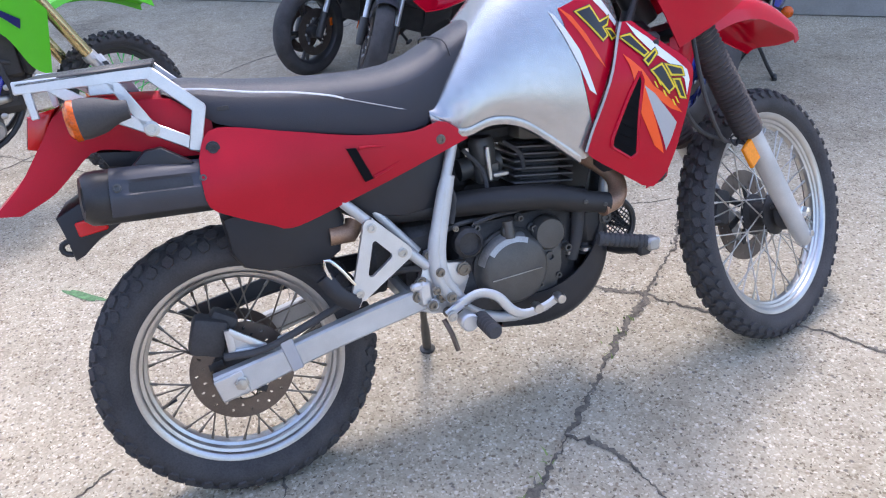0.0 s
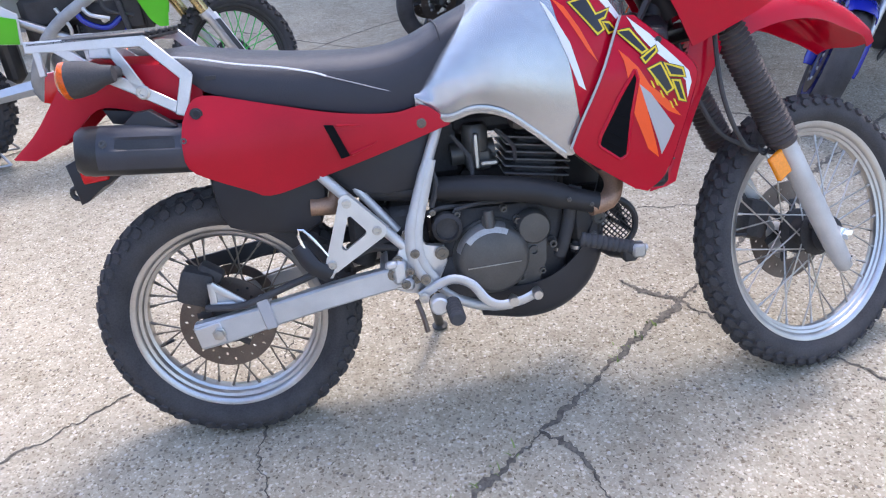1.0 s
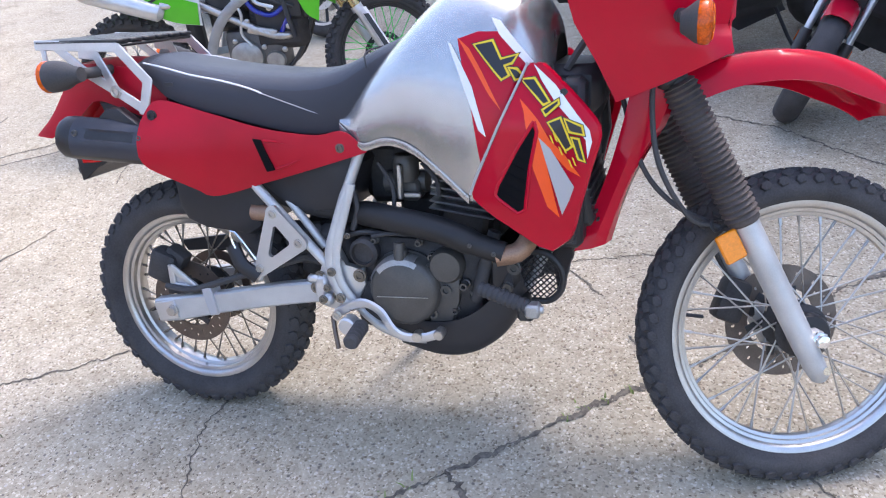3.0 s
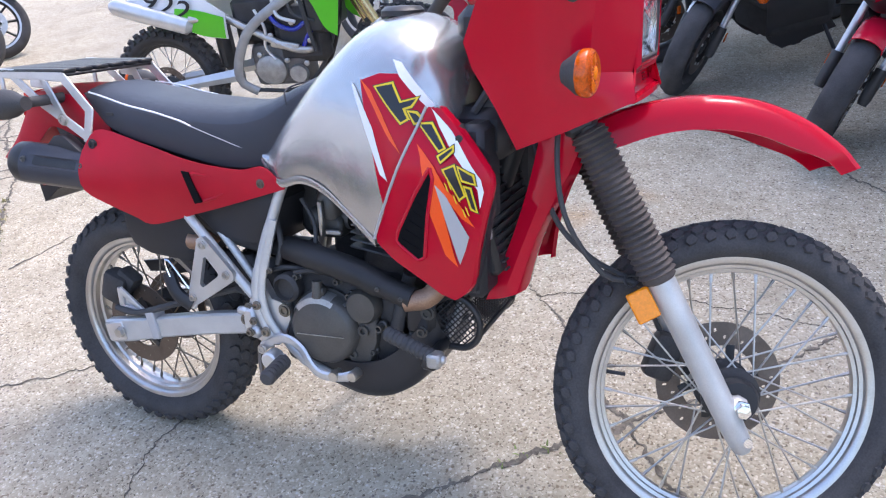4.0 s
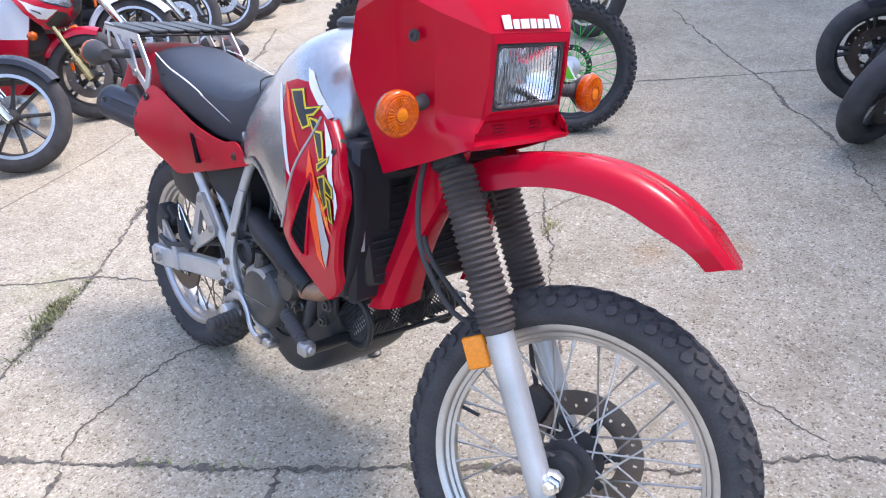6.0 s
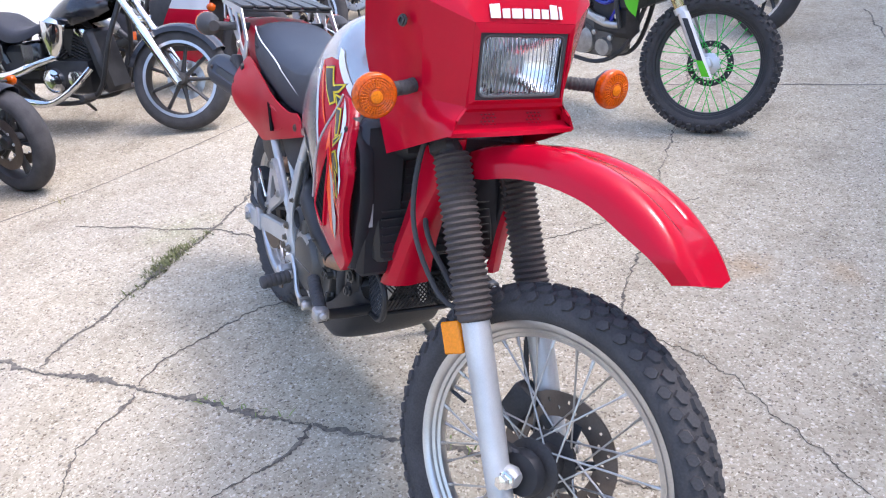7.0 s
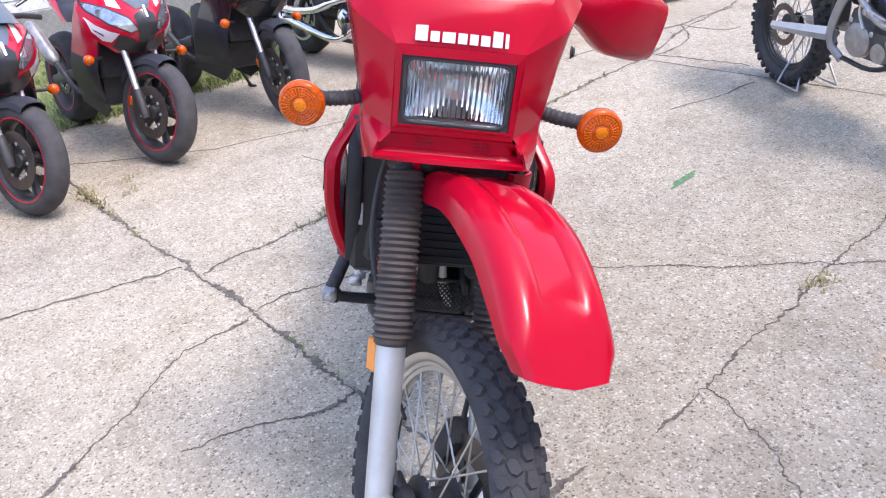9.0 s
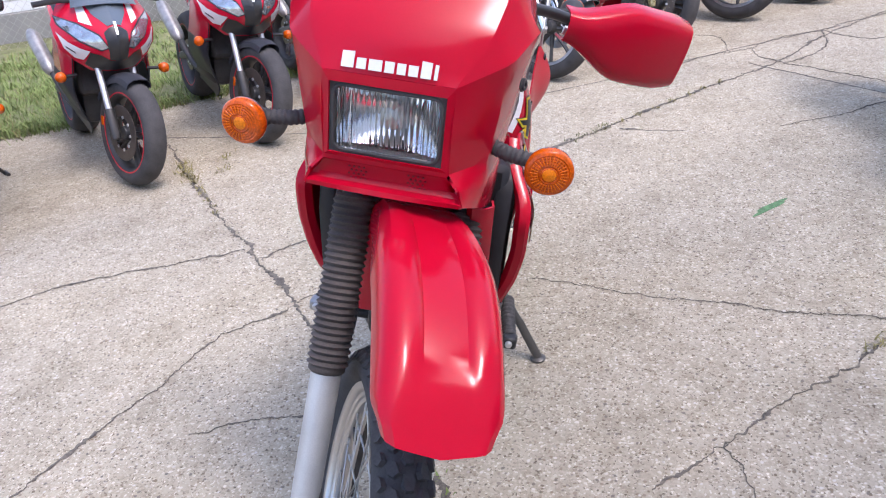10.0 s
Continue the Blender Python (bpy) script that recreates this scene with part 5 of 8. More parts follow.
decal("red_graphic", [[(0.778, 0.968), (0.819, 0.981), (0.861, 0.980), (0.922, 0.918), (0.825, 0.722), (0.807, 0.841), (0.791, 0.918)]], tank_tree, M_RED, tank, "red painted graphic")
decal("white_flash", [[(0.757, 0.965), (0.766, 0.958), (0.785, 0.927), (0.810, 0.88), (0.838, 0.782), (0.823, 0.794), (0.803, 0.853), (0.783, 0.904)]], tank_tree, M_WHITE, tank, "white flash", 0.0030)
decal("orange_flash", [[(0.778, 0.971), (0.803, 0.951), (0.830, 0.908), (0.868, 0.833), (0.845, 0.862), (0.811, 0.921)]], tank_tree, M_ORANGE, tank, "orange flash", 0.0030)
decal("white_band", [[(0.845, 1.006), (0.862, 1.000), (0.925, 0.921), (0.915, 0.915), (0.861, 0.975)]], tank_tree, M_WHITE, tank, "white upper edge", 0.0032)

# radiator shroud
SHR_Y = lambda x, z: -(0.207 - 0.036 * sm(0.80, 0.935, z) - 0.022 * sm(0.66, 0.54, z) - 0.008 * sm(0.86, 0.80, x) + 0.008 * math.sin((x - 0.8) * 10) + 0.018 * sm(0.95, 1.05, x) * sm(0.58, 0.74, z) * sm(0.92, 0.82, z))
SA = [(0.922, 0.922), (0.895, 0.862), (0.862, 0.79), (0.822, 0.705), (0.806, 0.664), (0.826, 0.640), (0.88, 0.602), (0.940, 0.560)]
SB = [(0.945, 0.920), (0.99, 0.880), (1.045, 0.828), (1.060, 0.795), (1.045, 0.735), (1.025, 0.66), (1.004, 0.585), (0.968, 0.551)]
bm = B_()
skin(bm, SA, SB, SHR_Y, 40, 16, 0.005)
shr_tree = BVHTree.FromBMesh(bm)
for s in (1, -1):
    q = bm.copy()
    if s < 0:
        for v in q.verts:
            v.co.y *= -1
    sh = part("radiator_shroud", q, M_RED, bike, "glossy red radiator shroud with painted graphics")
    # rolled front and rear edges
    q = B_()
    fe = cr([(0.945, 0.920), (0.99, 0.880), (1.045, 0.828), (1.060, 0.795), (1.045, 0.735), (1.025, 0.66), (1.004, 0.585), (0.968, 0.551)], 26)
    grid(q, [[(x, s * SHR_Y(x, z), z), (x + 0.005, s * (SHR_Y(x, z) + 0.006), z), (x + 0.004, s * (SHR_Y(x, z) + 0.020), z), (x - 0.012, s * (SHR_Y(x, z) + 0.030), z)] for x, z in fe])
    bmesh.ops.recalc_face_normals(q, faces=q.faces[:])
    bmesh.ops.solidify(q, geom=q.faces[:], thickness=0.003)
    part("shroud_edge", q, M_RED, sh)
    bolt(sh, (0.99, s * (SHR_Y(0.99, 0.872) - 0.002), 0.868), 0.006, 0.003, (0, -s, 0), M_ENGD)
    k = (s,)
    # the vent is not cut through; this black decal paints its dark inside
    decal("vent_opening", [[(0.934, 0.812), (0.939, 0.796), (0.925, 0.725), (0.915, 0.642), (0.903, 0.636), (0.860, 0.668), (0.864, 0.683), (0.904, 0.76)]], shr_tree, M_VOID, sh, "flat black decal coloured as the shade inside a louvred vent", 0.0026, k)
    decal("orange_flash", [[(0.906, 0.858), (0.923, 0.842), (0.944, 0.819), (0.967, 0.781), (0.994, 0.758), (1.028, 0.714), (1.001, 0.727), (0.962, 0.766), (0.952, 0.770), (0.965, 0.715), (0.986, 0.628), (0.962, 0.650), (0.934, 0.725), (0.936, 0.789), (0.915, 0.835)]], shr_tree, M_ORANGE, sh, "orange flame graphic", 0.0022, k)
    decal("grey_flash", [[(0.945, 0.786), (0.968, 0.765), (0.990, 0.732), (1.015, 0.694), (1.005, 0.665), (0.991, 0.634), (0.981, 0.670), (0.963, 0.726)]], shr_tree, M_GREYP, sh, "grey pointed graphic", 0.0026, k)
    decal("white_band", [[(0.930, 0.920), (0.974, 0.882), (1.043, 0.804), (1.048, 0.782), (1.040, 0.750), (1.036, 0.785), (1.006, 0.822), (0.975, 0.852), (0.948, 0.888)]], shr_tree, M_WHITE, sh, "white upper edge graphic", 0.0024, k)
    q = B_()
    lip = lin([(0.936, 0.816), (0.942, 0.796), (0.928, 0.725), (0.918, 0.640), (0.903, 0.632), (0.857, 0.666), (0.861, 0.685), (0.902, 0.762), (0.936, 0.816)], 44)
    tube(q, [(x, s * (SHR_Y(x, z) - 0.0015), z) for x, z in lip], 0.0042, 6)
    part("vent_lip", q, M_RED, sh, "raised red lip round the vent")
    # vent mesh
    q = B_()
    for i in range(7):
        z = 0.665 + 0.02 * i
        x0, x1 = 0.862 + (z - 0.665) * 0.47, 0.914 + (z - 0.64) * 0.13
        box(q, ((x0 + x1) / 2, s * (SHR_Y(0.9, z) - 0.0034), z), (max(0.008, (x1 - x0) * 0.8), 0.0016, 0.0022), 0, Matrix.Rotation(radians(28), 4, "Y"))
    part("vent_louvre", q, M_VOID, sh)
bm.free()
# angular emblem across tank and shroud: plain slanted bars in black, edged in yellow
def emblem(tree, parent, shapes, k):
    def grow(poly, d):
        n = len(poly)
        area = sum(poly[i][0] * poly[(i + 1) % n][1] - poly[(i + 1) % n][0] * poly[i][1] for i in range(n))
        sg, out = (1 if area > 0 else -1), []
        for i in range(n):
            p, q, r = (Vector(poly[j % n]) for j in (i - 1, i, i + 1))
            e, f_ = (q - p).normalized(), (r - q).normalized()
            n1, n2 = Vector((e.y, -e.x)) * sg, Vector((f_.y, -f_.x)) * sg
            mtr = (n1 + n2).normalized()
            out.append(tuple(q + mtr * min(2.2 * d, d / max(0.3, mtr.dot(n1)))))
        return out
    for i, p in enumerate(shapes):
        u = 0.0001 * i
        decal("emblem_edge", [grow(p, 0.0024)], tree, M_BLKD, parent, "dark edge", 0.0034 + u, k)
        decal("emblem_outline", [grow(p, 0.0010)], tree, M_YEL, parent, "yellow outline", 0.0042 + u, k)
        decal("emblem_bar", [grow(p, -0.0018)], tree, M_BLKD, parent, "angular black bar", 0.0050 + u, k)


G1 = [[(0.812, 0.958), (0.850, 0.966), (0.884, 0.899), (0.868, 0.890)], [(0.862, 0.930), (0.898, 0.938), (0.888, 0.920), (0.868, 0.915)], [(0.880, 0.914), (0.897, 0.912), (0.912, 0.893), (0.893, 0.889)]]
G2 = [[(0.906, 0.893), (0.934, 0.896), (0.966, 0.852), (0.953, 0.845)], [(0.950, 0.838), (0.982, 0.858), (0.984, 0.848), (0.958, 0.826)]]
G3 = [[(0.962, 0.815), (0.988, 0.826), (1.012, 0.772), (0.998, 0.762)], [(0.994, 0.824), (1.030, 0.812), (1.034, 0.794), (1.004, 0.798)], [(1.008, 0.790), (1.024, 0.788), (1.036, 0.744), (1.022, 0.748)]]
NB = [[(x + a, z + 0.6 * a), (x + a + 0.004, z + 0.6 * a - 0.002), (x + a + 0.010, z + 0.6 * a - 0.017), (x + a + 0.006, z + 0.6 * a - 0.015)] for x, z in ((0.966, 0.792), (0.984, 0.771), (1.003, 0.748)) for a in (0.0, 0.007)]
for s in (-1, 1):
    shr_ = [o for o in bike.children if o.name.startswith("radiator_shroud")][0 if s < 0 else 1]
    emblem(tank_tree, tank, G1, (s * -1,))
    emblem(shr_tree, shr_, G2 + G3, (s * -1,))
    decal("model_bars", NB, shr_tree, M_YEL, shr_, "small yellow bars", 0.0050, (s * -1,))
for s in (-1, 1):
    bm = B_()
    tube(bm, [(x - 0.004, s * (SHR_Y(x, z) - 0.001), z) for x, z in lin([(0.922, 0.922), (0.895, 0.862), (0.862, 0.79), (0.822, 0.705), (0.806, 0.664)], 12)], 0.0028, 6)
    part("seam_trim", bm, M_GREYP, tank, "grey trim along the seam")
# radiator and dark inner parts
bm = B_()
box(bm, (1.0, 0.0, 0.71), (0.035, 0.29, 0.25), 0.01, Matrix.Rotation(radians(-14), 4, "Y"))
rad = part("radiator", bm, M_BLKM, bike, "black radiator behind the front fork")
for k in range(14):
    bm = B_()
    box(bm, (1.022, 0.0, 0.60 + 0.0165 * k), (0.006, 0.26, 0.003), 0, Matrix.Rotation(radians(-14), 4, "Y"))
    bm.transform(Matrix.Translation((-(0.0165 * k - 0.11) * 0.25, 0, 0)))
    part("radiator_fin", bm, M_ENGD, rad)
bm = B_()
box(bm, (0.93, -0.135, 0.72), (0.15, 0.05, 0.25), 0.02)
box(bm, (0.93, 0.135, 0.72), (0.15, 0.05, 0.25), 0.02)
box(bm, (0.99, 0.0, 0.86), (0.12, 0.22, 0.10), 0.02)
part("radiator_side_tank", bm, M_BLK, rad)
for s in (-1, 1):
    bm = B_()
    slab(bm, [(0.985, 0.56), (1.010, 0.57), (1.045, 0.74), (1.035, 0.83), (0.985, 0.89), (0.94, 0.90), (0.93, 0.58)], s * 0.155, s * 0.188, 0.006)
    box(bm, (1.0, s * 0.125, 0.72), (0.05, 0.10, 0.34), 0.012)
    part("radiator_guard", bm, M_BLK, rad, "black plastic inner panel")
bm = B_()
box(bm, (1.03, -0.155, 0.695), (0.003, 0.008, 0.05), 0)
part("warning_tag", bm, M_GREYP, rad, "small pale tag")
bm = B_()
tube(bm, [(0.93, 0, 0.50), (0.98, 0, 0.70), (1.06, 0, 0.93)], 0.026, 12)
tube(bm, [(1.09, 0, 0.90), (1.02, 0, 1.04)], 0.035, 14)
part("steering_head", bm, M_BLKM, bike)
# red lower side ducts
for s in (-1, 1):
    bm = B_()
    rows = []
    for t in np.linspace(0, 1, 18):
        f0 = np.array([1.205, 0.835]) if s > 0 else np.array([1.155, 0.80])
        f_ = f0 * (1 - t) + np.array([1.075, 0.545]) * t if t > 0.12 else np.array([f0[0] + 0.005 - 0.05 * t, f0[1] + 0.065 - 0.45 * t])
        r_ = np.array([1.105, 0.860]) * (1 - t) + np.array([1.000, 0.525]) * t
        r_ = r_ + np.array([0.012, 0]) * math.sin(math.pi * t)
        f_ = f_ + np.array([0.018, 0]) * math.sin(math.pi * t) * -1
        yo, yi = (-0.082 - 0.030 * t, -0.046 + 0.018 * t) if s > 0 else (-0.160, -0.120)
        rows.append([(r_[0], s * -(yo) * -1, r_[1]), ((r_ * 0.5 + f_ * 0.5)[0], s * (yo - 0.006), (r_ * 0.5 + f_ * 0.5)[1]), ((r_ * 0.15 + f_ * 0.85)[0], s * (yo + 0.006), (r_ * 0.15 + f_ * 0.85)[1]), (f_[0], s * (yo + 0.03), f_[1]), (f_[0] - 0.006, s * yi, f_[1])])
    grid(bm, rows)
    bmesh.ops.recalc_face_normals(bm, faces=bm.faces[:])
    bmesh.ops.solidify(bm, geom=bm.faces[:], thickness=0.004)
    part("lower_duct", bm, M_RED, bike, "red plastic duct beside the radiator")

# front cowl
CW = [  # front, middle, rear of each level from the lower edge up
    [(1.289, -0.129, 0.932), (1.235, -0.143, 0.907), (1.17, -0.152, 0.878), (1.082, -0.152, 0.843)],
    [(1.283, -0.120, 0.957), (1.22, -0.152, 0.945), (1.14, -0.160, 0.930), (1.045, -0.158, 0.918)],
    [(1.276, -0.100, 0.978), (1.21, -0.152, 0.982), (1.12, -0.166, 0.985), (1.003, -0.163, 0.990)],
    [(1.287, -0.101, 1.045), (1.22, -0.160, 1.060), (1.13, -0.180, 1.075), (0.990, -0.168, 1.035)],
    [(1.286, -0.101, 1.119), (1.23, -0.172, 1.150), (1.15, -0.200, 1.180), (1.035, -0.190, 1.130)],
    [(1.286, -0.100, 1.1195), (1.235, -0.138, 1.185), (1.16, -0.155, 1.255), (1.075, -0.165, 1.310)],
]
bm = B_()
rows = [lin(r, 19) for r in CW]
allrows = []
for i in range(len(rows) - 1):
    for k in range(4):
        allrows.append([rows[i][j] + (rows[i + 1][j] - rows[i][j]) * k / 4 for j in range(19)])
allrows.append(rows[-1])
hood_edge = rows[-1]
for s in (1, -1):
    grid(bm, [[(p[0], s * p[1], p[2]) for p in r] for r in allrows])
hood = [[(p[0] + 0.010 * min(1, j / 3) * (1 - a * a), a * abs(p[1]), p[2] + 0.012 * min(1, j / 3) * (1 - a * a)) for a in np.linspace(-1, 1, 13)] for j, p in enumerate(hood_edge)]
grid(bm, hood)
# frame round the lamp and chin
fo = [(-0.101, 0.978), (0.101, 0.978), (0.101, 1.119), (-0.101, 1.119)]
fi = [(-0.0895, 0.9905), (0.0895, 0.9905), (0.0895, 1.1035), (-0.0895, 1.1035)]
a_ = [bm.verts.new((1.287 if z > 1 else 1.278, y, z)) for y, z in fo]
b_ = [bm.verts.new((1.2885, y, z)) for y, z in fi]
c_ = [bm.verts.new((1.262, y * 0.98, z)) for y, z in fi]
for k in range(4):
    bm.faces.new((a_[k], a_[(k + 1) % 4], b_[(k + 1) % 4], b_[k]))
    bm.faces.new((b_[k], b_[(k + 1) % 4], c_[(k + 1) % 4], c_[k]))
chin = ((1.278, 0.101, 0.978), (1.266, 0.107, 0.966), (1.268, 0.118, 0.945), (1.276, 0.122, 0.938), (1.288, 0.127, 0.935), (1.285, 0.127, 0.927), (1.255, 0.125, 0.922))
grid(bm, [[(x + (0.006 * (1 - a * a) if z < 0.93 else 0), a * w, z) for a in np.linspace(-1, 1, 11)] for x, w, z in chin])
for s in (-1, 1):
    grid(bm, [[(1.283, s * 0.120, 0.957), (1.278, s * 0.101, 0.978)], [(1.289, s * 0.128, 0.933), (1.268, s * 0.118, 0.945)], [(1.289, s * 0.1275, 0.932), (1.287, s * 0.126, 0.935)]])
bmesh.ops.remove_doubles(bm, verts=bm.verts[:], dist=0.0006)
bmesh.ops.recalc_face_normals(bm, faces=bm.faces[:])
bmesh.ops.solidify(bm, geom=bm.faces[:], thickness=0.004)
cowl = part("cowl", bm, M_RED, bike, "glossy red angular front cowl", angle=22)
# solid flecks, no holes: their darker red paints the shade in the perforations
bm = B_()
for k in (3, 4, 5, 6, 15, 16, 17, 18):
    for j in range(4):
        f_ = j / 3
        box(bm, (1.2675 + 0.0015 * f_, -0.084 + 0.008 * k + 0.004 * (j % 2), 0.961 - 0.018 * f_), (0.003, 0.0030, 0.0018), 0)
pf_ = part("perforation", bm, M_REDD, cowl, "dark red flecks coloured as the shade in the chin's fine perforations")
pf_["kind"] = "stuff"
for s in (-1, 1):
    bolt(cowl, (1.192, s * 0.186, 1.108), 0.008, 0.006, (0.3, s, 0.1), M_ENGD)
# white wordmark drawn as plain bars
xw = -0.072
for wd, hh in ((0.016, 0.017), (0.012, 0.011), (0.017, 0.011), (0.012, 0.011), (0.011, 0.011), (0.012, 0.011), (0.013, 0.017), (0.0045, 0.016)):
    bm = B_()
    rows = []
    for zz in (1.1235, 1.1235 + hh):
        t = (zz - 1.1195) / (1.185 - 1.1195)
        f_ = min(1, t * 2)
        rows.append([(1.286 - 0.051 * t + 0.002 + 0.010 * f_ * (1 - (y / 0.11) ** 2), y, zz + 0.002 + 0.012 * f_ * (1 - (y / 0.11) ** 2)) for y in (xw, xw + wd * 1.17)])
    grid(bm, rows)
    bmesh.ops.recalc_face_normals(bm, faces=bm.faces[:])
    bmesh.ops.solidify(bm, geom=bm.faces[:], thickness=0.0015)
    part("wordmark_bar", bm, M_WHITE, cowl, "plain white bar")
    xw += wd * 1.17 + 0.0042
# headlight
bm = B_()
z0, z1, hw = 0.9905, 1.1035, 0.0895
o_ = [(-hw, z0), (hw, z0), (hw, z1), (-hw, z1)]
i_ = [(-hw + 0.007, z0 + 0.007), (hw - 0.007, z0 + 0.007), (hw - 0.007, z1 - 0.007), (-hw + 0.007, z1 - 0.007)]
va, vb = [bm.verts.new((1.285, y * 0.99, z)) for y, z in o_], [bm.verts.new((1.284, y, z)) for y, z in i_]
vc = [bm.verts.new((1.262, y, z)) for y, z in i_]
for k in range(4):
    bm.faces.new((va[k], va[(k + 1) % 4], vb[(k + 1) % 4], vb[k]))
    bm.faces.new((vb[k], vb[(k + 1) % 4], vc[(k + 1) % 4], vc[k]))
lamp = part("headlight", bm, M_RUB, bike, "rectangular headlight with a fluted glass lens")
bm = B_()
rows = []
for z in np.linspace(z0 + 0.008, z1 - 0.008, 15):
    ys = np.linspace(-hw + 0.008, hw - 0.008, 120)
    bow = [0.007 * (1 - (y / hw) ** 2) * (1 - ((z - (z0 + z1) / 2) / 0.06) ** 2) for y in ys]
    face = [(1.283 + b, y, z) for y, b in zip(ys, bow)]
    back = [(1.2785 + b + 0.0009 * math.cos(y * 2 * math.pi / (0.0085 if abs(y) < 0.055 else 0.006)), y, z) for y, b in zip(ys, bow)]
    rows.append(face + back[::-1])
vs = grid(bm, rows, close=True)
bm.faces.new(vs[0][::-1])
bm.faces.new(vs[-1])
lens = part("lens", bm, M_GLASS, lamp, "clear fluted glass")
lens.visible_shadow = False
bm = B_()
rows = []
for z in np.linspace(z0 + 0.008, z1 - 0.008, 21):
    rows.append([(1.273 - 0.05 * (1 - (min(1, abs(y) / hw)) ** 2.2) * (1 - (abs(z - (z0 + z1) / 2) / 0.06) ** 2.2), y, z) for y in np.linspace(-hw + 0.008, hw - 0.008, 41)])
grid(bm, rows)
part("reflector", bm, M_REFL, lamp, "bright mirrored reflector")
bm = B_()
lathe(bm, [(0, 0), (0.022, 0), (0.024, 0.012), (0.018, 0.03), (0.0, 0.036)], (1.228, 0, 1.046), (1, 0, 0), 20)
part("bulb_shade", bm, M_STEEL, lamp)
RR = [(math.copysign(hw - 0.022, cy) + 0.016 * math.cos(a), (z1 - 0.021 if cz > 0 else z0 + 0.021) + 0.016 * math.sin(a)) for cy, cz, a0 in ((1, 1, 0), (-1, 1, 90), (-1, -1, 180), (1, -1, 270)) for a in (radians(a0 + 15 * k) for k in range(7))]
bm = B_()
for k in range(28):
    (ya, za), (yb, zb) = RR[k], RR[(k + 1) % 28]
    tube(bm, [(1.2845, ya, za), (1.2845, yb, zb)], 0.0030, 6)
part("bezel", bm, M_RUB, lamp, "thin black rounded bezel")
bm = B_()
vo = [bm.verts.new((1.2838, y, z)) for y, z in ((hw - 0.004, z1 - 0.004), (-hw + 0.004, z1 - 0.004), (-hw + 0.004, z0 + 0.004), (hw - 0.004, z0 + 0.004))]
vi = [bm.verts.new((1.2838, y, z)) for y, z in RR]
for c in range(4):
    for k in range(6):
        bm.faces.new((vo[c], vi[c * 7 + k], vi[c * 7 + k + 1]))
    bm.faces.new((vo[c], vi[c * 7 + 6], vi[(c * 7 + 7) % 28], vo[(c + 1) % 4]))
part("gasket", bm, M_RUB, lamp, "black rubber surround")
# front turn signals
for s in (-1, 1):
    bm = B_()
    pts = lin([(1.185, s * 0.145, 1.0), (1.205, s * 0.18, 0.998), (1.215, s * 0.228, 0.995)], 41)
    tube(bm, pts, [0.0132 if (k // 2) % 2 else 0.0118 for k in range(36)] + [0.015] * 5, 12)
    lathe(bm, [(0.0, 0), (0.018, 0), (0.026, 0.012), (0.035, 0.024), (0.037, 0.034), (0, 0.034)], (1.195, s * 0.246, 0.992), (1, s * 0.10, 0.0), 24)
    ts = part("front_turn_signal", bm, M_RUB, bike, "turn signal on a ribbed black rubber stalk")
    bm = B_()
    lathe(bm, [(0.0365, 0.030), (0.0385, 0.034), (0.0385, 0.044), (0.0355, 0.0485)] + [(0.034 - 0.0021 * k, 0.0490 + 0.0003 * k + (0.0011 if k % 2 else 0.0)) for k in range(14)] + [(0.004, 0.0528), (0.0, 0.0528)], (1.195, s * 0.246, 0.992), (1, s * 0.10, 0.0), 40)
    ln = part("lens", bm, M_AMBER, ts, "round amber lens")
    bm = B_()
    C0 = Vector((1.195, s * 0.246, 0.992)) + Vector((1, s * 0.10, 0)).normalized() * 0.0505
    for k in range(30):
        a = 2 * math.pi * k / 30
        d = Vector((-0.10 * s * math.cos(a) * s, math.cos(a), math.sin(a)))
        tube(bm, [C0 + d * 0.017 + Vector((0.0022, 0, 0)), C0 + d * 0.030 + Vector((0.0003, 0, 0))], 0.0010, 5)
    part("lens_ribs", bm, M_AMBERC, ln, "fine radial ribs of the lens")
    # no bulb inside; a lighter disc on the face paints the bright spot
    bm = B_()
    lathe(bm, [(0.011, 0.0), (0.0105, 0.003), (0.006, 0.0045), (0.0, 0.005)], C0, (1, s * 0.1, 0), 20)
    part("lens_centre", bm, M_AMBERY, ln, "yellow disc painted as the bright spot of the lens")

# ---- fork, mudguard and bars, turned with the wheel ----
LEG0 = AX - E_F * 0.030
def leg(s, k):
    p = LEG0 + E_U * k
    return (p.x, s * 0.100, p.z)


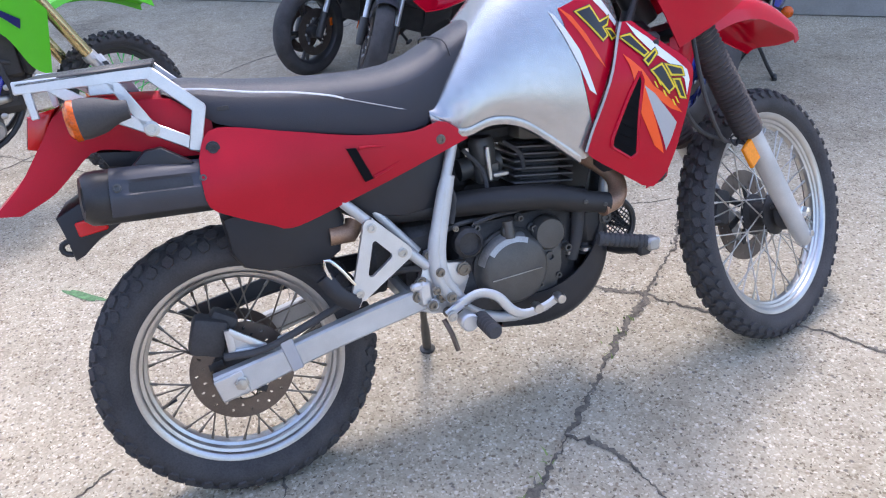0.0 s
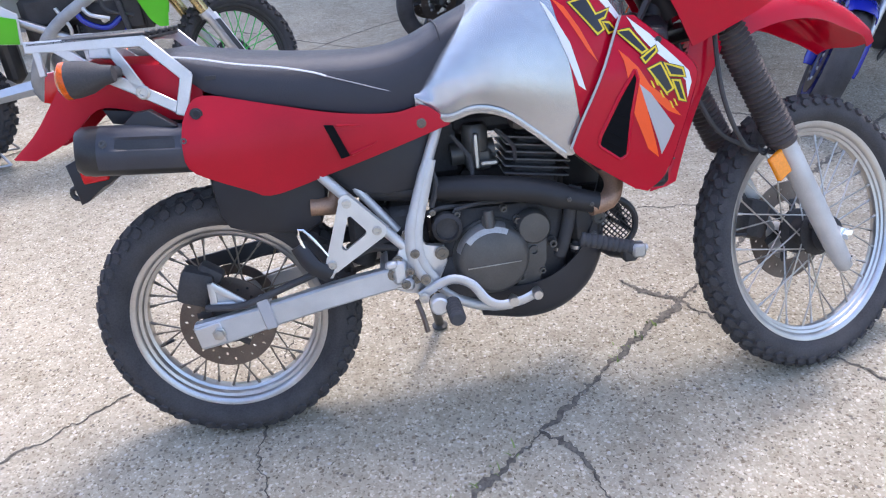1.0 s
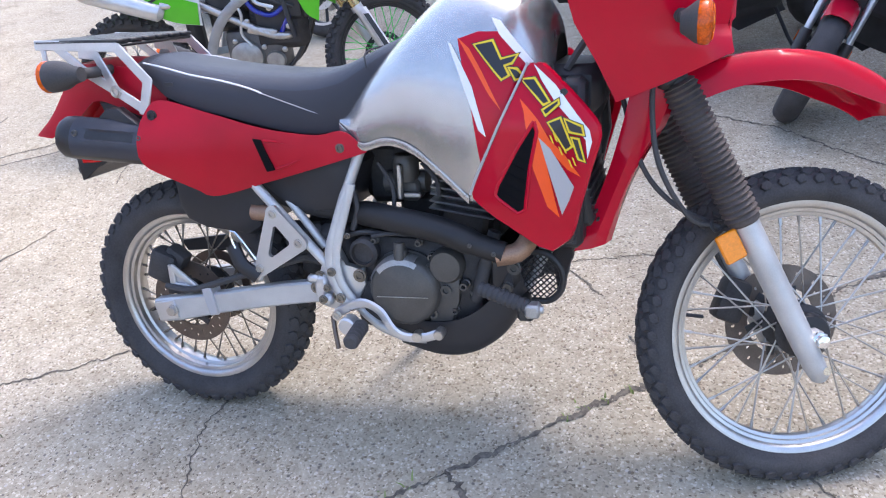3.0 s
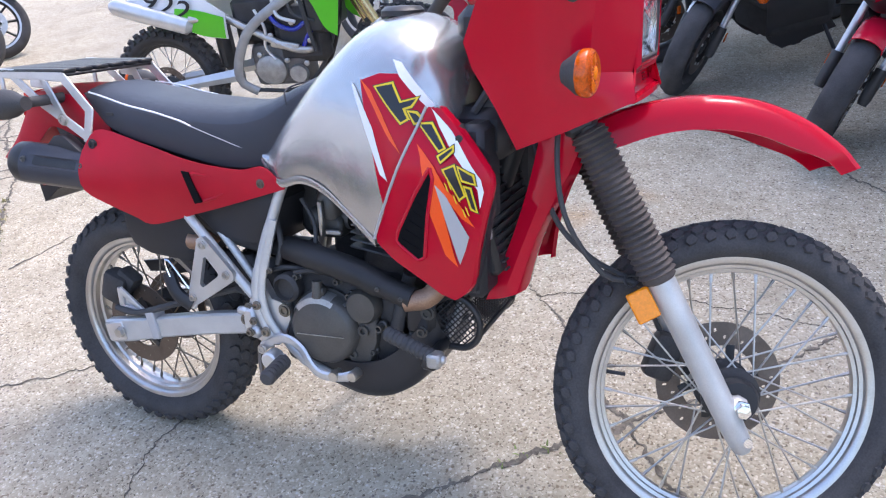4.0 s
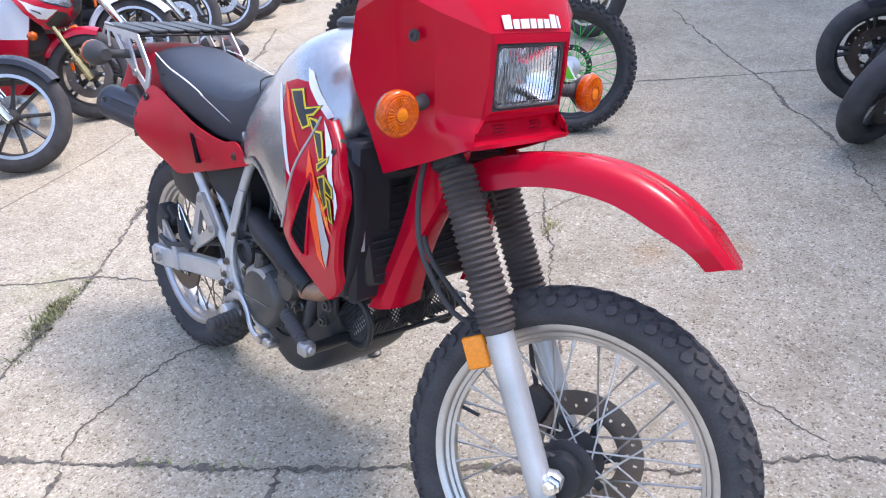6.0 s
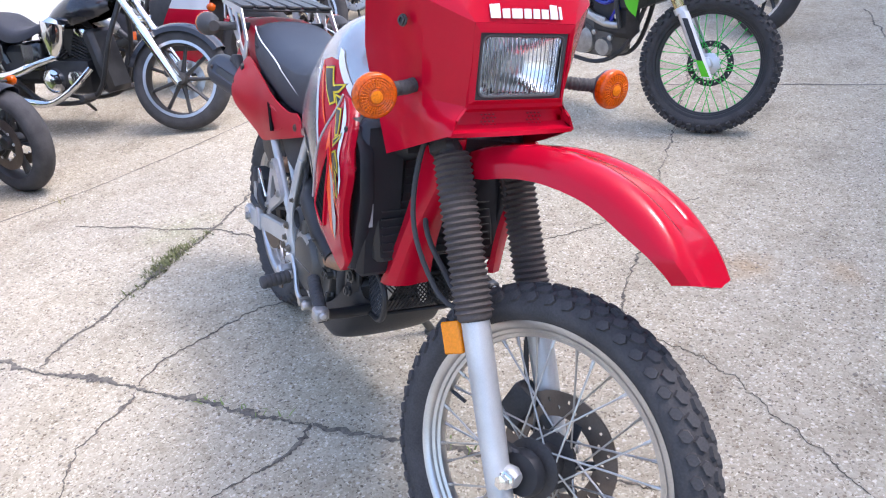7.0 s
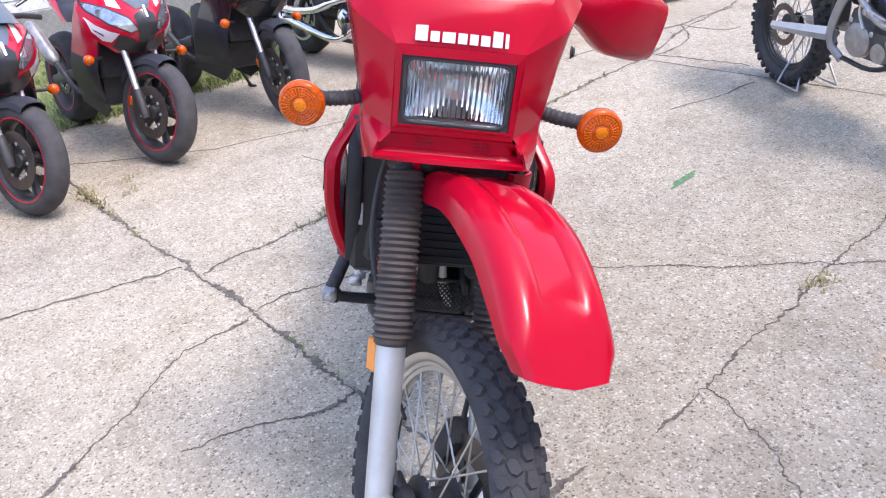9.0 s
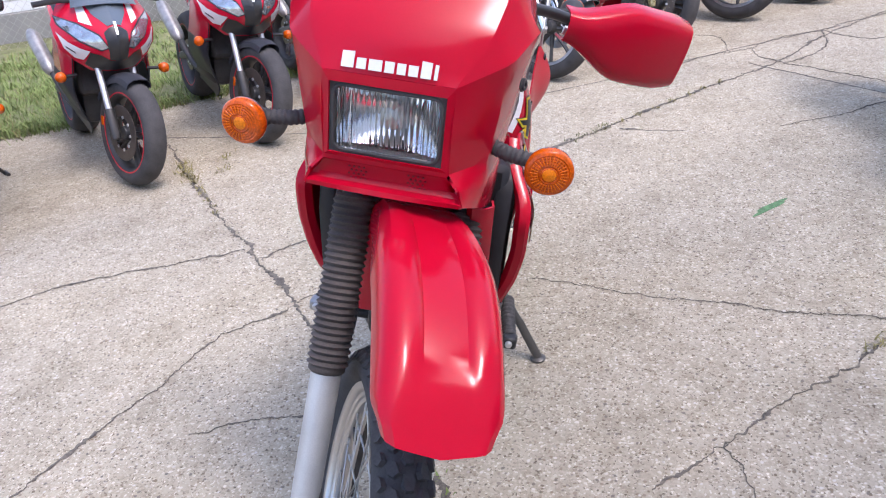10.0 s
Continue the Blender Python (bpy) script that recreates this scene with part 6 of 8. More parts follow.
for s in (-1, 1):
    bm = B_()
    tube(bm, [leg(s, t) for t in (-0.085, -0.078, -0.05, 0.0, 0.10, 0.20, 0.30)], [0.012, 0.019, 0.023, 0.025, 0.026, 0.0265, 0.027], 20)
    c = AX
    tube(bm, [(AX.x - 0.03, s * 0.095, AX.z - 0.005), (AX.x, s * 0.095, AX.z), (AX.x + 0.012, s * 0.095, AX.z)], [0.022, 0.022, 0.014], 14)
    lg = part("fork_leg", bm, M_ALUP, bike, "silver lower fork leg under a rubber gaiter", STEER)
    bm = B_()
    n = 104
    prof = []
    for i in range(n):
        t = 0.295 + 0.305 * i / (n - 1)
        rr = 0.0345 + 0.0030 * math.cos(i * 2 * math.pi / 4)
        if i < 4:
            rr = 0.0325
        prof.append((rr, t))
    lathe(bm, [(0.028, 0.29)] + prof + [(0.028, 0.605)], LEG0 + Vector((0, s * 0.1, 0)), E_U, 24)
    part("fork_gaiter", bm, M_GAITER, lg, "ribbed black rubber gaiter", STEER, angle=70)
    bm = B_()
    tube(bm, [leg(s, 0.60), leg(s, 0.78)], 0.024, 14)
    part("upper_fork_tube", bm, M_BLKM, lg, "", STEER)
    bm = B_()
    p = Vector(leg(s, 0.264))
    box(bm, p - E_F * 0.050 + Vector((0, s * 0.012, 0)), (0.045, 0.012, 0.062), 0.003, Matrix.Rotation(-RAKE, 4, "Y"))
    if s < 0:
        part("fork_reflector", bm, M_REFLEC, lg, "amber rectangular reflector", STEER)
    else:
        bm.free()
    bm = B_()
    lathe(bm, [(0, 0), (0.018, 0), (0.018, 0.006), (0.014, 0.008), (0.0135, 0.02), (0.0, 0.022)], (AX.x - 0.002, s * 0.112, AX.z), (0, s, 0), 6)
    part("axle_nut", bm, M_CHROME, lg, "shiny axle nut", STEER)
    bm = B_()
    q = Vector(leg(s, -0.055))
    lathe(bm, [(0, 0), (0.009, 0), (0.009, 0.008), (0, 0.008)], q + Vector((0.012, s * 0.018, 0)), (0, s, 0), 8)
    part("pinch_bolt", bm, M_CHROME, lg, "", STEER)
bm = B_()
for k in (0.62, 0.76):
    c = LEG0 + E_U * k - E_F * 0.01
    box(bm, (c.x, 0, c.z), (0.06, 0.25, 0.035), 0.01, Matrix.Rotation(-RAKE, 4, "Y"))
part("fork_clamp", bm, M_BLKM, bike, "", STEER)
# front brake caliper and hose
bm = B_()
box(bm, (AX.x - 0.115, 0.068, AX.z + 0.05), (0.065, 0.055, 0.10), 0.015, Matrix.Rotation(radians(20), 4, "Y"), 2)
box(bm, (AX.x - 0.08, 0.085, AX.z + 0.03), (0.06, 0.02, 0.05), 0.006)
part("brake_caliper", bm, M_ENGD, bike, "dark front brake caliper", STEER)
bm = B_()
tube(bm, cr([(AX.x - 0.12, 0.075, AX.z + 0.10), (AX.x - 0.15, 0.085, AX.z + 0.17), (AX.x - 0.17, 0.085, AX.z + 0.28), (AX.x - 0.28, 0.07, AX.z + 0.45), (AX.x - 0.36, 0.04, AX.z + 0.62)], 22), 0.0055, 8)
tube(bm, cr([(AX.x - 0.03, -0.075, AX.z + 0.03), (AX.x - 0.10, -0.085, AX.z + 0.10), (AX.x - 0.145, -0.105, AX.z + 0.20), (AX.x - 0.205, -0.08, AX.z + 0.235), (AX.x - 0.27, -0.09, AX.z + 0.255), (AX.x - 0.345, -0.115, AX.z + 0.37), (AX.x - 0.36, -0.12, AX.z + 0.52), (AX.x - 0.33, -0.10, AX.z + 0.64)], 34), 0.0055, 8)
tube(bm, cr([(AX.x - 0.205, -0.07, AX.z + 0.235), (AX.x - 0.29, -0.05, AX.z + 0.28), (AX.x - 0.36, -0.06, AX.z + 0.36), (AX.x - 0.40, -0.05, AX.z + 0.5)], 20), 0.0055, 8)
part("cable", bm, M_RUB, bike, "black brake hose and speedometer cable", STEER)
bm = B_()
tube(bm, cr([(AX.x - 0.19, -0.085, AX.z + 0.245), (AX.x - 0.215, -0.09, AX.z + 0.225), (AX.x - 0.225, -0.085, AX.z + 0.245), (AX.x - 0.2, -0.08, AX.z + 0.25)], 12), 0.003, 6)
part("cable_clip", bm, M_BLKM, bike, "", STEER)
# front mudguard
mid = cr([(1.135, 0.842), (1.20, 0.878), (1.28, 0.905), (1.37, 0.917), (1.465, 0.910), (1.55, 0.881), (1.617, 0.838), (1.669, 0.788)], 34)
bm = B_()
rows = []
for i, p in enumerate(mid):
    t = i / 33
    hw = 0.072 + 0.019 * sm(0.1, 0.55, t) - 0.016 * sm(0.90, 1.0, t) ** 2
    dp = 0.062 * (1 - 0.35 * sm(0.75, 1.0, t)) * (0.75 + 0.25 * sm(0, 0.15, t))
    d = mid[min(i + 1, 33)] - mid[max(i - 1, 0)]
    d = d / np.linalg.norm(d)
    nr = np.array([-d[1], d[0]])
    g = -0.006 * sm(0.25, 0.35, t) * (1 - sm(0.82, 0.86, t))
    r = []
    for y, dz in ((-1.0, -1.0), (-0.99, -0.6), (-0.95, -0.30), (-0.80, -0.04), (-0.62, 0.03), (-0.42, 0.0), (-0.34, g / dp * 1.0), (0.0, g / dp + 0.04), (0.34, g / dp), (0.42, 0.0), (0.62, 0.03), (0.80, -0.04), (0.95, -0.30), (0.99, -0.6), (1.0, -1.0)):
        q = p + nr * dz * dp - d * (0.018 * max(0, -dz) * t - 0.012 * (1 - abs(y)) * sm(0.93, 1, t))
        r.append((q[0], y * hw, q[1]))
    rows.append(r)
grid(bm, rows)
bmesh.ops.recalc_face_normals(bm, faces=bm.faces[:])
bmesh.ops.solidify(bm, geom=bm.faces[:], thickness=0.004)
part("front_mudguard", bm, M_RED, bike, "long glossy red front mudguard", STEER, angle=35)
# handlebar and hand guards
HB = PIV + E_U * 0.955
bm = B_()
tube(bm, cr([(HB.x - 0.14, -0.40, HB.z - 0.02), (HB.x - 0.09, -0.25, HB.z + 0.015), (HB.x - 0.02, -0.12, HB.z + 0.03), (HB.x, 0, HB.z + 0.03), (HB.x - 0.02, 0.12, HB.z + 0.03), (HB.x - 0.09, 0.25, HB.z + 0.015), (HB.x - 0.14, 0.40, HB.z - 0.02)], 26), 0.011, 10)
hb = part("handlebar", bm, M_BLKM, bike, "black handlebar with red hand guards", STEER)
for s in (-1, 1):
    bm = B_()
    tube(bm, [(HB.x - 0.095, s * 0.27, HB.z + 0.01), (HB.x - 0.14, s * 0.40, HB.z - 0.02)], 0.016, 12)
    part("grip", bm, M_RUB, hb, "black rubber grip", STEER)
    bm = B_()
    tube(bm, cr([(HB.x - 0.05, s * 0.25, HB.z + 0.0), (HB.x - 0.04, s * 0.32, HB.z - 0.01), (HB.x - 0.06, s * 0.40, HB.z - 0.03)], 10), [0.009] * 8 + [0.011] * 2, 8, 0.6)
    part("lever", bm, M_ALU, hb, "aluminium hand lever", STEER)
    bm = B_()
    rows = []
    for u in np.linspace(0, 1, 14):
        y = 0.235 + (0.285 if s > 0 else 0.250) * u
        xb = HB.x + 0.035 - 0.10 * u ** 1.6 - 0.03 * (1 - u) ** 3
        h = 0.040 + 0.062 * sm(0, 0.5, u) - 0.012 * sm(0.85, 1, u)
        zc = HB.z + (0.020 if s > 0 else 0.036) - 0.025 * u
        rows.append([(xb - 0.045, s * y, zc + h * 0.72), (xb - 0.012, s * y, zc + h * 0.66), (xb, s * y, zc + h * 0.45), (xb + 0.003, s * y, zc), (xb - 0.002, s * y, zc - h * 0.55), (xb - 0.016, s * y, zc - h * 0.72), (xb - 0.05, s * y, zc - h * 0.78)])
    xe = rows[-1]
    rows.append([(p[0] - 0.03, s * (y + 0.007), p[2] * 0.5 + zc * 0.5) for p in xe])
    grid(bm, [cr(r, 16) for r in rows])
    bmesh.ops.recalc_face_normals(bm, faces=bm.faces[:])
    bmesh.ops.solidify(bm, geom=bm.faces[:], thickness=0.004)
    part("hand_guard", bm, M_RED, hb, "glossy red plastic hand guard", STEER)
# skid plate, guard mesh and highway peg
bm = B_()
rows = []
for x, z, w in cr([(0.60, 0.258, 0.105), (0.70, 0.250, 0.125), (0.78, 0.268, 0.132), (0.845, 0.315, 0.128), (0.882, 0.375, 0.115), (0.895, 0.42, 0.10)], 20):
    rows.append([(x - 0.022, -w - 0.014, z + 0.095), (x - 0.004, -w - 0.006, z + 0.025), (x, -w * 0.8, z), (x, 0, z - 0.006), (x, w * 0.8, z), (x - 0.004, w + 0.006, z + 0.025), (x - 0.022, w + 0.014, z + 0.095)])
grid(bm, [cr(r, 19) for r in rows])
bmesh.ops.recalc_face_normals(bm, faces=bm.faces[:])
bmesh.ops.solidify(bm, geom=bm.faces[:], thickness=0.005)
part("skid_plate", bm, M_BLK, bike, "black skid plate under the engine")
HOOP = cr([(0.870, 0.490), (0.905, 0.510), (0.945, 0.503), (0.972, 0.468), (0.970, 0.425), (0.945, 0.398), (0.91, 0.395), (0.870, 0.395)], 26)
bm = B_()
for y in (-0.085, 0.185):
    tube(bm, [(x - 0.02 * (y > 0), y, z - 0.02 * (y > 0)) for x, z in HOOP], 0.0078, 8)
for k in (7, 15):
    tube(bm, [(HOOP[k][0], -0.085, HOOP[k][1]), (HOOP[k][0] - 0.02, 0.185, HOOP[k][1] - 0.02)], 0.006, 8)
gm = part("guard_hoop", bm, M_BLKM, bike, "black engine guard hoop with wire mesh")
bm = B_()
for k in range(-9, 10):
    c = 0.918 + 0.0135 * k
    for sg in (1, -1):
        a, b = Vector((c - 0.055, -0.085, 0.452 - sg * 0.055)), Vector((c + 0.055, -0.085, 0.452 + sg * 0.055))
        pts = [p for p in lin([tuple(a), tuple(b)], 40) if ((p[0] - 0.918) / 0.051) ** 2 + ((p[2] - 0.452) / 0.053) ** 2 < 1]
        if len(pts) > 2:
            tube(bm, [pts[0], pts[-1]], 0.0016, 4)
for k in range(26):
    y = -0.08 + 0.265 * k / 25
    a, b = HOOP[8], HOOP[14]
    for sg in (-1, 1):
        y2 = y + sg * 0.06
        if -0.09 < y2 < 0.19:
            tube(bm, [(a[0] - 0.01, y, a[1] - 0.008), (b[0] - 0.01, y2, b[1] - 0.008)], 0.0018, 4)
part("wire_mesh", bm, M_BLKM, gm, "black expanded metal mesh")
for s in (-1, 1):
    bm = B_()
    tube(bm, [(0.89, s * 0.08, 0.40), (0.90, s * 0.15, 0.405), (0.918, s * 0.205, 0.418)], [0.014, 0.0135, 0.013], 12)
    box(bm, (0.918, s * 0.214, 0.420), (0.034, 0.030, 0.030), 0.006)
    hp = part("highway_peg", bm, M_BLKM, bike, "black folding peg, folded back along the engine")
    bm = B_()
    pa, pb = Vector((0.925, s * 0.222, 0.436)), Vector((0.815, s * 0.200, 0.462))
    tube(bm, [tuple(pa.lerp(pb, q / 30)) for q in range(31)], [0.0165 if q % 3 else 0.0140 for q in range(31)], 12)
    part("peg_rubber", bm, M_RUB, hp, "ribbed black rubber peg")
    bm = B_()
    box(bm, (0.934, s * 0.224, 0.432), (0.030, 0.034, 0.030), 0.005)
    part("peg_clevis", bm, M_BLKM if s > 0 else M_BRUSH, hp, "worn metal peg end")
    bm = B_()
    lathe(bm, [(0, 0), (0.008, 0), (0.008, 0.005), (0.006, 0.007), (0, 0.007)], (0.949, s * 0.224, 0.434), (1, 0, 0), 10)
    part("peg_bolt", bm, M_ALU, hp, "bright pivot bolt")
bm = B_()
box(bm, (0.86, 0, 0.44), (0.05, 0.24, 0.06), 0.012)
box(bm, (0.85, -0.11, 0.47), (0.07, 0.03, 0.09), 0.012)
box(bm, (0.895, 0.09, 0.45), (0.11, 0.03, 0.11), 0.01)
part("guard_mount", bm, M_BLKM, bike)
for p, r in (((0.875, 0.485), 0.012), ((0.86, 0.44), 0.010)):
    bolt(gm, (p[0], -0.128, p[1]), r, 0.01, material=M_ENG)
# a few hoses and wires seen through the frame
for nm, r, pts in (
        ("hose", 0.006, [(0.46, -0.10, 0.52), (0.52, -0.12, 0.545), (0.60, -0.10, 0.54), (0.70, -0.09, 0.555)]),
        ("hose", 0.008, [(0.37, -0.11, 0.47), (0.43, -0.12, 0.46), (0.47, -0.115, 0.43), (0.50, -0.11, 0.40)]),
        ("hose", 0.008, [(0.98, -0.10, 0.90), (1.02, -0.08, 0.96), (1.08, -0.03, 1.02)]),
        ("wire", 0.005, [(0.55, -0.13, 0.54), (0.60, -0.135, 0.55), (0.66, -0.13, 0.548)])):
    bm = B_()
    tube(bm, cr(pts, 16), r, 6)
    part(nm, bm, M_RUB, bike)
bm = B_()
box(bm, (1.0, 0, 1.06), (0.12, 0.18, 0.07), 0.02)
box(bm, (1.06, 0, 1.12), (0.06, 0.22, 0.07), 0.02)
part("instrument_mount", bm, M_BLK, bike)


# ---- the parked motorcycles round about ----
M_DFRAME = mat("dull_aluminium", (0.36, 0.36, 0.355), 0.5, metal=0.6, var=0.25, scale=14, bump=0.1)
M_BLKG = mat("black_gloss_paint", (0.020, 0.020, 0.023), 0.18, var=0.15, coat=0.5)
M_BLKSAT = mat("dark_fairing", (0.040, 0.042, 0.050), 0.45, var=0.15, spec=0.25)
M_REDG = mat("red_gloss_paint", (0.52, 0.006, 0.028), 0.22, var=0.06, coat=0.5, spec=0.3)
M_WHG = mat("white_gloss_paint", (0.72, 0.72, 0.73), 0.22, var=0.05, coat=0.5)
M_BLUE = mat("blue_gloss_paint", (0.012, 0.020, 0.30), 0.2, var=0.08, coat=0.6)
M_BLUED = mat("dark_blue_paint", (0.012, 0.016, 0.10), 0.2, var=0.08, coat=0.6)
M_GREEN = mat("green_plastic", (0.10, 0.52, 0.015), 0.3, var=0.07, coat=0.25)
M_GRNM = mat("green_metal", (0.03, 0.50, 0.06), 0.35, metal=0.2, var=0.15)
M_GOLD = mat("gold_fork", (0.55, 0.44, 0.22), 0.25, metal=0.85, var=0.1)
M_HUB = mat("dark_cast_metal", (0.065, 0.063, 0.062), 0.45, metal=0.4, var=0.2)
M_SCREEN = mat("tinted_screen", (0.10, 0.12, 0.14), 0.06, var=0.05, coat=0.6)
M_LAMPG = mat("lamp_glass", (0.45, 0.47, 0.50), 0.08, metal=0.75, var=0.5, scale=30, coat=0.8)
M_REDP = mat("red_pinstripe", (0.55, 0.01, 0.02), 0.4, var=0.05)
M_DUSTY = mat("dusty_black", (0.035, 0.034, 0.036), 0.6, var=0.3, scale=12, bump=0.15)


def place(front_xy, heading, lean, wb, size=0.88):
    """Stand a motorcycle so that its front tyre rests on this spot of the ground."""
    return Matrix.Translation((*front_xy, 0)) @ Matrix.Rotation(radians(heading), 4, "Z") @ Matrix.Rotation(radians(-lean), 4, "X") @ Matrix.Scale(size, 4) @ Matrix.Translation((-wb, 0, 0))


def cast_wheel(parent, name, m, R, w, rim, n, rimm, edge=None, disc=0.14, discm=None, split=False, sides=(-1, 1)):
    bm = B_()
    lathe(bm, [(0.012, -0.06), (0.035, -0.055), (0.045, -0.03), (0.045, 0.03), (0.035, 0.055), (0.012, 0.06)], (0, 0, 0), (0, 1, 0), 20)
    hub = part(name, bm, rimm, parent, "", m)
    bm = B_()
    h = R - rim
    pr = [(rim - 0.003, -0.42 * w)]
    for k in range(13):
        a = radians(-88 + 176 * k / 12)
        g = 0.004 if k in (4, 8) else 0.0
        pr.append((rim + 0.35 * h + 0.65 * h * math.cos(a) - g, 0.5 * w * math.sin(a)))
    pr += [(rim - 0.003, 0.42 * w), (rim + 0.004, 0)]
    ring(bm, pr, (0, 0, 0), (0, 1, 0), 56)
    part("tyre", bm, M_TYRE, hub, "", m, angle=50)
    bm = B_()
    hw = 0.42 * w
    ring(bm, [(rim + 0.006, -hw), (rim - 0.004, -hw), (rim - 0.018, -hw * 0.7), (rim - 0.026, 0), (rim - 0.018, hw * 0.7), (rim - 0.004, hw), (rim + 0.006, hw), (rim - 0.003, 0)], (0, 0, 0), (0, 1, 0), 56)
    part("rim", bm, rimm, hub, "", m)
    if edge is not None:
        for s in (-1, 1):
            bm = B_()
            ring(bm, [(rim + 0.006, s * (hw + 0.001)), (rim - (0.013 if edge is M_RIM else 0.001), s * (hw + 0.0005)), (rim - (0.013 if edge is M_RIM else 0.001), s * (hw + 0.003)), (rim + 0.006, s * (hw + 0.003))], (0, 0, 0), (0, 1, 0), 56)
            part("rim_stripe", bm, edge, hub, "bright rim edge", m)
    for k in range(n):
        a = 2 * math.pi * k / n
        bm = B_()
        for off in ((-0.11, 0.11) if split else (0,)):
            p, q = Vector((0.04 * math.cos(a), 0, 0.04 * math.sin(a))), Vector(((rim - 0.02) * math.cos(a + off), 0, (rim - 0.02) * math.sin(a + off)))
            tube(bm, [p, (p + q) / 2, q], [0.016, 0.011, 0.012], 6, 1.3, side=(0, 1, 0))
        part("spoke", bm, rimm, hub, "", m)
    for s in (sides if disc else ()):
        dk = part("brake_disc", disc_mesh(disc * 0.62, disc, 20, 0.0045, s * 0.058), discm or M_DISC, hub, "", m)
        bm = B_()
        for k in range(9):
            a = 2 * math.pi * k / 9
            lathe(bm, [(0, 0), (0.009, 0), (0.009, 0.004), (0.005, 0.006), (0, 0.006)], (disc * 0.60 * math.cos(a), s * 0.060, disc * 0.60 * math.sin(a)), (0, s, 0), 8)
        tagged(part("disc_button", bm, M_ALU, dk, "ring of bright rivets", m), kind="stuff")
    return hub


def fork(parent, m, top, axle, half, r_low, r_up, low, up, cut=0.42):
    for s in (-1, 1):
        a, t = Vector((axle[0], s * half, axle[1])), Vector((top[0], s * half, top[1]))
        c = a + (t - a) * cut
        bm = B_()
        tube(bm, [a - (t - a).normalized() * 0.03, a, c], [r_low * 0.8, r_low, r_low * 1.05], 12)
        lg = part("fork_leg", bm, low, parent, "", m)
        bm = B_()
        tube(bm, [c, t], r_up, 12)
        part("fork_tube", bm, up, lg, "", m)
        bm = B_()
        box(bm, a + Vector((-0.055, -s * 0.02, 0.055)), (0.05, 0.04, 0.085), 0.012)
        part("brake_caliper", bm, M_HUB, lg, "", m)
        bm = B_()
        box(bm, c + Vector((-0.02, s * 0.03, -0.06)), (0.022, 0.006, 0.05), 0.002)
        part("fork_reflector", bm, M_AMBER, lg, "amber reflector", m)


def signal(parent, p, d, out, m, name="turn_signal", stalk=M_BLK):
    bm = B_()
    p, d, out = Vector(p), Vector(d), Vector(out)
    tube(bm, [p, p + out], 0.009, 8)
    ts = part(name, bm, stalk, parent, "", m)
    bm = B_()
    q = p + out
    lathe(bm, [(0.008, -0.045), (0.024, -0.02), (0.030, 0.006), (0.026, 0.020), (0.012, 0.030), (0.0, 0.032)], q, d, 16)
    part("lens", bm, M_AMBER, ts, "amber lens", m)


def guard(parent, m, R, w, c, a0, a1, material, name="front_mudguard"):
    """A mudguard hugging the wheel."""
    bm = B_()
    rows = []
    for a in np.linspace(radians(a0), radians(a1), 18):
        rows.append([(c[0] + (R + 0.018 + dz) * math.cos(a), y * w, c[1] + (R + 0.018 + dz) * math.sin(a)) for y, dz in ((-0.62, -0.045), (-0.58, -0.015), (-0.35, 0.006), (0, 0.012), (0.35, 0.006), (0.58, -0.015), (0.62, -0.045))])
    grid(bm, rows)
    bmesh.ops.recalc_face_normals(bm, faces=bm.faces[:])
    bmesh.ops.solidify(bm, geom=bm.faces[:], thickness=0.004)
    part(name, bm, material, parent, "", m)


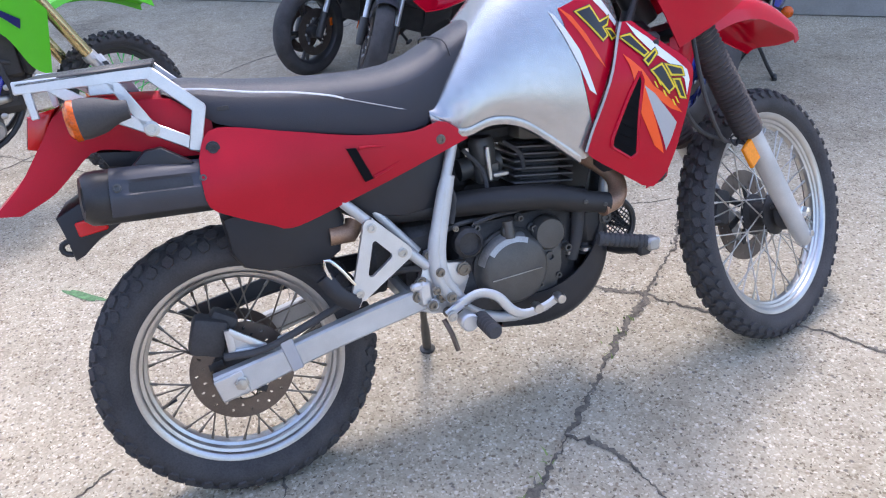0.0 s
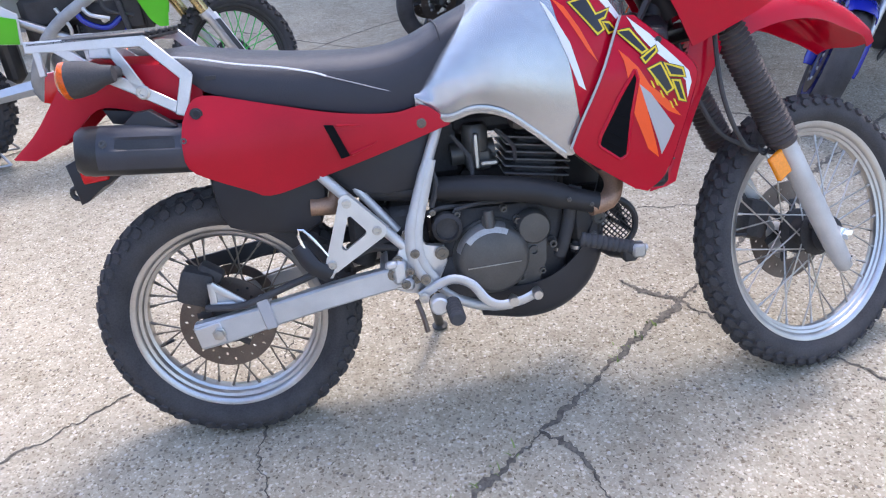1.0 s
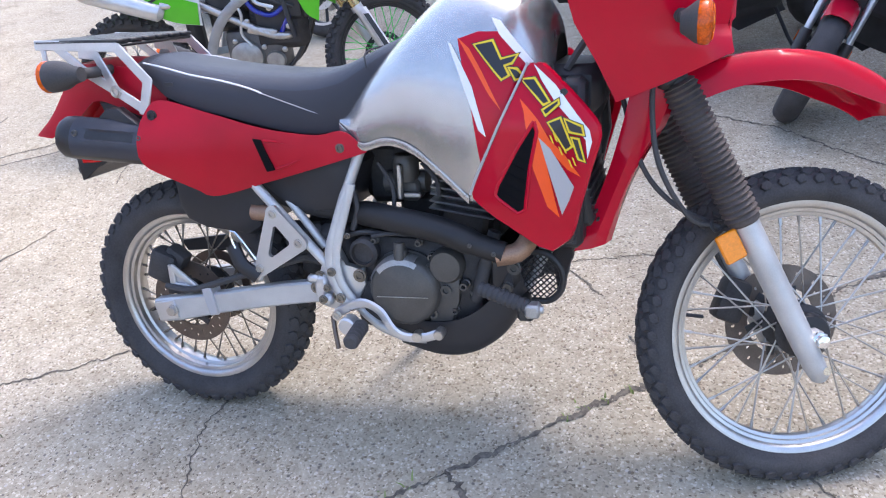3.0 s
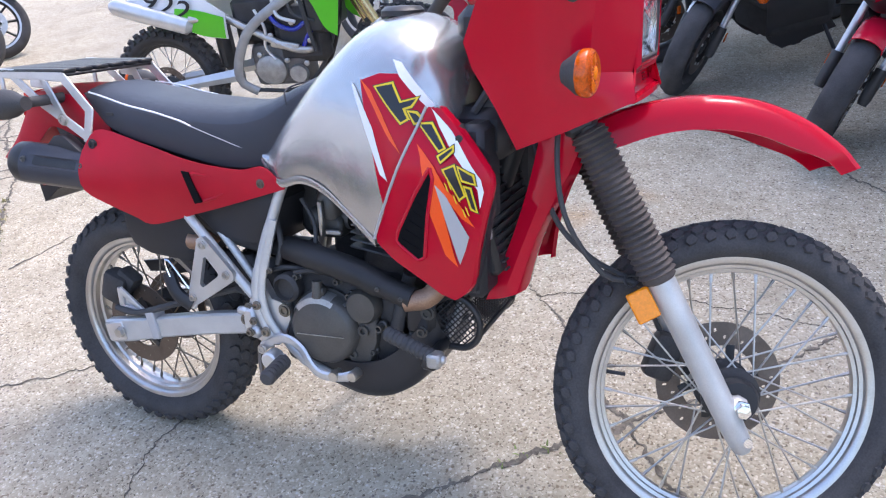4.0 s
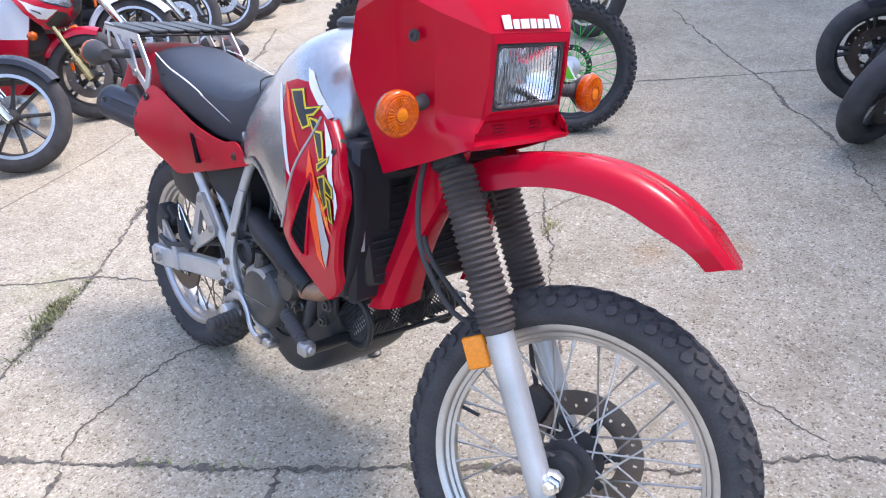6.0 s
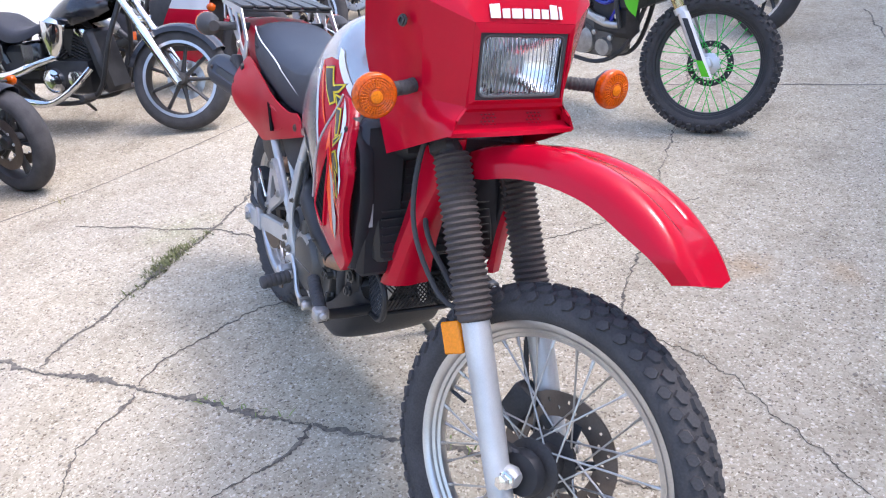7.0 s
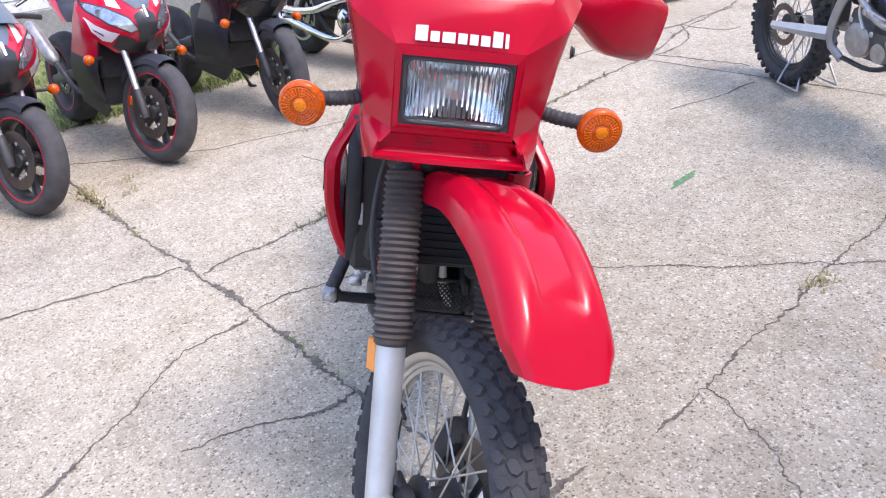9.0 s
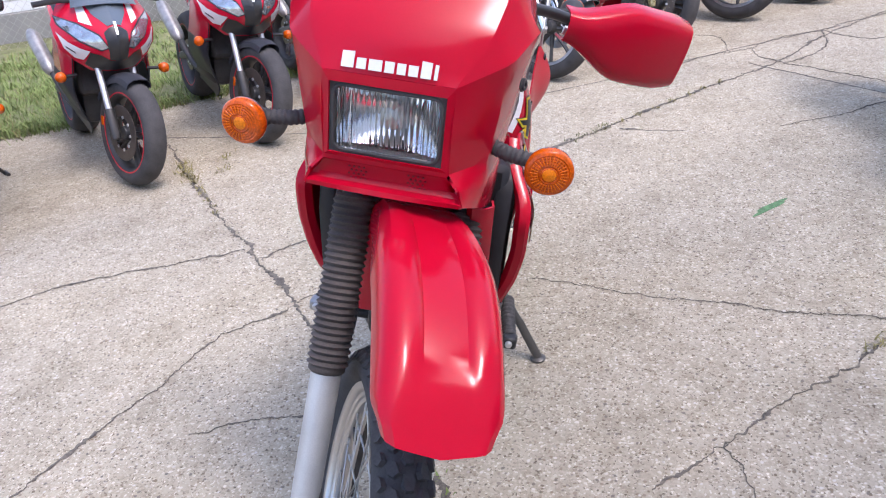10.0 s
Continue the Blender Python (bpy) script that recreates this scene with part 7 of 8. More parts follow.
def sport_bike(m, label, main, side, belly, cheek, rim=None, stripe=None, forkm=None, wheelm=None, lowfork=None, steer=14, group="parked sport motorcycles", hug=None):
    """A faired sport motorcycle."""
    b = thing("sport_motorcycle", m, label, "motorcycle", group)
    wb = 1.38
    ax = Vector((wb, 0, 0.298))
    rk = radians(24)
    u = Vector((-math.sin(rk), 0, math.cos(rk)))
    pv = ax - Vector((math.cos(rk), 0, math.sin(rk))) * 0.03
    S = Matrix.Translation(pv) @ Matrix.Rotation(radians(steer), 4, u) @ Matrix.Translation(-pv)
    cast_wheel(b, "front_wheel", S @ Matrix.Translation(ax), 0.298, 0.12, 0.217, 5, wheelm or M_HUB, stripe, 0.152, M_DISC, True)
    cast_wheel(b, "rear_wheel", Matrix.Translation((0, 0, 0.312)), 0.312, 0.18, 0.217, 5, wheelm or M_HUB, stripe, 0.11, M_DISC, True)
    tp = ax - Vector((math.cos(rk), 0, math.sin(rk))) * 0.02 + u * 0.62
    fork(b, S, (tp.x, tp.z), (ax.x, ax.z), 0.098, 0.026, 0.0175, (lowfork or M_HUB) if forkm is None else forkm, M_ALU if forkm is None else forkm, 0.22)
    guard(b, S, 0.298, 0.112, (ax.x, ax.z), 70, 150, hug or M_BLKSAT)
    # nose
    lev = [(0.70, 0.12, wb - 0.09), (0.76, 0.195, wb - 0.02), (0.82, 0.245, wb + 0.03), (0.88, 0.262, wb + 0.035), (0.94, 0.265, wb + 0.0), (1.0, 0.235, wb - 0.07), (1.08, 0.185, wb - 0.18)]
    lev = [(z - 0.075, w, x) for z, w, x in lev]
    NX = lambda y, z: float(np.interp(z, [l[0] for l in lev], [l[2] for l in lev])) - 3.0 * y * y - 0.32 * abs(y)
    bm = B_()
    rows = []
    for z in np.linspace(0.625, 1.005, 20):
        w = float(np.interp(z, [l[0] for l in lev], [l[1] for l in lev]))
        rows.append([(NX(y, z), y, z) for y in np.linspace(-w, w, 23)])
    grid(bm, rows)
    bmesh.ops.recalc_face_normals(bm, faces=bm.faces[:])
    bmesh.ops.solidify(bm, geom=bm.faces[:], thickness=0.006)
    nose = part("nose_fairing", bm, main, b, "", angle=60)

    def patch(name, poly, material, lift, par=nose, lab=""):
        for s in (-1, 1):
            q = B_()
            q.faces.new([q.verts.new((0, y * s, z)) for y, z in poly])
            bmesh.ops.triangulate(q, faces=q.faces[:])
            for _ in range(2):
                bmesh.ops.subdivide_edges(q, edges=[e for e in q.edges if e.calc_length() > 0.03], cuts=1)
                bmesh.ops.triangulate(q, faces=q.faces[:])
            for v in q.verts:
                v.co.x = NX(v.co.y, v.co.z) + lift
            bmesh.ops.recalc_face_normals(q, faces=q.faces[:])
            part(name, q, material, par, lab, angle=60)
    patch("headlight", [(0.052, 0.765), (0.082, 0.752), (0.165, 0.795), (0.235, 0.868), (0.240, 0.905), (0.160, 0.876), (0.085, 0.825)], M_LAMPG, 0.007, nose, "slanted clear headlight")
    patch("headlight_rim", [(0.047, 0.760), (0.083, 0.745), (0.169, 0.789), (0.241, 0.865), (0.246, 0.912), (0.158, 0.883), (0.080, 0.831)], M_BLKSAT, 0.004)
    # the nose has no opening; black paints the intake's dark inside
    patch("intake", [(0.0, 0.690), (0.045, 0.695), (0.044, 0.752), (0.060, 0.840), (0.030, 0.865), (0.0, 0.875)], M_BLKD, 0.010, nose, "flat black patch coloured as the shade in the air intake")
    patch("screen_base", [(0.0, 0.882), (0.035, 0.872), (0.085, 0.925), (0.112, 1.0), (0.0, 1.0)], M_SCREEN, 0.007, nose, "dark base of the screen")
    patch("white_stripe", [(0.100, 0.872), (0.150, 0.888), (0.140, 0.985), (0.112, 0.985)], cheek, 0.005)
    bm = B_()
    slab(bm, [(NX(0, .825) + 0.016, 0.835), (NX(0, .88) + 0.016, 0.895), (NX(0, .88), 0.88), (NX(0, .825), 0.825)], -0.006, 0.006, 0)
    part("nose_badge", bm, M_ALU, nose, "small plain metal badge")
    # black patch for the dark void below the nose, shade as colour
    patch("chin", [(0.0, 0.63), (0.105, 0.63), (0.15, 0.665), (0.13, 0.735), (0.085, 0.722), (0.04, 0.690), (0.0, 0.690)], M_BLKD, 0.004, nose, "flat black patch coloured as the shade under the nose")
    patch("cheek", [(0.130, 0.742), (0.155, 0.690), (0.190, 0.700), (0.232, 0.750), (0.252, 0.830), (0.215, 0.785), (0.170, 0.755)], cheek, 0.0045, nose, "pale pointed cheek panel")
    patch("cheek_line", [(0.185, 0.722), (0.222, 0.752), (0.228, 0.765), (0.190, 0.735)], M_BLKD, 0.006, nose)
    # screen
    bm = B_()
    rows = []
    for t in np.linspace(0, 1, 9):
        z = 0.955 + 0.17 * t
        w = 0.17 - 0.05 * t
        rows.append([(wb - 0.11 - 0.22 * t - 2.5 * y * y, y, z + 0.02 * (1 - (y / w) ** 2)) for y in np.linspace(-w, w, 13)])
    grid(bm, rows)
    bmesh.ops.recalc_face_normals(bm, faces=bm.faces[:])
    bmesh.ops.solidify(bm, geom=bm.faces[:], thickness=0.003)
    part("windscreen", bm, M_SCREEN, b, "dark tinted windscreen")
    # side fairings
    YS = lambda x, z: -(0.238 - 0.045 * sm(1.02, 1.16, x) - 0.13 * sm(0.56, 0.19, z) - 0.03 * sm(0.75, 0.95, z))
    FA = cr([(1.13, 0.90), (1.165, 0.77), (1.13, 0.62), (1.07, 0.44), (0.98, 0.28), (0.84, 0.185)], 21)
    FB = cr([(0.94, 0.90), (0.90, 0.76), (0.83, 0.64), (0.73, 0.50), (0.61, 0.36), (0.48, 0.24)], 21)
    for s in (-1, 1):
        bm = B_()
        skin(bm, FA[:9], FB[:9], lambda x, z: s * YS(x, z), 16, 10, 0.005)
        sf = part("side_fairing", bm, side, b)
        bm = B_()
        skin(bm, FA[8:], FB[8:], lambda x, z: s * YS(x, z), 18, 10, 0.005)
        part("belly_fairing", bm, belly, sf)
        bm = B_()
        tube(bm, [(p[0], s * (YS(p[0], p[1]) - 0.002), p[1]) for p in FA[3:19]], 0.003, 6)
        part("fairing_edge", bm, M_GREYP if main is M_BLKSAT else belly, sf, "thin pale edge line")
        signal(b, (1.16, s * 0.19, 0.600), (1, s * 0.35, 0), (0.03, s * 0.085, 0.0), Matrix())
        bm = B_()
        tube(bm, [(1.16, s * 0.18, 1.04), (1.15, s * 0.30, 1.10)], 0.009, 8)
        box(bm, (1.14, s * 0.345, 1.12), (0.05, 0.13, 0.075), 0.025, None, 3)
        part("mirror", bm, M_BLKG, b)
        bm = B_()
        tube(bm, [(1.13, s * 0.10, 0.99), (1.10, s * 0.22, 0.985), (1.06, s * 0.33, 0.965)], 0.015, 10)
        part("handlebar", bm, M_RUB, b)
    # tank, seat, tail
    bm = B_()
    rows = []
    for x, w, zt, zb in cr([(1.10, 0.12, 0.99, 0.88), (1.0, 0.16, 1.03, 0.80), (0.86, 0.17, 1.0, 0.76), (0.72, 0.13, 0.90, 0.74), (0.64, 0.09, 0.84, 0.76)], 16):
        rows.append(cr([(x, -w * 0.9, zb), (x, -w, zb + (zt - zb) * 0.45), (x, -w * 0.6, zt - 0.02), (x, 0, zt), (x, w * 0.6, zt - 0.02), (x, w, zb + (zt - zb) * 0.45), (x, w * 0.9, zb)], 17))
    grid(bm, rows)
    part("fuel_tank", bm, main, b, angle=60)
    bm = B_()
    rows = []
    for x, w, zt, zb in cr([(0.70, 0.10, 0.83, 0.77), (0.52, 0.14, 0.82, 0.74), (0.36, 0.13, 0.84, 0.78), (0.30, 0.11, 0.90, 0.82), (0.10, 0.10, 0.96, 0.88)], 16):
        rows.append(cr([(x, -w, zb), (x, -w * 0.8, zt), (x, 0, zt + 0.012), (x, w * 0.8, zt), (x, w, zb)], 13))
    grid(bm, rows)
    part("seat", bm, M_SEATB, b, angle=60)
    bm = B_()
    rows = []
    for x, w, zt, zb in cr([(0.50, 0.15, 0.77, 0.66), (0.25, 0.13, 0.86, 0.76), (0.0, 0.10, 0.93, 0.86), (-0.20, 0.05, 0.97, 0.93)], 14):
        rows.append(cr([(x, -w * 0.7, zb), (x, -w, (zt + zb) / 2), (x, -w * 0.7, zt), (x, w * 0.7, zt), (x, w, (zt + zb) / 2), (x, w * 0.7, zb)], 15))
    grid(bm, rows)
    part("tail_fairing", bm, main, b, angle=60)
    bm = B_()
    box(bm, (0.78, 0, 0.48), (0.46, 0.32, 0.40), 0.05, None, 2)
    part("engine", bm, M_ENGD, b)
    bm = B_()
    box(bm, (0.98, 0, 0.62), (0.10, 0.34, 0.34), 0.02, Matrix.Rotation(radians(-20), 4, "Y"))
    part("radiator", bm, M_ENGD, b)
    bm = B_()
    for s in (-1, 1):
        tube(bm, [(0.0, s * 0.115, 0.312), (0.28, s * 0.12, 0.37), (0.52, s * 0.12, 0.42)], [0.028, 0.036, 0.04], 8, 0.6)
    box(bm, (0.42, 0, 0.41), (0.1, 0.24, 0.07), 0.02)
    part("swingarm", bm, M_HUB, b)
    bm = B_()
    tube(bm, cr([(0.62, -0.10, 0.28), (0.45, -0.13, 0.32), (0.34, -0.155, 0.40), (0.26, -0.17, 0.47)], 12), 0.022, 12)
    ep = part("exhaust_pipe", bm, M_HUB, b, "dark exhaust pipe")
    bm = B_()
    tube(bm, cr([(0.27, -0.17, 0.46), (0.22, -0.18, 0.505), (0.05, -0.205, 0.64), (-0.02, -0.215, 0.69)], 14), [0.026, 0.040] + [0.046] * 9 + [0.044, 0.038, 0.026], 16)
    part("muffler", bm, M_BRUSH, ep, "grey metal muffler")
    bm = B_()
    tube(bm, [(0.60, 0.12, 0.30), (0.56, 0.24, 0.13), (0.53, 0.30, 0.052)], 0.011, 8)
    tube(bm, [(0.50, 0.30, 0.060), (0.57, 0.31, 0.056)], 0.012, 8)
    part("side_stand", bm, M_BLKM, b)
    return b


def cruiser(m, label, paint, guardm, steer=20, group="parked cruisers", sides=(-1, 1)):
    """A low cruiser with cast wheels and a chromed V-twin."""
    b = thing("cruiser_motorcycle", m, label, "motorcycle", group)
    wb = 1.66
    ax = Vector((wb, 0, 0.328))
    rk = radians(33)
    u = Vector((-math.sin(rk), 0, math.cos(rk)))
    pv = ax - Vector((math.cos(rk), 0, math.sin(rk))) * 0.04
    S = Matrix.Translation(pv) @ Matrix.Rotation(radians(steer), 4, u) @ Matrix.Translation(-pv)
    cast_wheel(b, "front_wheel", S @ Matrix.Translation(ax), 0.328, 0.115, 0.240, 9, M_HUB, M_RIM, 0.128, M_STEEL, sides=sides)
    cast_wheel(b, "rear_wheel", Matrix.Translation((0, 0, 0.33)), 0.33, 0.17, 0.215, 9, M_HUB, M_RIM, 0.12, M_STEEL)
    tp = ax + u * 0.82
    fork(b, S, (tp.x, tp.z), (ax.x, ax.z), 0.105, 0.030, 0.024, M_CHROME, M_CHROME, 0.48)
    guard(b, S, 0.328, 0.125, (ax.x, ax.z), 35, 165, guardm)
    bm = B_()
    lathe(bm, [(0.02, -0.12), (0.075, -0.08), (0.092, 0.0), (0.092, 0.02)], (tp.x + 0.10, 0, tp.z - 0.06), (1, 0, 0), 24)
    hl = part("headlight", bm, M_CHROME, b, "round chromed headlight", S)
    bm = B_()
    lathe(bm, [(0.086, 0.015), (0.07, 0.028), (0.0, 0.034)], (tp.x + 0.10, 0, tp.z - 0.06), (1, 0, 0), 24)
    part("lens", bm, M_LAMPG, hl, "", S)
    bm = B_()
    tube(bm, cr([(tp.x - 0.22, -0.42, tp.z + 0.10), (tp.x - 0.10, -0.30, tp.z + 0.14), (tp.x - 0.02, -0.10, tp.z + 0.05), (tp.x - 0.02, 0.10, tp.z + 0.05), (tp.x - 0.10, 0.30, tp.z + 0.14), (tp.x - 0.22, 0.42, tp.z + 0.10)], 22), 0.0125, 10)
    part("handlebar", bm, M_CHROME, b, "", S)
    for s in (-1, 1):
        signal(b, (tp.x + 0.0, s * 0.11, tp.z - 0.12), (1, 0, 0), (0.0, s * 0.10, 0.0), S, stalk=M_CHROME)
        bm = B_()
        tube(bm, [(tp.x - 0.20, s * 0.40, tp.z + 0.105), (tp.x - 0.24, s * 0.47, tp.z + 0.085)], 0.018, 10)
        part("grip", bm, M_RUB, b, "", S)
    bm = B_()
    rows = []
    for x, w, zt, zb in cr([(1.22, 0.05, 0.86, 0.78), (1.14, 0.12, 0.90, 0.74), (0.98, 0.155, 0.90, 0.70), (0.80, 0.13, 0.83, 0.68), (0.66, 0.06, 0.75, 0.67)], 20):
        rows.append(cr([(x, -w * 0.8, zb), (x, -w, zb + (zt - zb) * 0.4), (x, -w * 0.6, zt - 0.02), (x, 0, zt), (x, w * 0.6, zt - 0.02), (x, w, zb + (zt - zb) * 0.4), (x, w * 0.8, zb)], 17))
    vs = grid(bm, rows)
    part("fuel_tank", bm, paint, b, "glossy teardrop fuel tank", angle=60)
    bm = B_()
    rows = []
    for x, w, zt, zb in cr([(0.74, 0.09, 0.76, 0.70), (0.58, 0.16, 0.70, 0.62), (0.42, 0.17, 0.69, 0.60), (0.30, 0.15, 0.76, 0.64), (0.22, 0.12, 0.79, 0.70), (-0.06, 0.10, 0.80, 0.72)], 20):
        rows.append(cr([(x, -w, zb), (x, -w * 0.9, zt - 0.02), (x, 0, zt), (x, w * 0.9, zt - 0.02), (x, w, zb)], 13))
    grid(bm, rows)
    part("seat", bm, M_SEATB, b, "black stepped seat", angle=60)
    guard(b, Matrix(), 0.335, 0.19, (0, 0.345), 20, 185, paint, "rear_mudguard")
    bm = B_()
    box(bm, (0.80, 0, 0.36), (0.42, 0.22, 0.24), 0.05, None, 2)
    eng = part("engine", bm, M_BLKM, b, "black and chrome V-twin engine")
    for ang, x in ((24, 0.88), (-28, 0.76)):
        R_ = Matrix.Translation((x, 0, 0.44)) @ Matrix.Rotation(radians(ang), 4, "Y")
        bm = B_()
        for k in range(8):
            box(bm, (0, 0, 0.03 + 0.021 * k), (0.135, 0.15, 0.008), 0.002)
        box(bm, (0, 0, 0.10), (0.10, 0.11, 0.2), 0.01)
        part("cylinder", bm, M_HUB, eng, "finned black cylinder", R_)
        bm = B_()
        box(bm, (0, 0, 0.225), (0.14, 0.155, 0.07), 0.02, None, 2)
        part("rocker_cover", bm, M_CHROME, eng, "", R_)
    bm = B_()
    lathe(bm, [(0, 0), (0.085, 0), (0.08, 0.03), (0.05, 0.045), (0.0, 0.05)], (0.70, -0.11, 0.34), (0, -1, 0), 28)
    lathe(bm, [(0, 0), (0.06, 0), (0.055, 0.03), (0.0, 0.035)], (0.90, -0.11, 0.35), (0, -1, 0), 24)
    part("engine_cover", bm, M_CHROME, eng, "round chromed engine covers")
    bm = B_()
    tube(bm, [(0.84, -0.15, 0.735), (0.835, -0.165, 0.72), (0.82, -0.17, 0.62), (0.79, -0.16, 0.52), (0.785, -0.15, 0.50)], [0.05, 0.088, 0.080, 0.042, 0.02], 14, 0.5)
    part("air_cleaner", bm, M_CHROME, eng, "chromed air cleaner cover")
    bm = B_()
    tube(bm, cr([(1.02, -0.10, 0.42), (0.90, -0.16, 0.30), (0.72, -0.185, 0.205), (0.56, -0.19, 0.20), (0.30, -0.20, 0.245), (0.0, -0.205, 0.30), (-0.25, -0.21, 0.335)], 26), [0.022] * 9 + [0.030] * 5 + [0.036] * 11 + [0.03], 14)
    tube(bm, cr([(0.80, -0.15, 0.50), (0.64, -0.18, 0.46), (0.40, -0.20, 0.39), (0.10, -0.205, 0.37), (-0.20, -0.21, 0.40)], 22), [0.021] * 5 + [0.030] * 16 + [0.026], 14)
    part("exhaust", bm, M_CHROME, b, "long chromed exhaust pipes")
    bm = B_()
    for s in (-1, 1):
        tube(bm, cr([(1.30, s * 0.02, 0.84), (1.22, s * 0.10, 0.60), (1.10, s * 0.12, 0.30), (0.92, s * 0.12, 0.20), (0.55, s * 0.12, 0.20), (0.30, s * 0.12, 0.36), (0.0, s * 0.12, 0.34)], 26), 0.017, 8)
        tube(bm, [(0.12, s * 0.14, 0.36), (0.28, s * 0.14, 0.64)], 0.026, 10)
    box(bm, (1.08, 0, 0.46), (0.10, 0.22, 0.42), 0.03, Matrix.Rotation(radians(-14), 4, "Y"))
    box(bm, (0.80, 0, 0.58), (0.42, 0.10, 0.26), 0.04)
    box(bm, (0.42, 0, 0.44), (0.34, 0.20, 0.26), 0.04)
    part("frame", bm, M_BLKM, b)
    bm = B_()
    tube(bm, [(1.02, -0.12, 0.24), (1.05, -0.26, 0.25)], 0.02, 10)
    part("footrest", bm, M_RUB, b)
    bm = B_()
    tube(bm, [(1.02, 0.12, 0.24), (1.05, 0.26, 0.25)], 0.02, 10)
    part("footrest", bm, M_RUB, b)
    bm = B_()
    box(bm, (0.55, 0, 0.50), (0.20, 0.26, 0.20), 0.03, None, 2)
    part("side_cover", bm, paint, b)
    bm = B_()
    tube(bm, [(0.60, 0.12, 0.20), (0.60, 0.24, 0.10), (0.60, 0.28, 0.058)], 0.012, 8)
    part("side_stand", bm, M_BLKM, b)
    for s in (-1, 1):
        signal(b, (-0.20, s * 0.12, 0.60), (-1, 0, 0), (0, s * 0.09, 0), Matrix())
    return b


def dirt_bike(m, label, steer=30):
    """A green motocross motorcycle."""
    b = thing("dirt_motorcycle", m, label, "motorcycle")
    wb = 1.44
    ax = Vector((wb, 0, 0.343))
    rk = radians(27)
    u = Vector((-math.sin(rk), 0, math.cos(rk)))
    ef = Vector((math.cos(rk), 0, math.sin(rk)))
    pv = ax - ef * 0.05
    S = Matrix.Translation(pv) @ Matrix.Rotation(radians(steer), 4, u) @ Matrix.Translation(-pv)
    KN = [(-66, 0.0, 0.8), (-34, 0.5, 0.8), (0, 0.0, 0.9), (34, 0.5, 0.8), (66, 0.0, 0.8)]
    wf = wheel(b, "front_wheel", S @ Matrix.Translation(ax), 0.345, 0.088, 0.267, 0.050, 0.055, 0.045, 36, (M_TYRE, M_BLKM, M_GRNM, M_ALU), 0.016, 40, KN, (0.026, 0.020), "knobbly wheel with green spokes")
    wr = wheel(b, "rear_wheel", Matrix.Translation((0, 0, 0.335)), 0.337, 0.118, 0.241, 0.064, 0.055, 0.05, 32, (M_TYRE, M_BLKM, M_STEEL, M_BLKM), 0.018, 36, KN, (0.028, 0.026), "knobbly rear wheel")
    part("brake_disc", disc_mesh(0.085, 0.115, 24, 0.0045, 0.055), M_BLKM, wf, "", S @ Matrix.Translation(ax))
    part("brake_disc", disc_mesh(0.08, 0.115, 24, 0.0045, -0.055), M_DISC, wr, "", Matrix.Translation((0, 0, 0.335)))
    for s in (-1, 1):
        l0 = ax - ef * 0.03
        P = lambda k: (lambda q: (q.x, s * 0.10, q.z))(l0 + u * k)
        bm = B_()
        tube(bm, [P(0.30), P(0.62), P(0.90)], 0.027, 14)
        up_ = part("fork_tube", bm, M_GOLD, b, "pale gold upper fork tube", S)
        bm = B_()
        tube(bm, [P(0.05), P(0.30)], 0.022, 12)
        tube(bm, [P(0.28), P(0.31)], 0.033, 12)
        part("fork_slider", bm, M_ALU, up_, "", S)
        bm = B_()
        rows = []
        for k in np.linspace(-0.06, 0.29, 12):
            q = l0 + u * float(k) + ef * 0.012
            rows.append([(q.x - 0.016, s * 0.134, q.z), (q.x + 0.008, s * 0.138, q.z), (q.x + 0.028, s * 0.126, q.z), (q.x + 0.028, s * 0.104, q.z)])
        grid(bm, rows)
        bmesh.ops.recalc_face_normals(bm, faces=bm.faces[:])
        bmesh.ops.solidify(bm, geom=bm.faces[:], thickness=0.004)
        fg = part("fork_guard", bm, M_WHG, up_, "white fork guard with black and green graphics", S)
        bm = B_()
        for k0, k1, mm in ((0.02, 0.25, 0),):
            q0, q1 = l0 + u * k0 + ef * 0.012, l0 + u * k1 + ef * 0.012
            grid(bm, [[(q0.x - 0.014, s * 0.1435, q0.z), (q0.x + 0.014, s * 0.1440, q0.z)], [(q1.x - 0.014, s * 0.1435, q1.z), (q1.x + 0.014, s * 0.1440, q1.z)]])
        part("guard_graphic", bm, M_BLKD, fg, "black graphic", S)
        bm = B_()
        q0, q1 = l0 - u * 0.055 + ef * 0.012, l0 + u * 0.03 + ef * 0.012
        grid(bm, [[(q0.x - 0.018, s * 0.1437, q0.z), (q0.x + 0.020, s * 0.1440, q0.z)], [(q1.x - 0.018, s * 0.1437, q1.z), (q1.x + 0.014, s * 0.1440, q1.z)]])
        part("guard_graphic", bm, M_GREEN, fg, "green graphic", S)
        bm = B_()
        box(bm, (ax.x - 0.01, s * 0.10, ax.z), (0.075, 0.045, 0.06), 0.014, Matrix.Rotation(-rk, 4, "Y"), 2)
        part("axle_lug", bm, M_ALU, up_, "", S)
    # plastics
    bm = B_()
    rows = []
    for i, (x, z, w) in enumerate(cr([(1.02, 0.83, 0.05), (1.15, 0.875, 0.065), (1.30, 0.885, 0.075), (1.45, 0.855, 0.07), (1.60, 0.79, 0.055)], 18)):
        rows.append([(x, -w, z - 0.035), (x, -w * 0.9, z - 0.006), (x, -w * 0.4, z), (x, 0, z + 0.008), (x, w * 0.4, z), (x, w * 0.9, z - 0.006), (x, w, z - 0.035)])
    grid(bm, rows)
    bmesh.ops.recalc_face_normals(bm, faces=bm.faces[:])
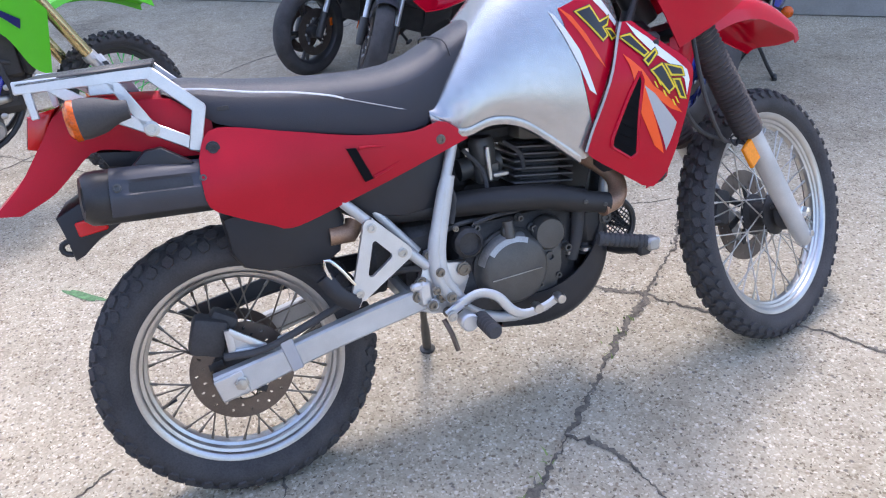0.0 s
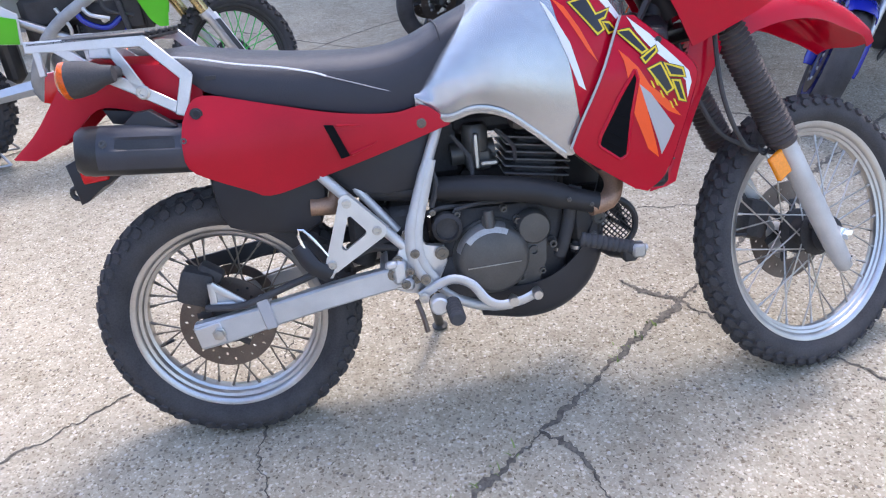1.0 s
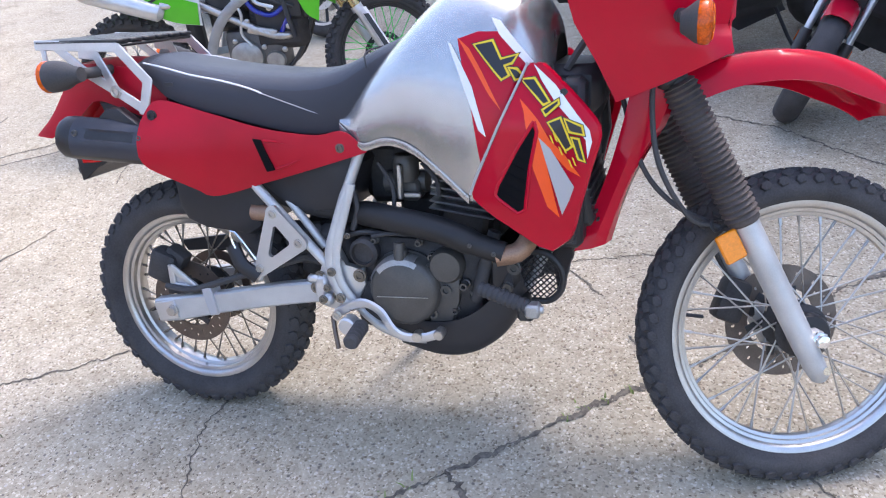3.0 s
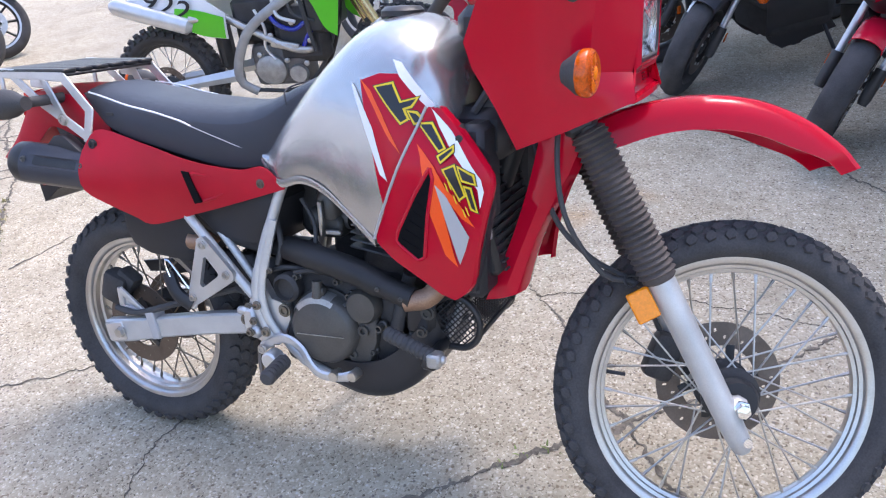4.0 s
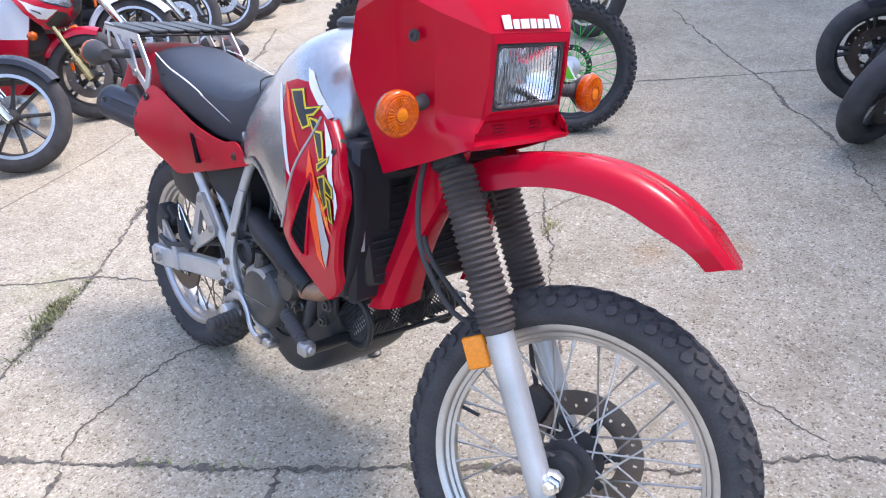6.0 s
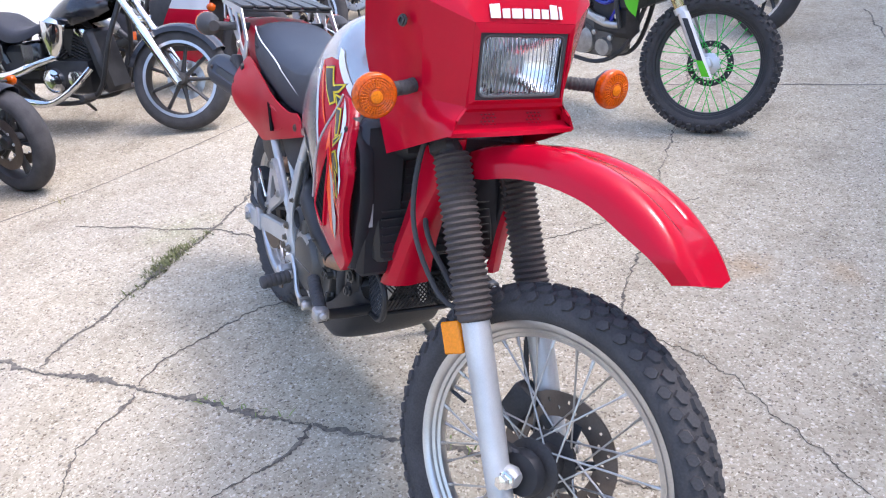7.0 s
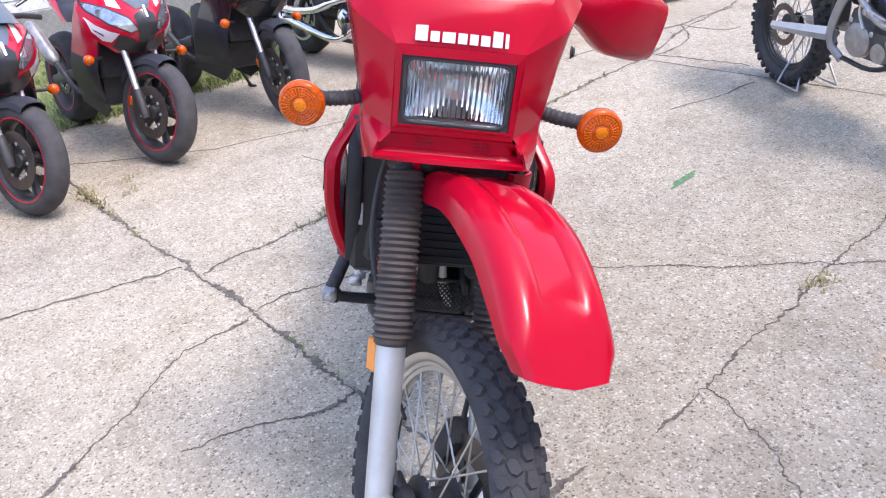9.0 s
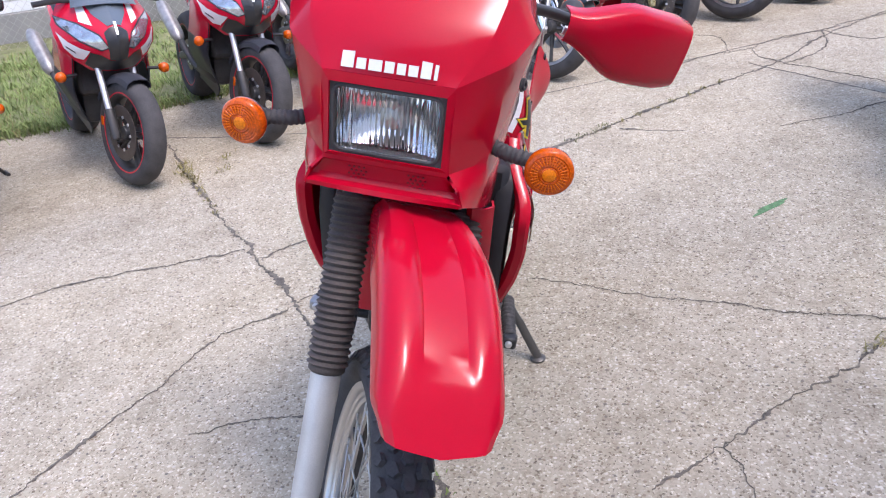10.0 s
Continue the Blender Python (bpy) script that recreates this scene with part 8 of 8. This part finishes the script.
    bmesh.ops.solidify(bm, geom=bm.faces[:], thickness=0.004)
    part("front_mudguard", bm, M_GREEN, b, "bright green front mudguard", S)
    bm = B_()
    rows = []
    for (x, z, w) in cr([(0.36, 0.90, 0.10), (0.15, 0.905, 0.09), (-0.10, 0.95, 0.08), (-0.34, 1.0, 0.06)], 14):
        rows.append([(x, -w, z - 0.06), (x, -w * 0.9, z - 0.01), (x, 0, z), (x, w * 0.9, z - 0.01), (x, w, z - 0.06)])
    grid(bm, rows)
    bmesh.ops.recalc_face_normals(bm, faces=bm.faces[:])
    bmesh.ops.solidify(bm, geom=bm.faces[:], thickness=0.004)
    part("rear_mudguard", bm, M_GREEN, b, "bright green rear mudguard")
    YP = lambda x, z: -(0.12 + 0.03 * math.sin(math.pi * sm(0.5, 0.95, z)))
    for s in (-1, 1):
        bm = B_()
        skin(bm, [(-0.08, 0.93), (0.12, 0.90), (0.32, 0.84), (0.46, 0.74)], [(-0.04, 0.80), (0.12, 0.73), (0.30, 0.63), (0.44, 0.60)], lambda x, z: s * YP(x, z), 16, 8, 0.004)
        sp = part("side_plate", bm, M_WHG, b, "white side plate with plain dark bars")
        if s < 0:
            tc = bpy.data.curves.new("race_number", "FONT")
            tc.body, tc.size, tc.extrude, tc.shear = "922", 0.175, 0.001, 0.25
            to = bpy.data.objects.new("race_number", tc)
            me = bpy.data.meshes.new_from_object(to)
            bpy.data.objects.remove(to)
            bm = B_()
            bm.from_mesh(me)
            bpy.data.meshes.remove(me)
            bm.transform(Matrix.Translation((0.0, 0, 0.80)) @ Matrix.Rotation(radians(90), 4, "X") @ Matrix.Rotation(radians(-22), 4, "Z"))
            for v in bm.verts:
                v.co.y = -(0.158 + 0.0) + (v.co.y * 0.5)
            part("race_number", bm, M_BLKD, sp, "black race number", fix=False)
        bm = B_()
        skin(bm, [(0.20, 0.785), (0.32, 0.765), (0.45, 0.72)], [(0.18, 0.70), (0.31, 0.63), (0.43, 0.605)], lambda x, z: s * (YP(x, z) - 0.006), 8, 5, 0.002)
        part("plate_graphic", bm, M_GREEN, sp, "green lower graphic")
        YH = lambda x, z: -(0.14 + 0.06 * sm(0.75, 1.02, x))
        bm = B_()
        skin(bm, [(0.74, 0.96), (0.87, 0.98), (1.01, 0.94), (1.08, 0.86)], [(0.80, 0.87), (0.91, 0.78), (0.97, 0.64), (1.03, 0.59)], lambda x, z: s * YH(x, z), 16, 8, 0.004)
        sh = part("radiator_shroud", bm, M_GREEN, b, "bright green shroud with blue graphics")
        bm = B_()
        skin(bm, [(0.82, 0.925), (0.90, 0.90), (0.98, 0.84)], [(0.83, 0.905), (0.90, 0.875), (0.97, 0.80)], lambda x, z: s * (YH(x, z) - 0.006), 8, 5, 0.002)
        part("shroud_graphic", bm, M_BLUED, sh, "dark blue graphic")
        bm = B_()
        tube(bm, cr([(1.02, s * 0.06, 0.92), (0.80, s * 0.11, 0.80), (0.58, s * 0.13, 0.66), (0.47, s * 0.12, 0.50), (0.44, s * 0.11, 0.36), (0.52, s * 0.10, 0.29)], 24), 0.026, 10, 0.6)
        fs_ = part("frame", bm, M_DFRAME, b, "dull aluminium frame spar")
        bm = B_()
        tube(bm, cr([(0.52, s * 0.10, 0.30), (0.72, s * 0.09, 0.29), (0.86, s * 0.06, 0.38), (0.97, s * 0.03, 0.62), (1.02, 0, 0.86)], 20), 0.012, 8)
        part("cradle_tube", bm, M_BLKM, fs_, "thin dark cradle tube")
        bm = B_()
        tube(bm, [(-0.03, s * 0.105, 0.335), (0.20, s * 0.105, 0.362), (0.46, s * 0.10, 0.395)], [0.022, 0.03, 0.036], 4, 0.6)
        part("swingarm", bm, M_ALU, b, "bare aluminium swingarm")
    bm = B_()
    rows = []
    for x, w, zt, zb in cr([(0.86, 0.06, 0.98, 0.93), (0.60, 0.09, 0.945, 0.86), (0.30, 0.09, 0.945, 0.86), (0.0, 0.075, 0.965, 0.91)], 14):
        rows.append(cr([(x, -w, zb), (x, -w * 0.8, zt - 0.01), (x, 0, zt), (x, w * 0.8, zt - 0.01), (x, w, zb)], 11))
    grid(bm, rows)
    part("seat", bm, M_SEATB, b, angle=60)
    bm = B_()
    box(bm, (0.66, 0, 0.43), (0.30, 0.18, 0.24), 0.04, None, 2)
    eng = part("engine", bm, M_FIN, b, "grey cast single-cylinder engine")
    bm = B_()
    lathe(bm, [(0, 0), (0.085, 0), (0.08, 0.025), (0.06, 0.035), (0.0, 0.038)], (0.62, -0.09, 0.41), (0, -1, 0), 28)
    lathe(bm, [(0, 0), (0.05, 0), (0.045, 0.025), (0.0, 0.028)], (0.76, -0.09, 0.38), (0, -1, 0), 20)
    part("clutch_cover", bm, M_BRUSH, eng, "round grey clutch cover")
    bm = B_()
    box(bm, (0.74, 0, 0.62), (0.13, 0.13, 0.22), 0.02, Matrix.Rotation(radians(6), 4, "Y"), 2)
    for k in range(5):
        box(bm, (0.735 + 0.002 * k, 0, 0.545 + 0.02 * k), (0.15, 0.16, 0.006), 0.001, Matrix.Rotation(radians(6), 4, "Y"))
    part("cylinder", bm, M_ENG, eng)
    bm = B_()
    box(bm, (0.80, -0.05, 0.58), (0.28, 0.10, 0.30), 0.04)
    part("inner_bodywork", bm, M_ENGD, b)
    bm = B_()
    box(bm, (0.60, 0.0, 0.72), (0.30, 0.16, 0.16), 0.03)
    part("air_duct", bm, M_ENGD, b)
    bm = B_()
    box(bm, (0.90, -0.04, 0.74), (0.10, 0.16, 0.30), 0.02)
    part("radiator_core", bm, M_ENGD, b)
    bm = B_()
    box(bm, (0.73, -0.135, 0.545), (0.15, 0.02, 0.045), 0.012, Matrix.Rotation(radians(14), 4, "Y"), 2)
    for k in range(4):
        box(bm, (0.685 + 0.03 * k, -0.147, 0.557 - 0.0075 * k), (0.008, 0.004, 0.03), 0.001, Matrix.Rotation(radians(-25), 4, "Y"))
    part("pipe_shield", bm, M_STEEL, eng, "slotted steel pipe shield")
    for pts, rr_, mm in (([(0.60, -0.12, 0.74), (0.64, -0.13, 0.64), (0.62, -0.12, 0.54), (0.66, -0.12, 0.47)], 0.008, M_ALU), ([(0.70, -0.115, 0.78), (0.72, -0.13, 0.70), (0.80, -0.12, 0.66)], 0.010, M_ALU), ([(0.84, -0.12, 0.80), (0.86, -0.13, 0.66), (0.88, -0.12, 0.50)], 0.012, M_RUB), ([(0.78, -0.12, 0.76), (0.80, -0.125, 0.70), (0.90, -0.12, 0.66)], 0.009, M_RUB)):
        bm = B_()
        tube(bm, cr(pts, 14), rr_, 8)
        part("hose", bm, mm, eng)
    for p_ in ((0.66, 0.60), (0.78, 0.66), (0.72, 0.46), (0.58, 0.50), (0.86, 0.56), (0.82, 0.44)):
        bm = B_()
        lathe(bm, [(0, 0), (0.014, 0), (0.014, 0.01), (0.008, 0.014), (0, 0.014)], (p_[0], -0.118, p_[1]), (0, -1, 0), 10)
        part("bolt", bm, M_STEEL, eng)
    bm = B_()
    tube(bm, cr([(0.80, -0.02, 0.62), (0.88, -0.06, 0.52), (0.78, -0.13, 0.52), (0.58, -0.11, 0.62), (0.40, -0.09, 0.72)], 20), 0.02, 12)
    tube(bm, cr([(0.40, -0.09, 0.72), (0.32, -0.13, 0.715), (0.26, -0.15, 0.72)], 8), 0.022, 12)
    ex = part("exhaust", bm, M_STEEL, b, "steel exhaust")
    bm = B_()
    tube(bm, [(0.27, -0.15, 0.675), (0.25, -0.152, 0.685), (-0.08, -0.175, 0.815), (-0.11, -0.177, 0.827), (-0.13, -0.178, 0.835)], [0.02, 0.046, 0.048, 0.042, 0.022], 18, 0.8)
    part("muffler", bm, M_ALU, ex, "brushed aluminium muffler")
    bm = B_()
    box(bm, (0.96, 0, 0.72), (0.04, 0.30, 0.24), 0.012)
    part("radiator", bm, M_BLKM, b)
    bm = B_()
    box(bm, (0.55, 0, 0.62), (0.20, 0.14, 0.16), 0.03)
    part("air_box", bm, M_BLKM, b)
    bm = B_()
    box(bm, (0.35, 0, 0.55), (0.08, 0.10, 0.30), 0.03)
    part("shock_absorber", bm, M_BLKM, b)
    bm = B_()
    tube(bm, cr([(0.66, -0.11, 0.74), (0.70, -0.12, 0.66), (0.78, -0.11, 0.62), (0.85, -0.10, 0.66)], 14), 0.013, 8)
    tube(bm, cr([(0.80, -0.11, 0.50), (0.86, -0.11, 0.60), (0.93, -0.10, 0.66)], 12), 0.012, 8)
    part("coolant_hose", bm, M_BLUE, b, "blue coolant hose")
    bm = B_()
    hb = pv + u * 0.90
    tube(bm, cr([(hb.x - 0.16, -0.39, hb.z - 0.0), (hb.x - 0.06, -0.22, hb.z + 0.05), (hb.x, -0.08, hb.z + 0.0), (hb.x, 0.08, hb.z), (hb.x - 0.06, 0.22, hb.z + 0.05), (hb.x - 0.16, 0.39, hb.z)], 22), 0.013, 10)
    part("handlebar", bm, M_BLKM, b, "", S)
    bm = B_()
    rows = [[(hb.x + 0.10 + 0.0 * t, y, hb.z + 0.06 - 0.26 * t) for y in np.linspace(-0.11 + 0.02 * t, 0.11 - 0.02 * t, 7)] for t in np.linspace(0, 1, 7)]
    grid(bm, rows)
    bmesh.ops.solidify(bm, geom=bm.faces[:], thickness=0.004)
    part("front_plate", bm, M_GREEN, b, "", S)
    bm = B_()
    for y in (-0.09, 0.15):
        tube(bm, [(0.0, 0.13, 0.335), (0.05, y, 0.028)], 0.006, 6)
        tube(bm, [(0.0, 0.13, 0.335), (0.22, y, 0.028)], 0.006, 6)
        tube(bm, [(0.05, y, 0.028), (0.22, y, 0.028)], 0.006, 6)
    part("paddock_stand", bm, M_STEEL, b, "thin steel triangle stand at the axle")
    # the body is longer than it is drawn above; wheels and fork keep their shape
    for o in list(b.children):
        if o.name.startswith("front_mudguard"):
            o.data.transform(S @ Matrix.Translation((0.14, 0, 0)) @ S.inverted())
        elif not o.name.startswith(("front_wheel", "rear_wheel", "fork_tube", "handlebar", "front_plate")):
            for q in [o] + list(o.children):
                q.data.transform(Matrix.Diagonal((1.107, 1, 1, 1)))
    return b


dirt_bike(Matrix.Translation((-0.11, 2.06, 0)) @ Matrix.Rotation(radians(8.0), 4, "Z") @ Matrix.Rotation(radians(-1.5), 4, "X") @ Matrix.Scale(0.90, 4) @ Matrix.Translation((-1.44, 0, 0)), "green and white motocross motorcycle with green spokes")
RH = 42
sport_bike(place((-0.93, -1.86), RH + 2, 9, 1.38), "red, white and black faired sport motorcycle on its stand", M_REDG, M_REDG, M_BLKSAT, M_WHG, stripe=M_REDP)
sport_bike(place((-1.42, -1.38), RH - 2, 9, 1.38), "red, white and black faired sport motorcycle on its stand", M_REDG, M_REDG, M_BLKSAT, M_WHG, stripe=M_REDP)
sport_bike(place((-0.42, -2.45), RH + 2, 9, 1.38), "red faired sport motorcycle with grey side panels", M_REDG, M_GREYP, M_BLKSAT, M_WHG, stripe=M_REDP)
sport_bike(place((-1.90, -0.79), RH + 2, 9, 1.38), "black faired sport motorcycle with red pinstripes", M_BLKG, M_BLKG, M_BLKSAT, M_BLKG, steer=-12)
cruiser(place((-2.20, 0.13), RH - 3, 8, 1.66), "black cruiser motorcycle with chromed engine and forks", M_BLKG, M_BLKG, sides=(1,))
sport_bike(place((-2.70, 0.77), RH, 9, 1.38), "red and white sport motorcycle with gold fork", M_REDG, M_WHG, M_REDG, M_WHG, forkm=M_GOLD, hug=M_REDG)
cruiser(place((-3.21, 1.32), RH, 8, 1.66), "dark blue cruiser motorcycle with white front mudguard", M_BLUED, M_WHG)
cruiser(place((-3.52, 1.84), RH, 8, 1.66), "dark blue cruiser motorcycle with white front mudguard", M_BLUED, M_WHG)
cruiser(place((-3.82, 2.38), RH, 8, 1.66), "black cruiser motorcycle with chromed fork", M_BLKG, M_BLKG)
cruiser(place((-4.12, 2.85), RH, 8, 1.66), "black cruiser motorcycle with chromed fork", M_BLKG, M_BLKG)
cruiser(place((-4.42, 3.40), RH, 8, 1.66), "black cruiser motorcycle with chromed fork", M_BLKG, M_BLKG)
cruiser(place((-1.05, 3.53), -30, 8, 1.66), "black cruiser motorcycle with steel discs behind the dirt bike", M_BLKG, M_BLKG)
RH2 = 221
sport_bike(place((0.92, 3.08), RH2, 9, 1.38), "dusty black motorcycle with pale cast wheels", M_DUSTY, M_DUSTY, M_DUSTY, M_DUSTY, wheelm=M_HUB, steer=-12, group="parked motorcycles along the wall")
sport_bike(place((1.14, 2.58), RH2, 9, 1.38), "dusty black motorcycle with dark wheels", M_DUSTY, M_DUSTY, M_DUSTY, M_REDP, steer=34, group="parked motorcycles along the wall")
sport_bike(place((1.75, 1.94), RH2, 9, 1.38), "red and black faired sport motorcycle with white panels", M_REDG, M_REDG, M_BLKSAT, M_WHG, steer=34, group="parked motorcycles along the wall", hug=M_REDG)
sport_bike(place((2.28, 1.25), RH2, 9, 1.38), "blue faired sport motorcycle with blue wheels", M_BLUE, M_BLUE, M_BLKSAT, M_WHG, wheelm=M_BLUED, lowfork=M_BLUE, steer=20, group="parked motorcycles along the wall", hug=M_BLUE)
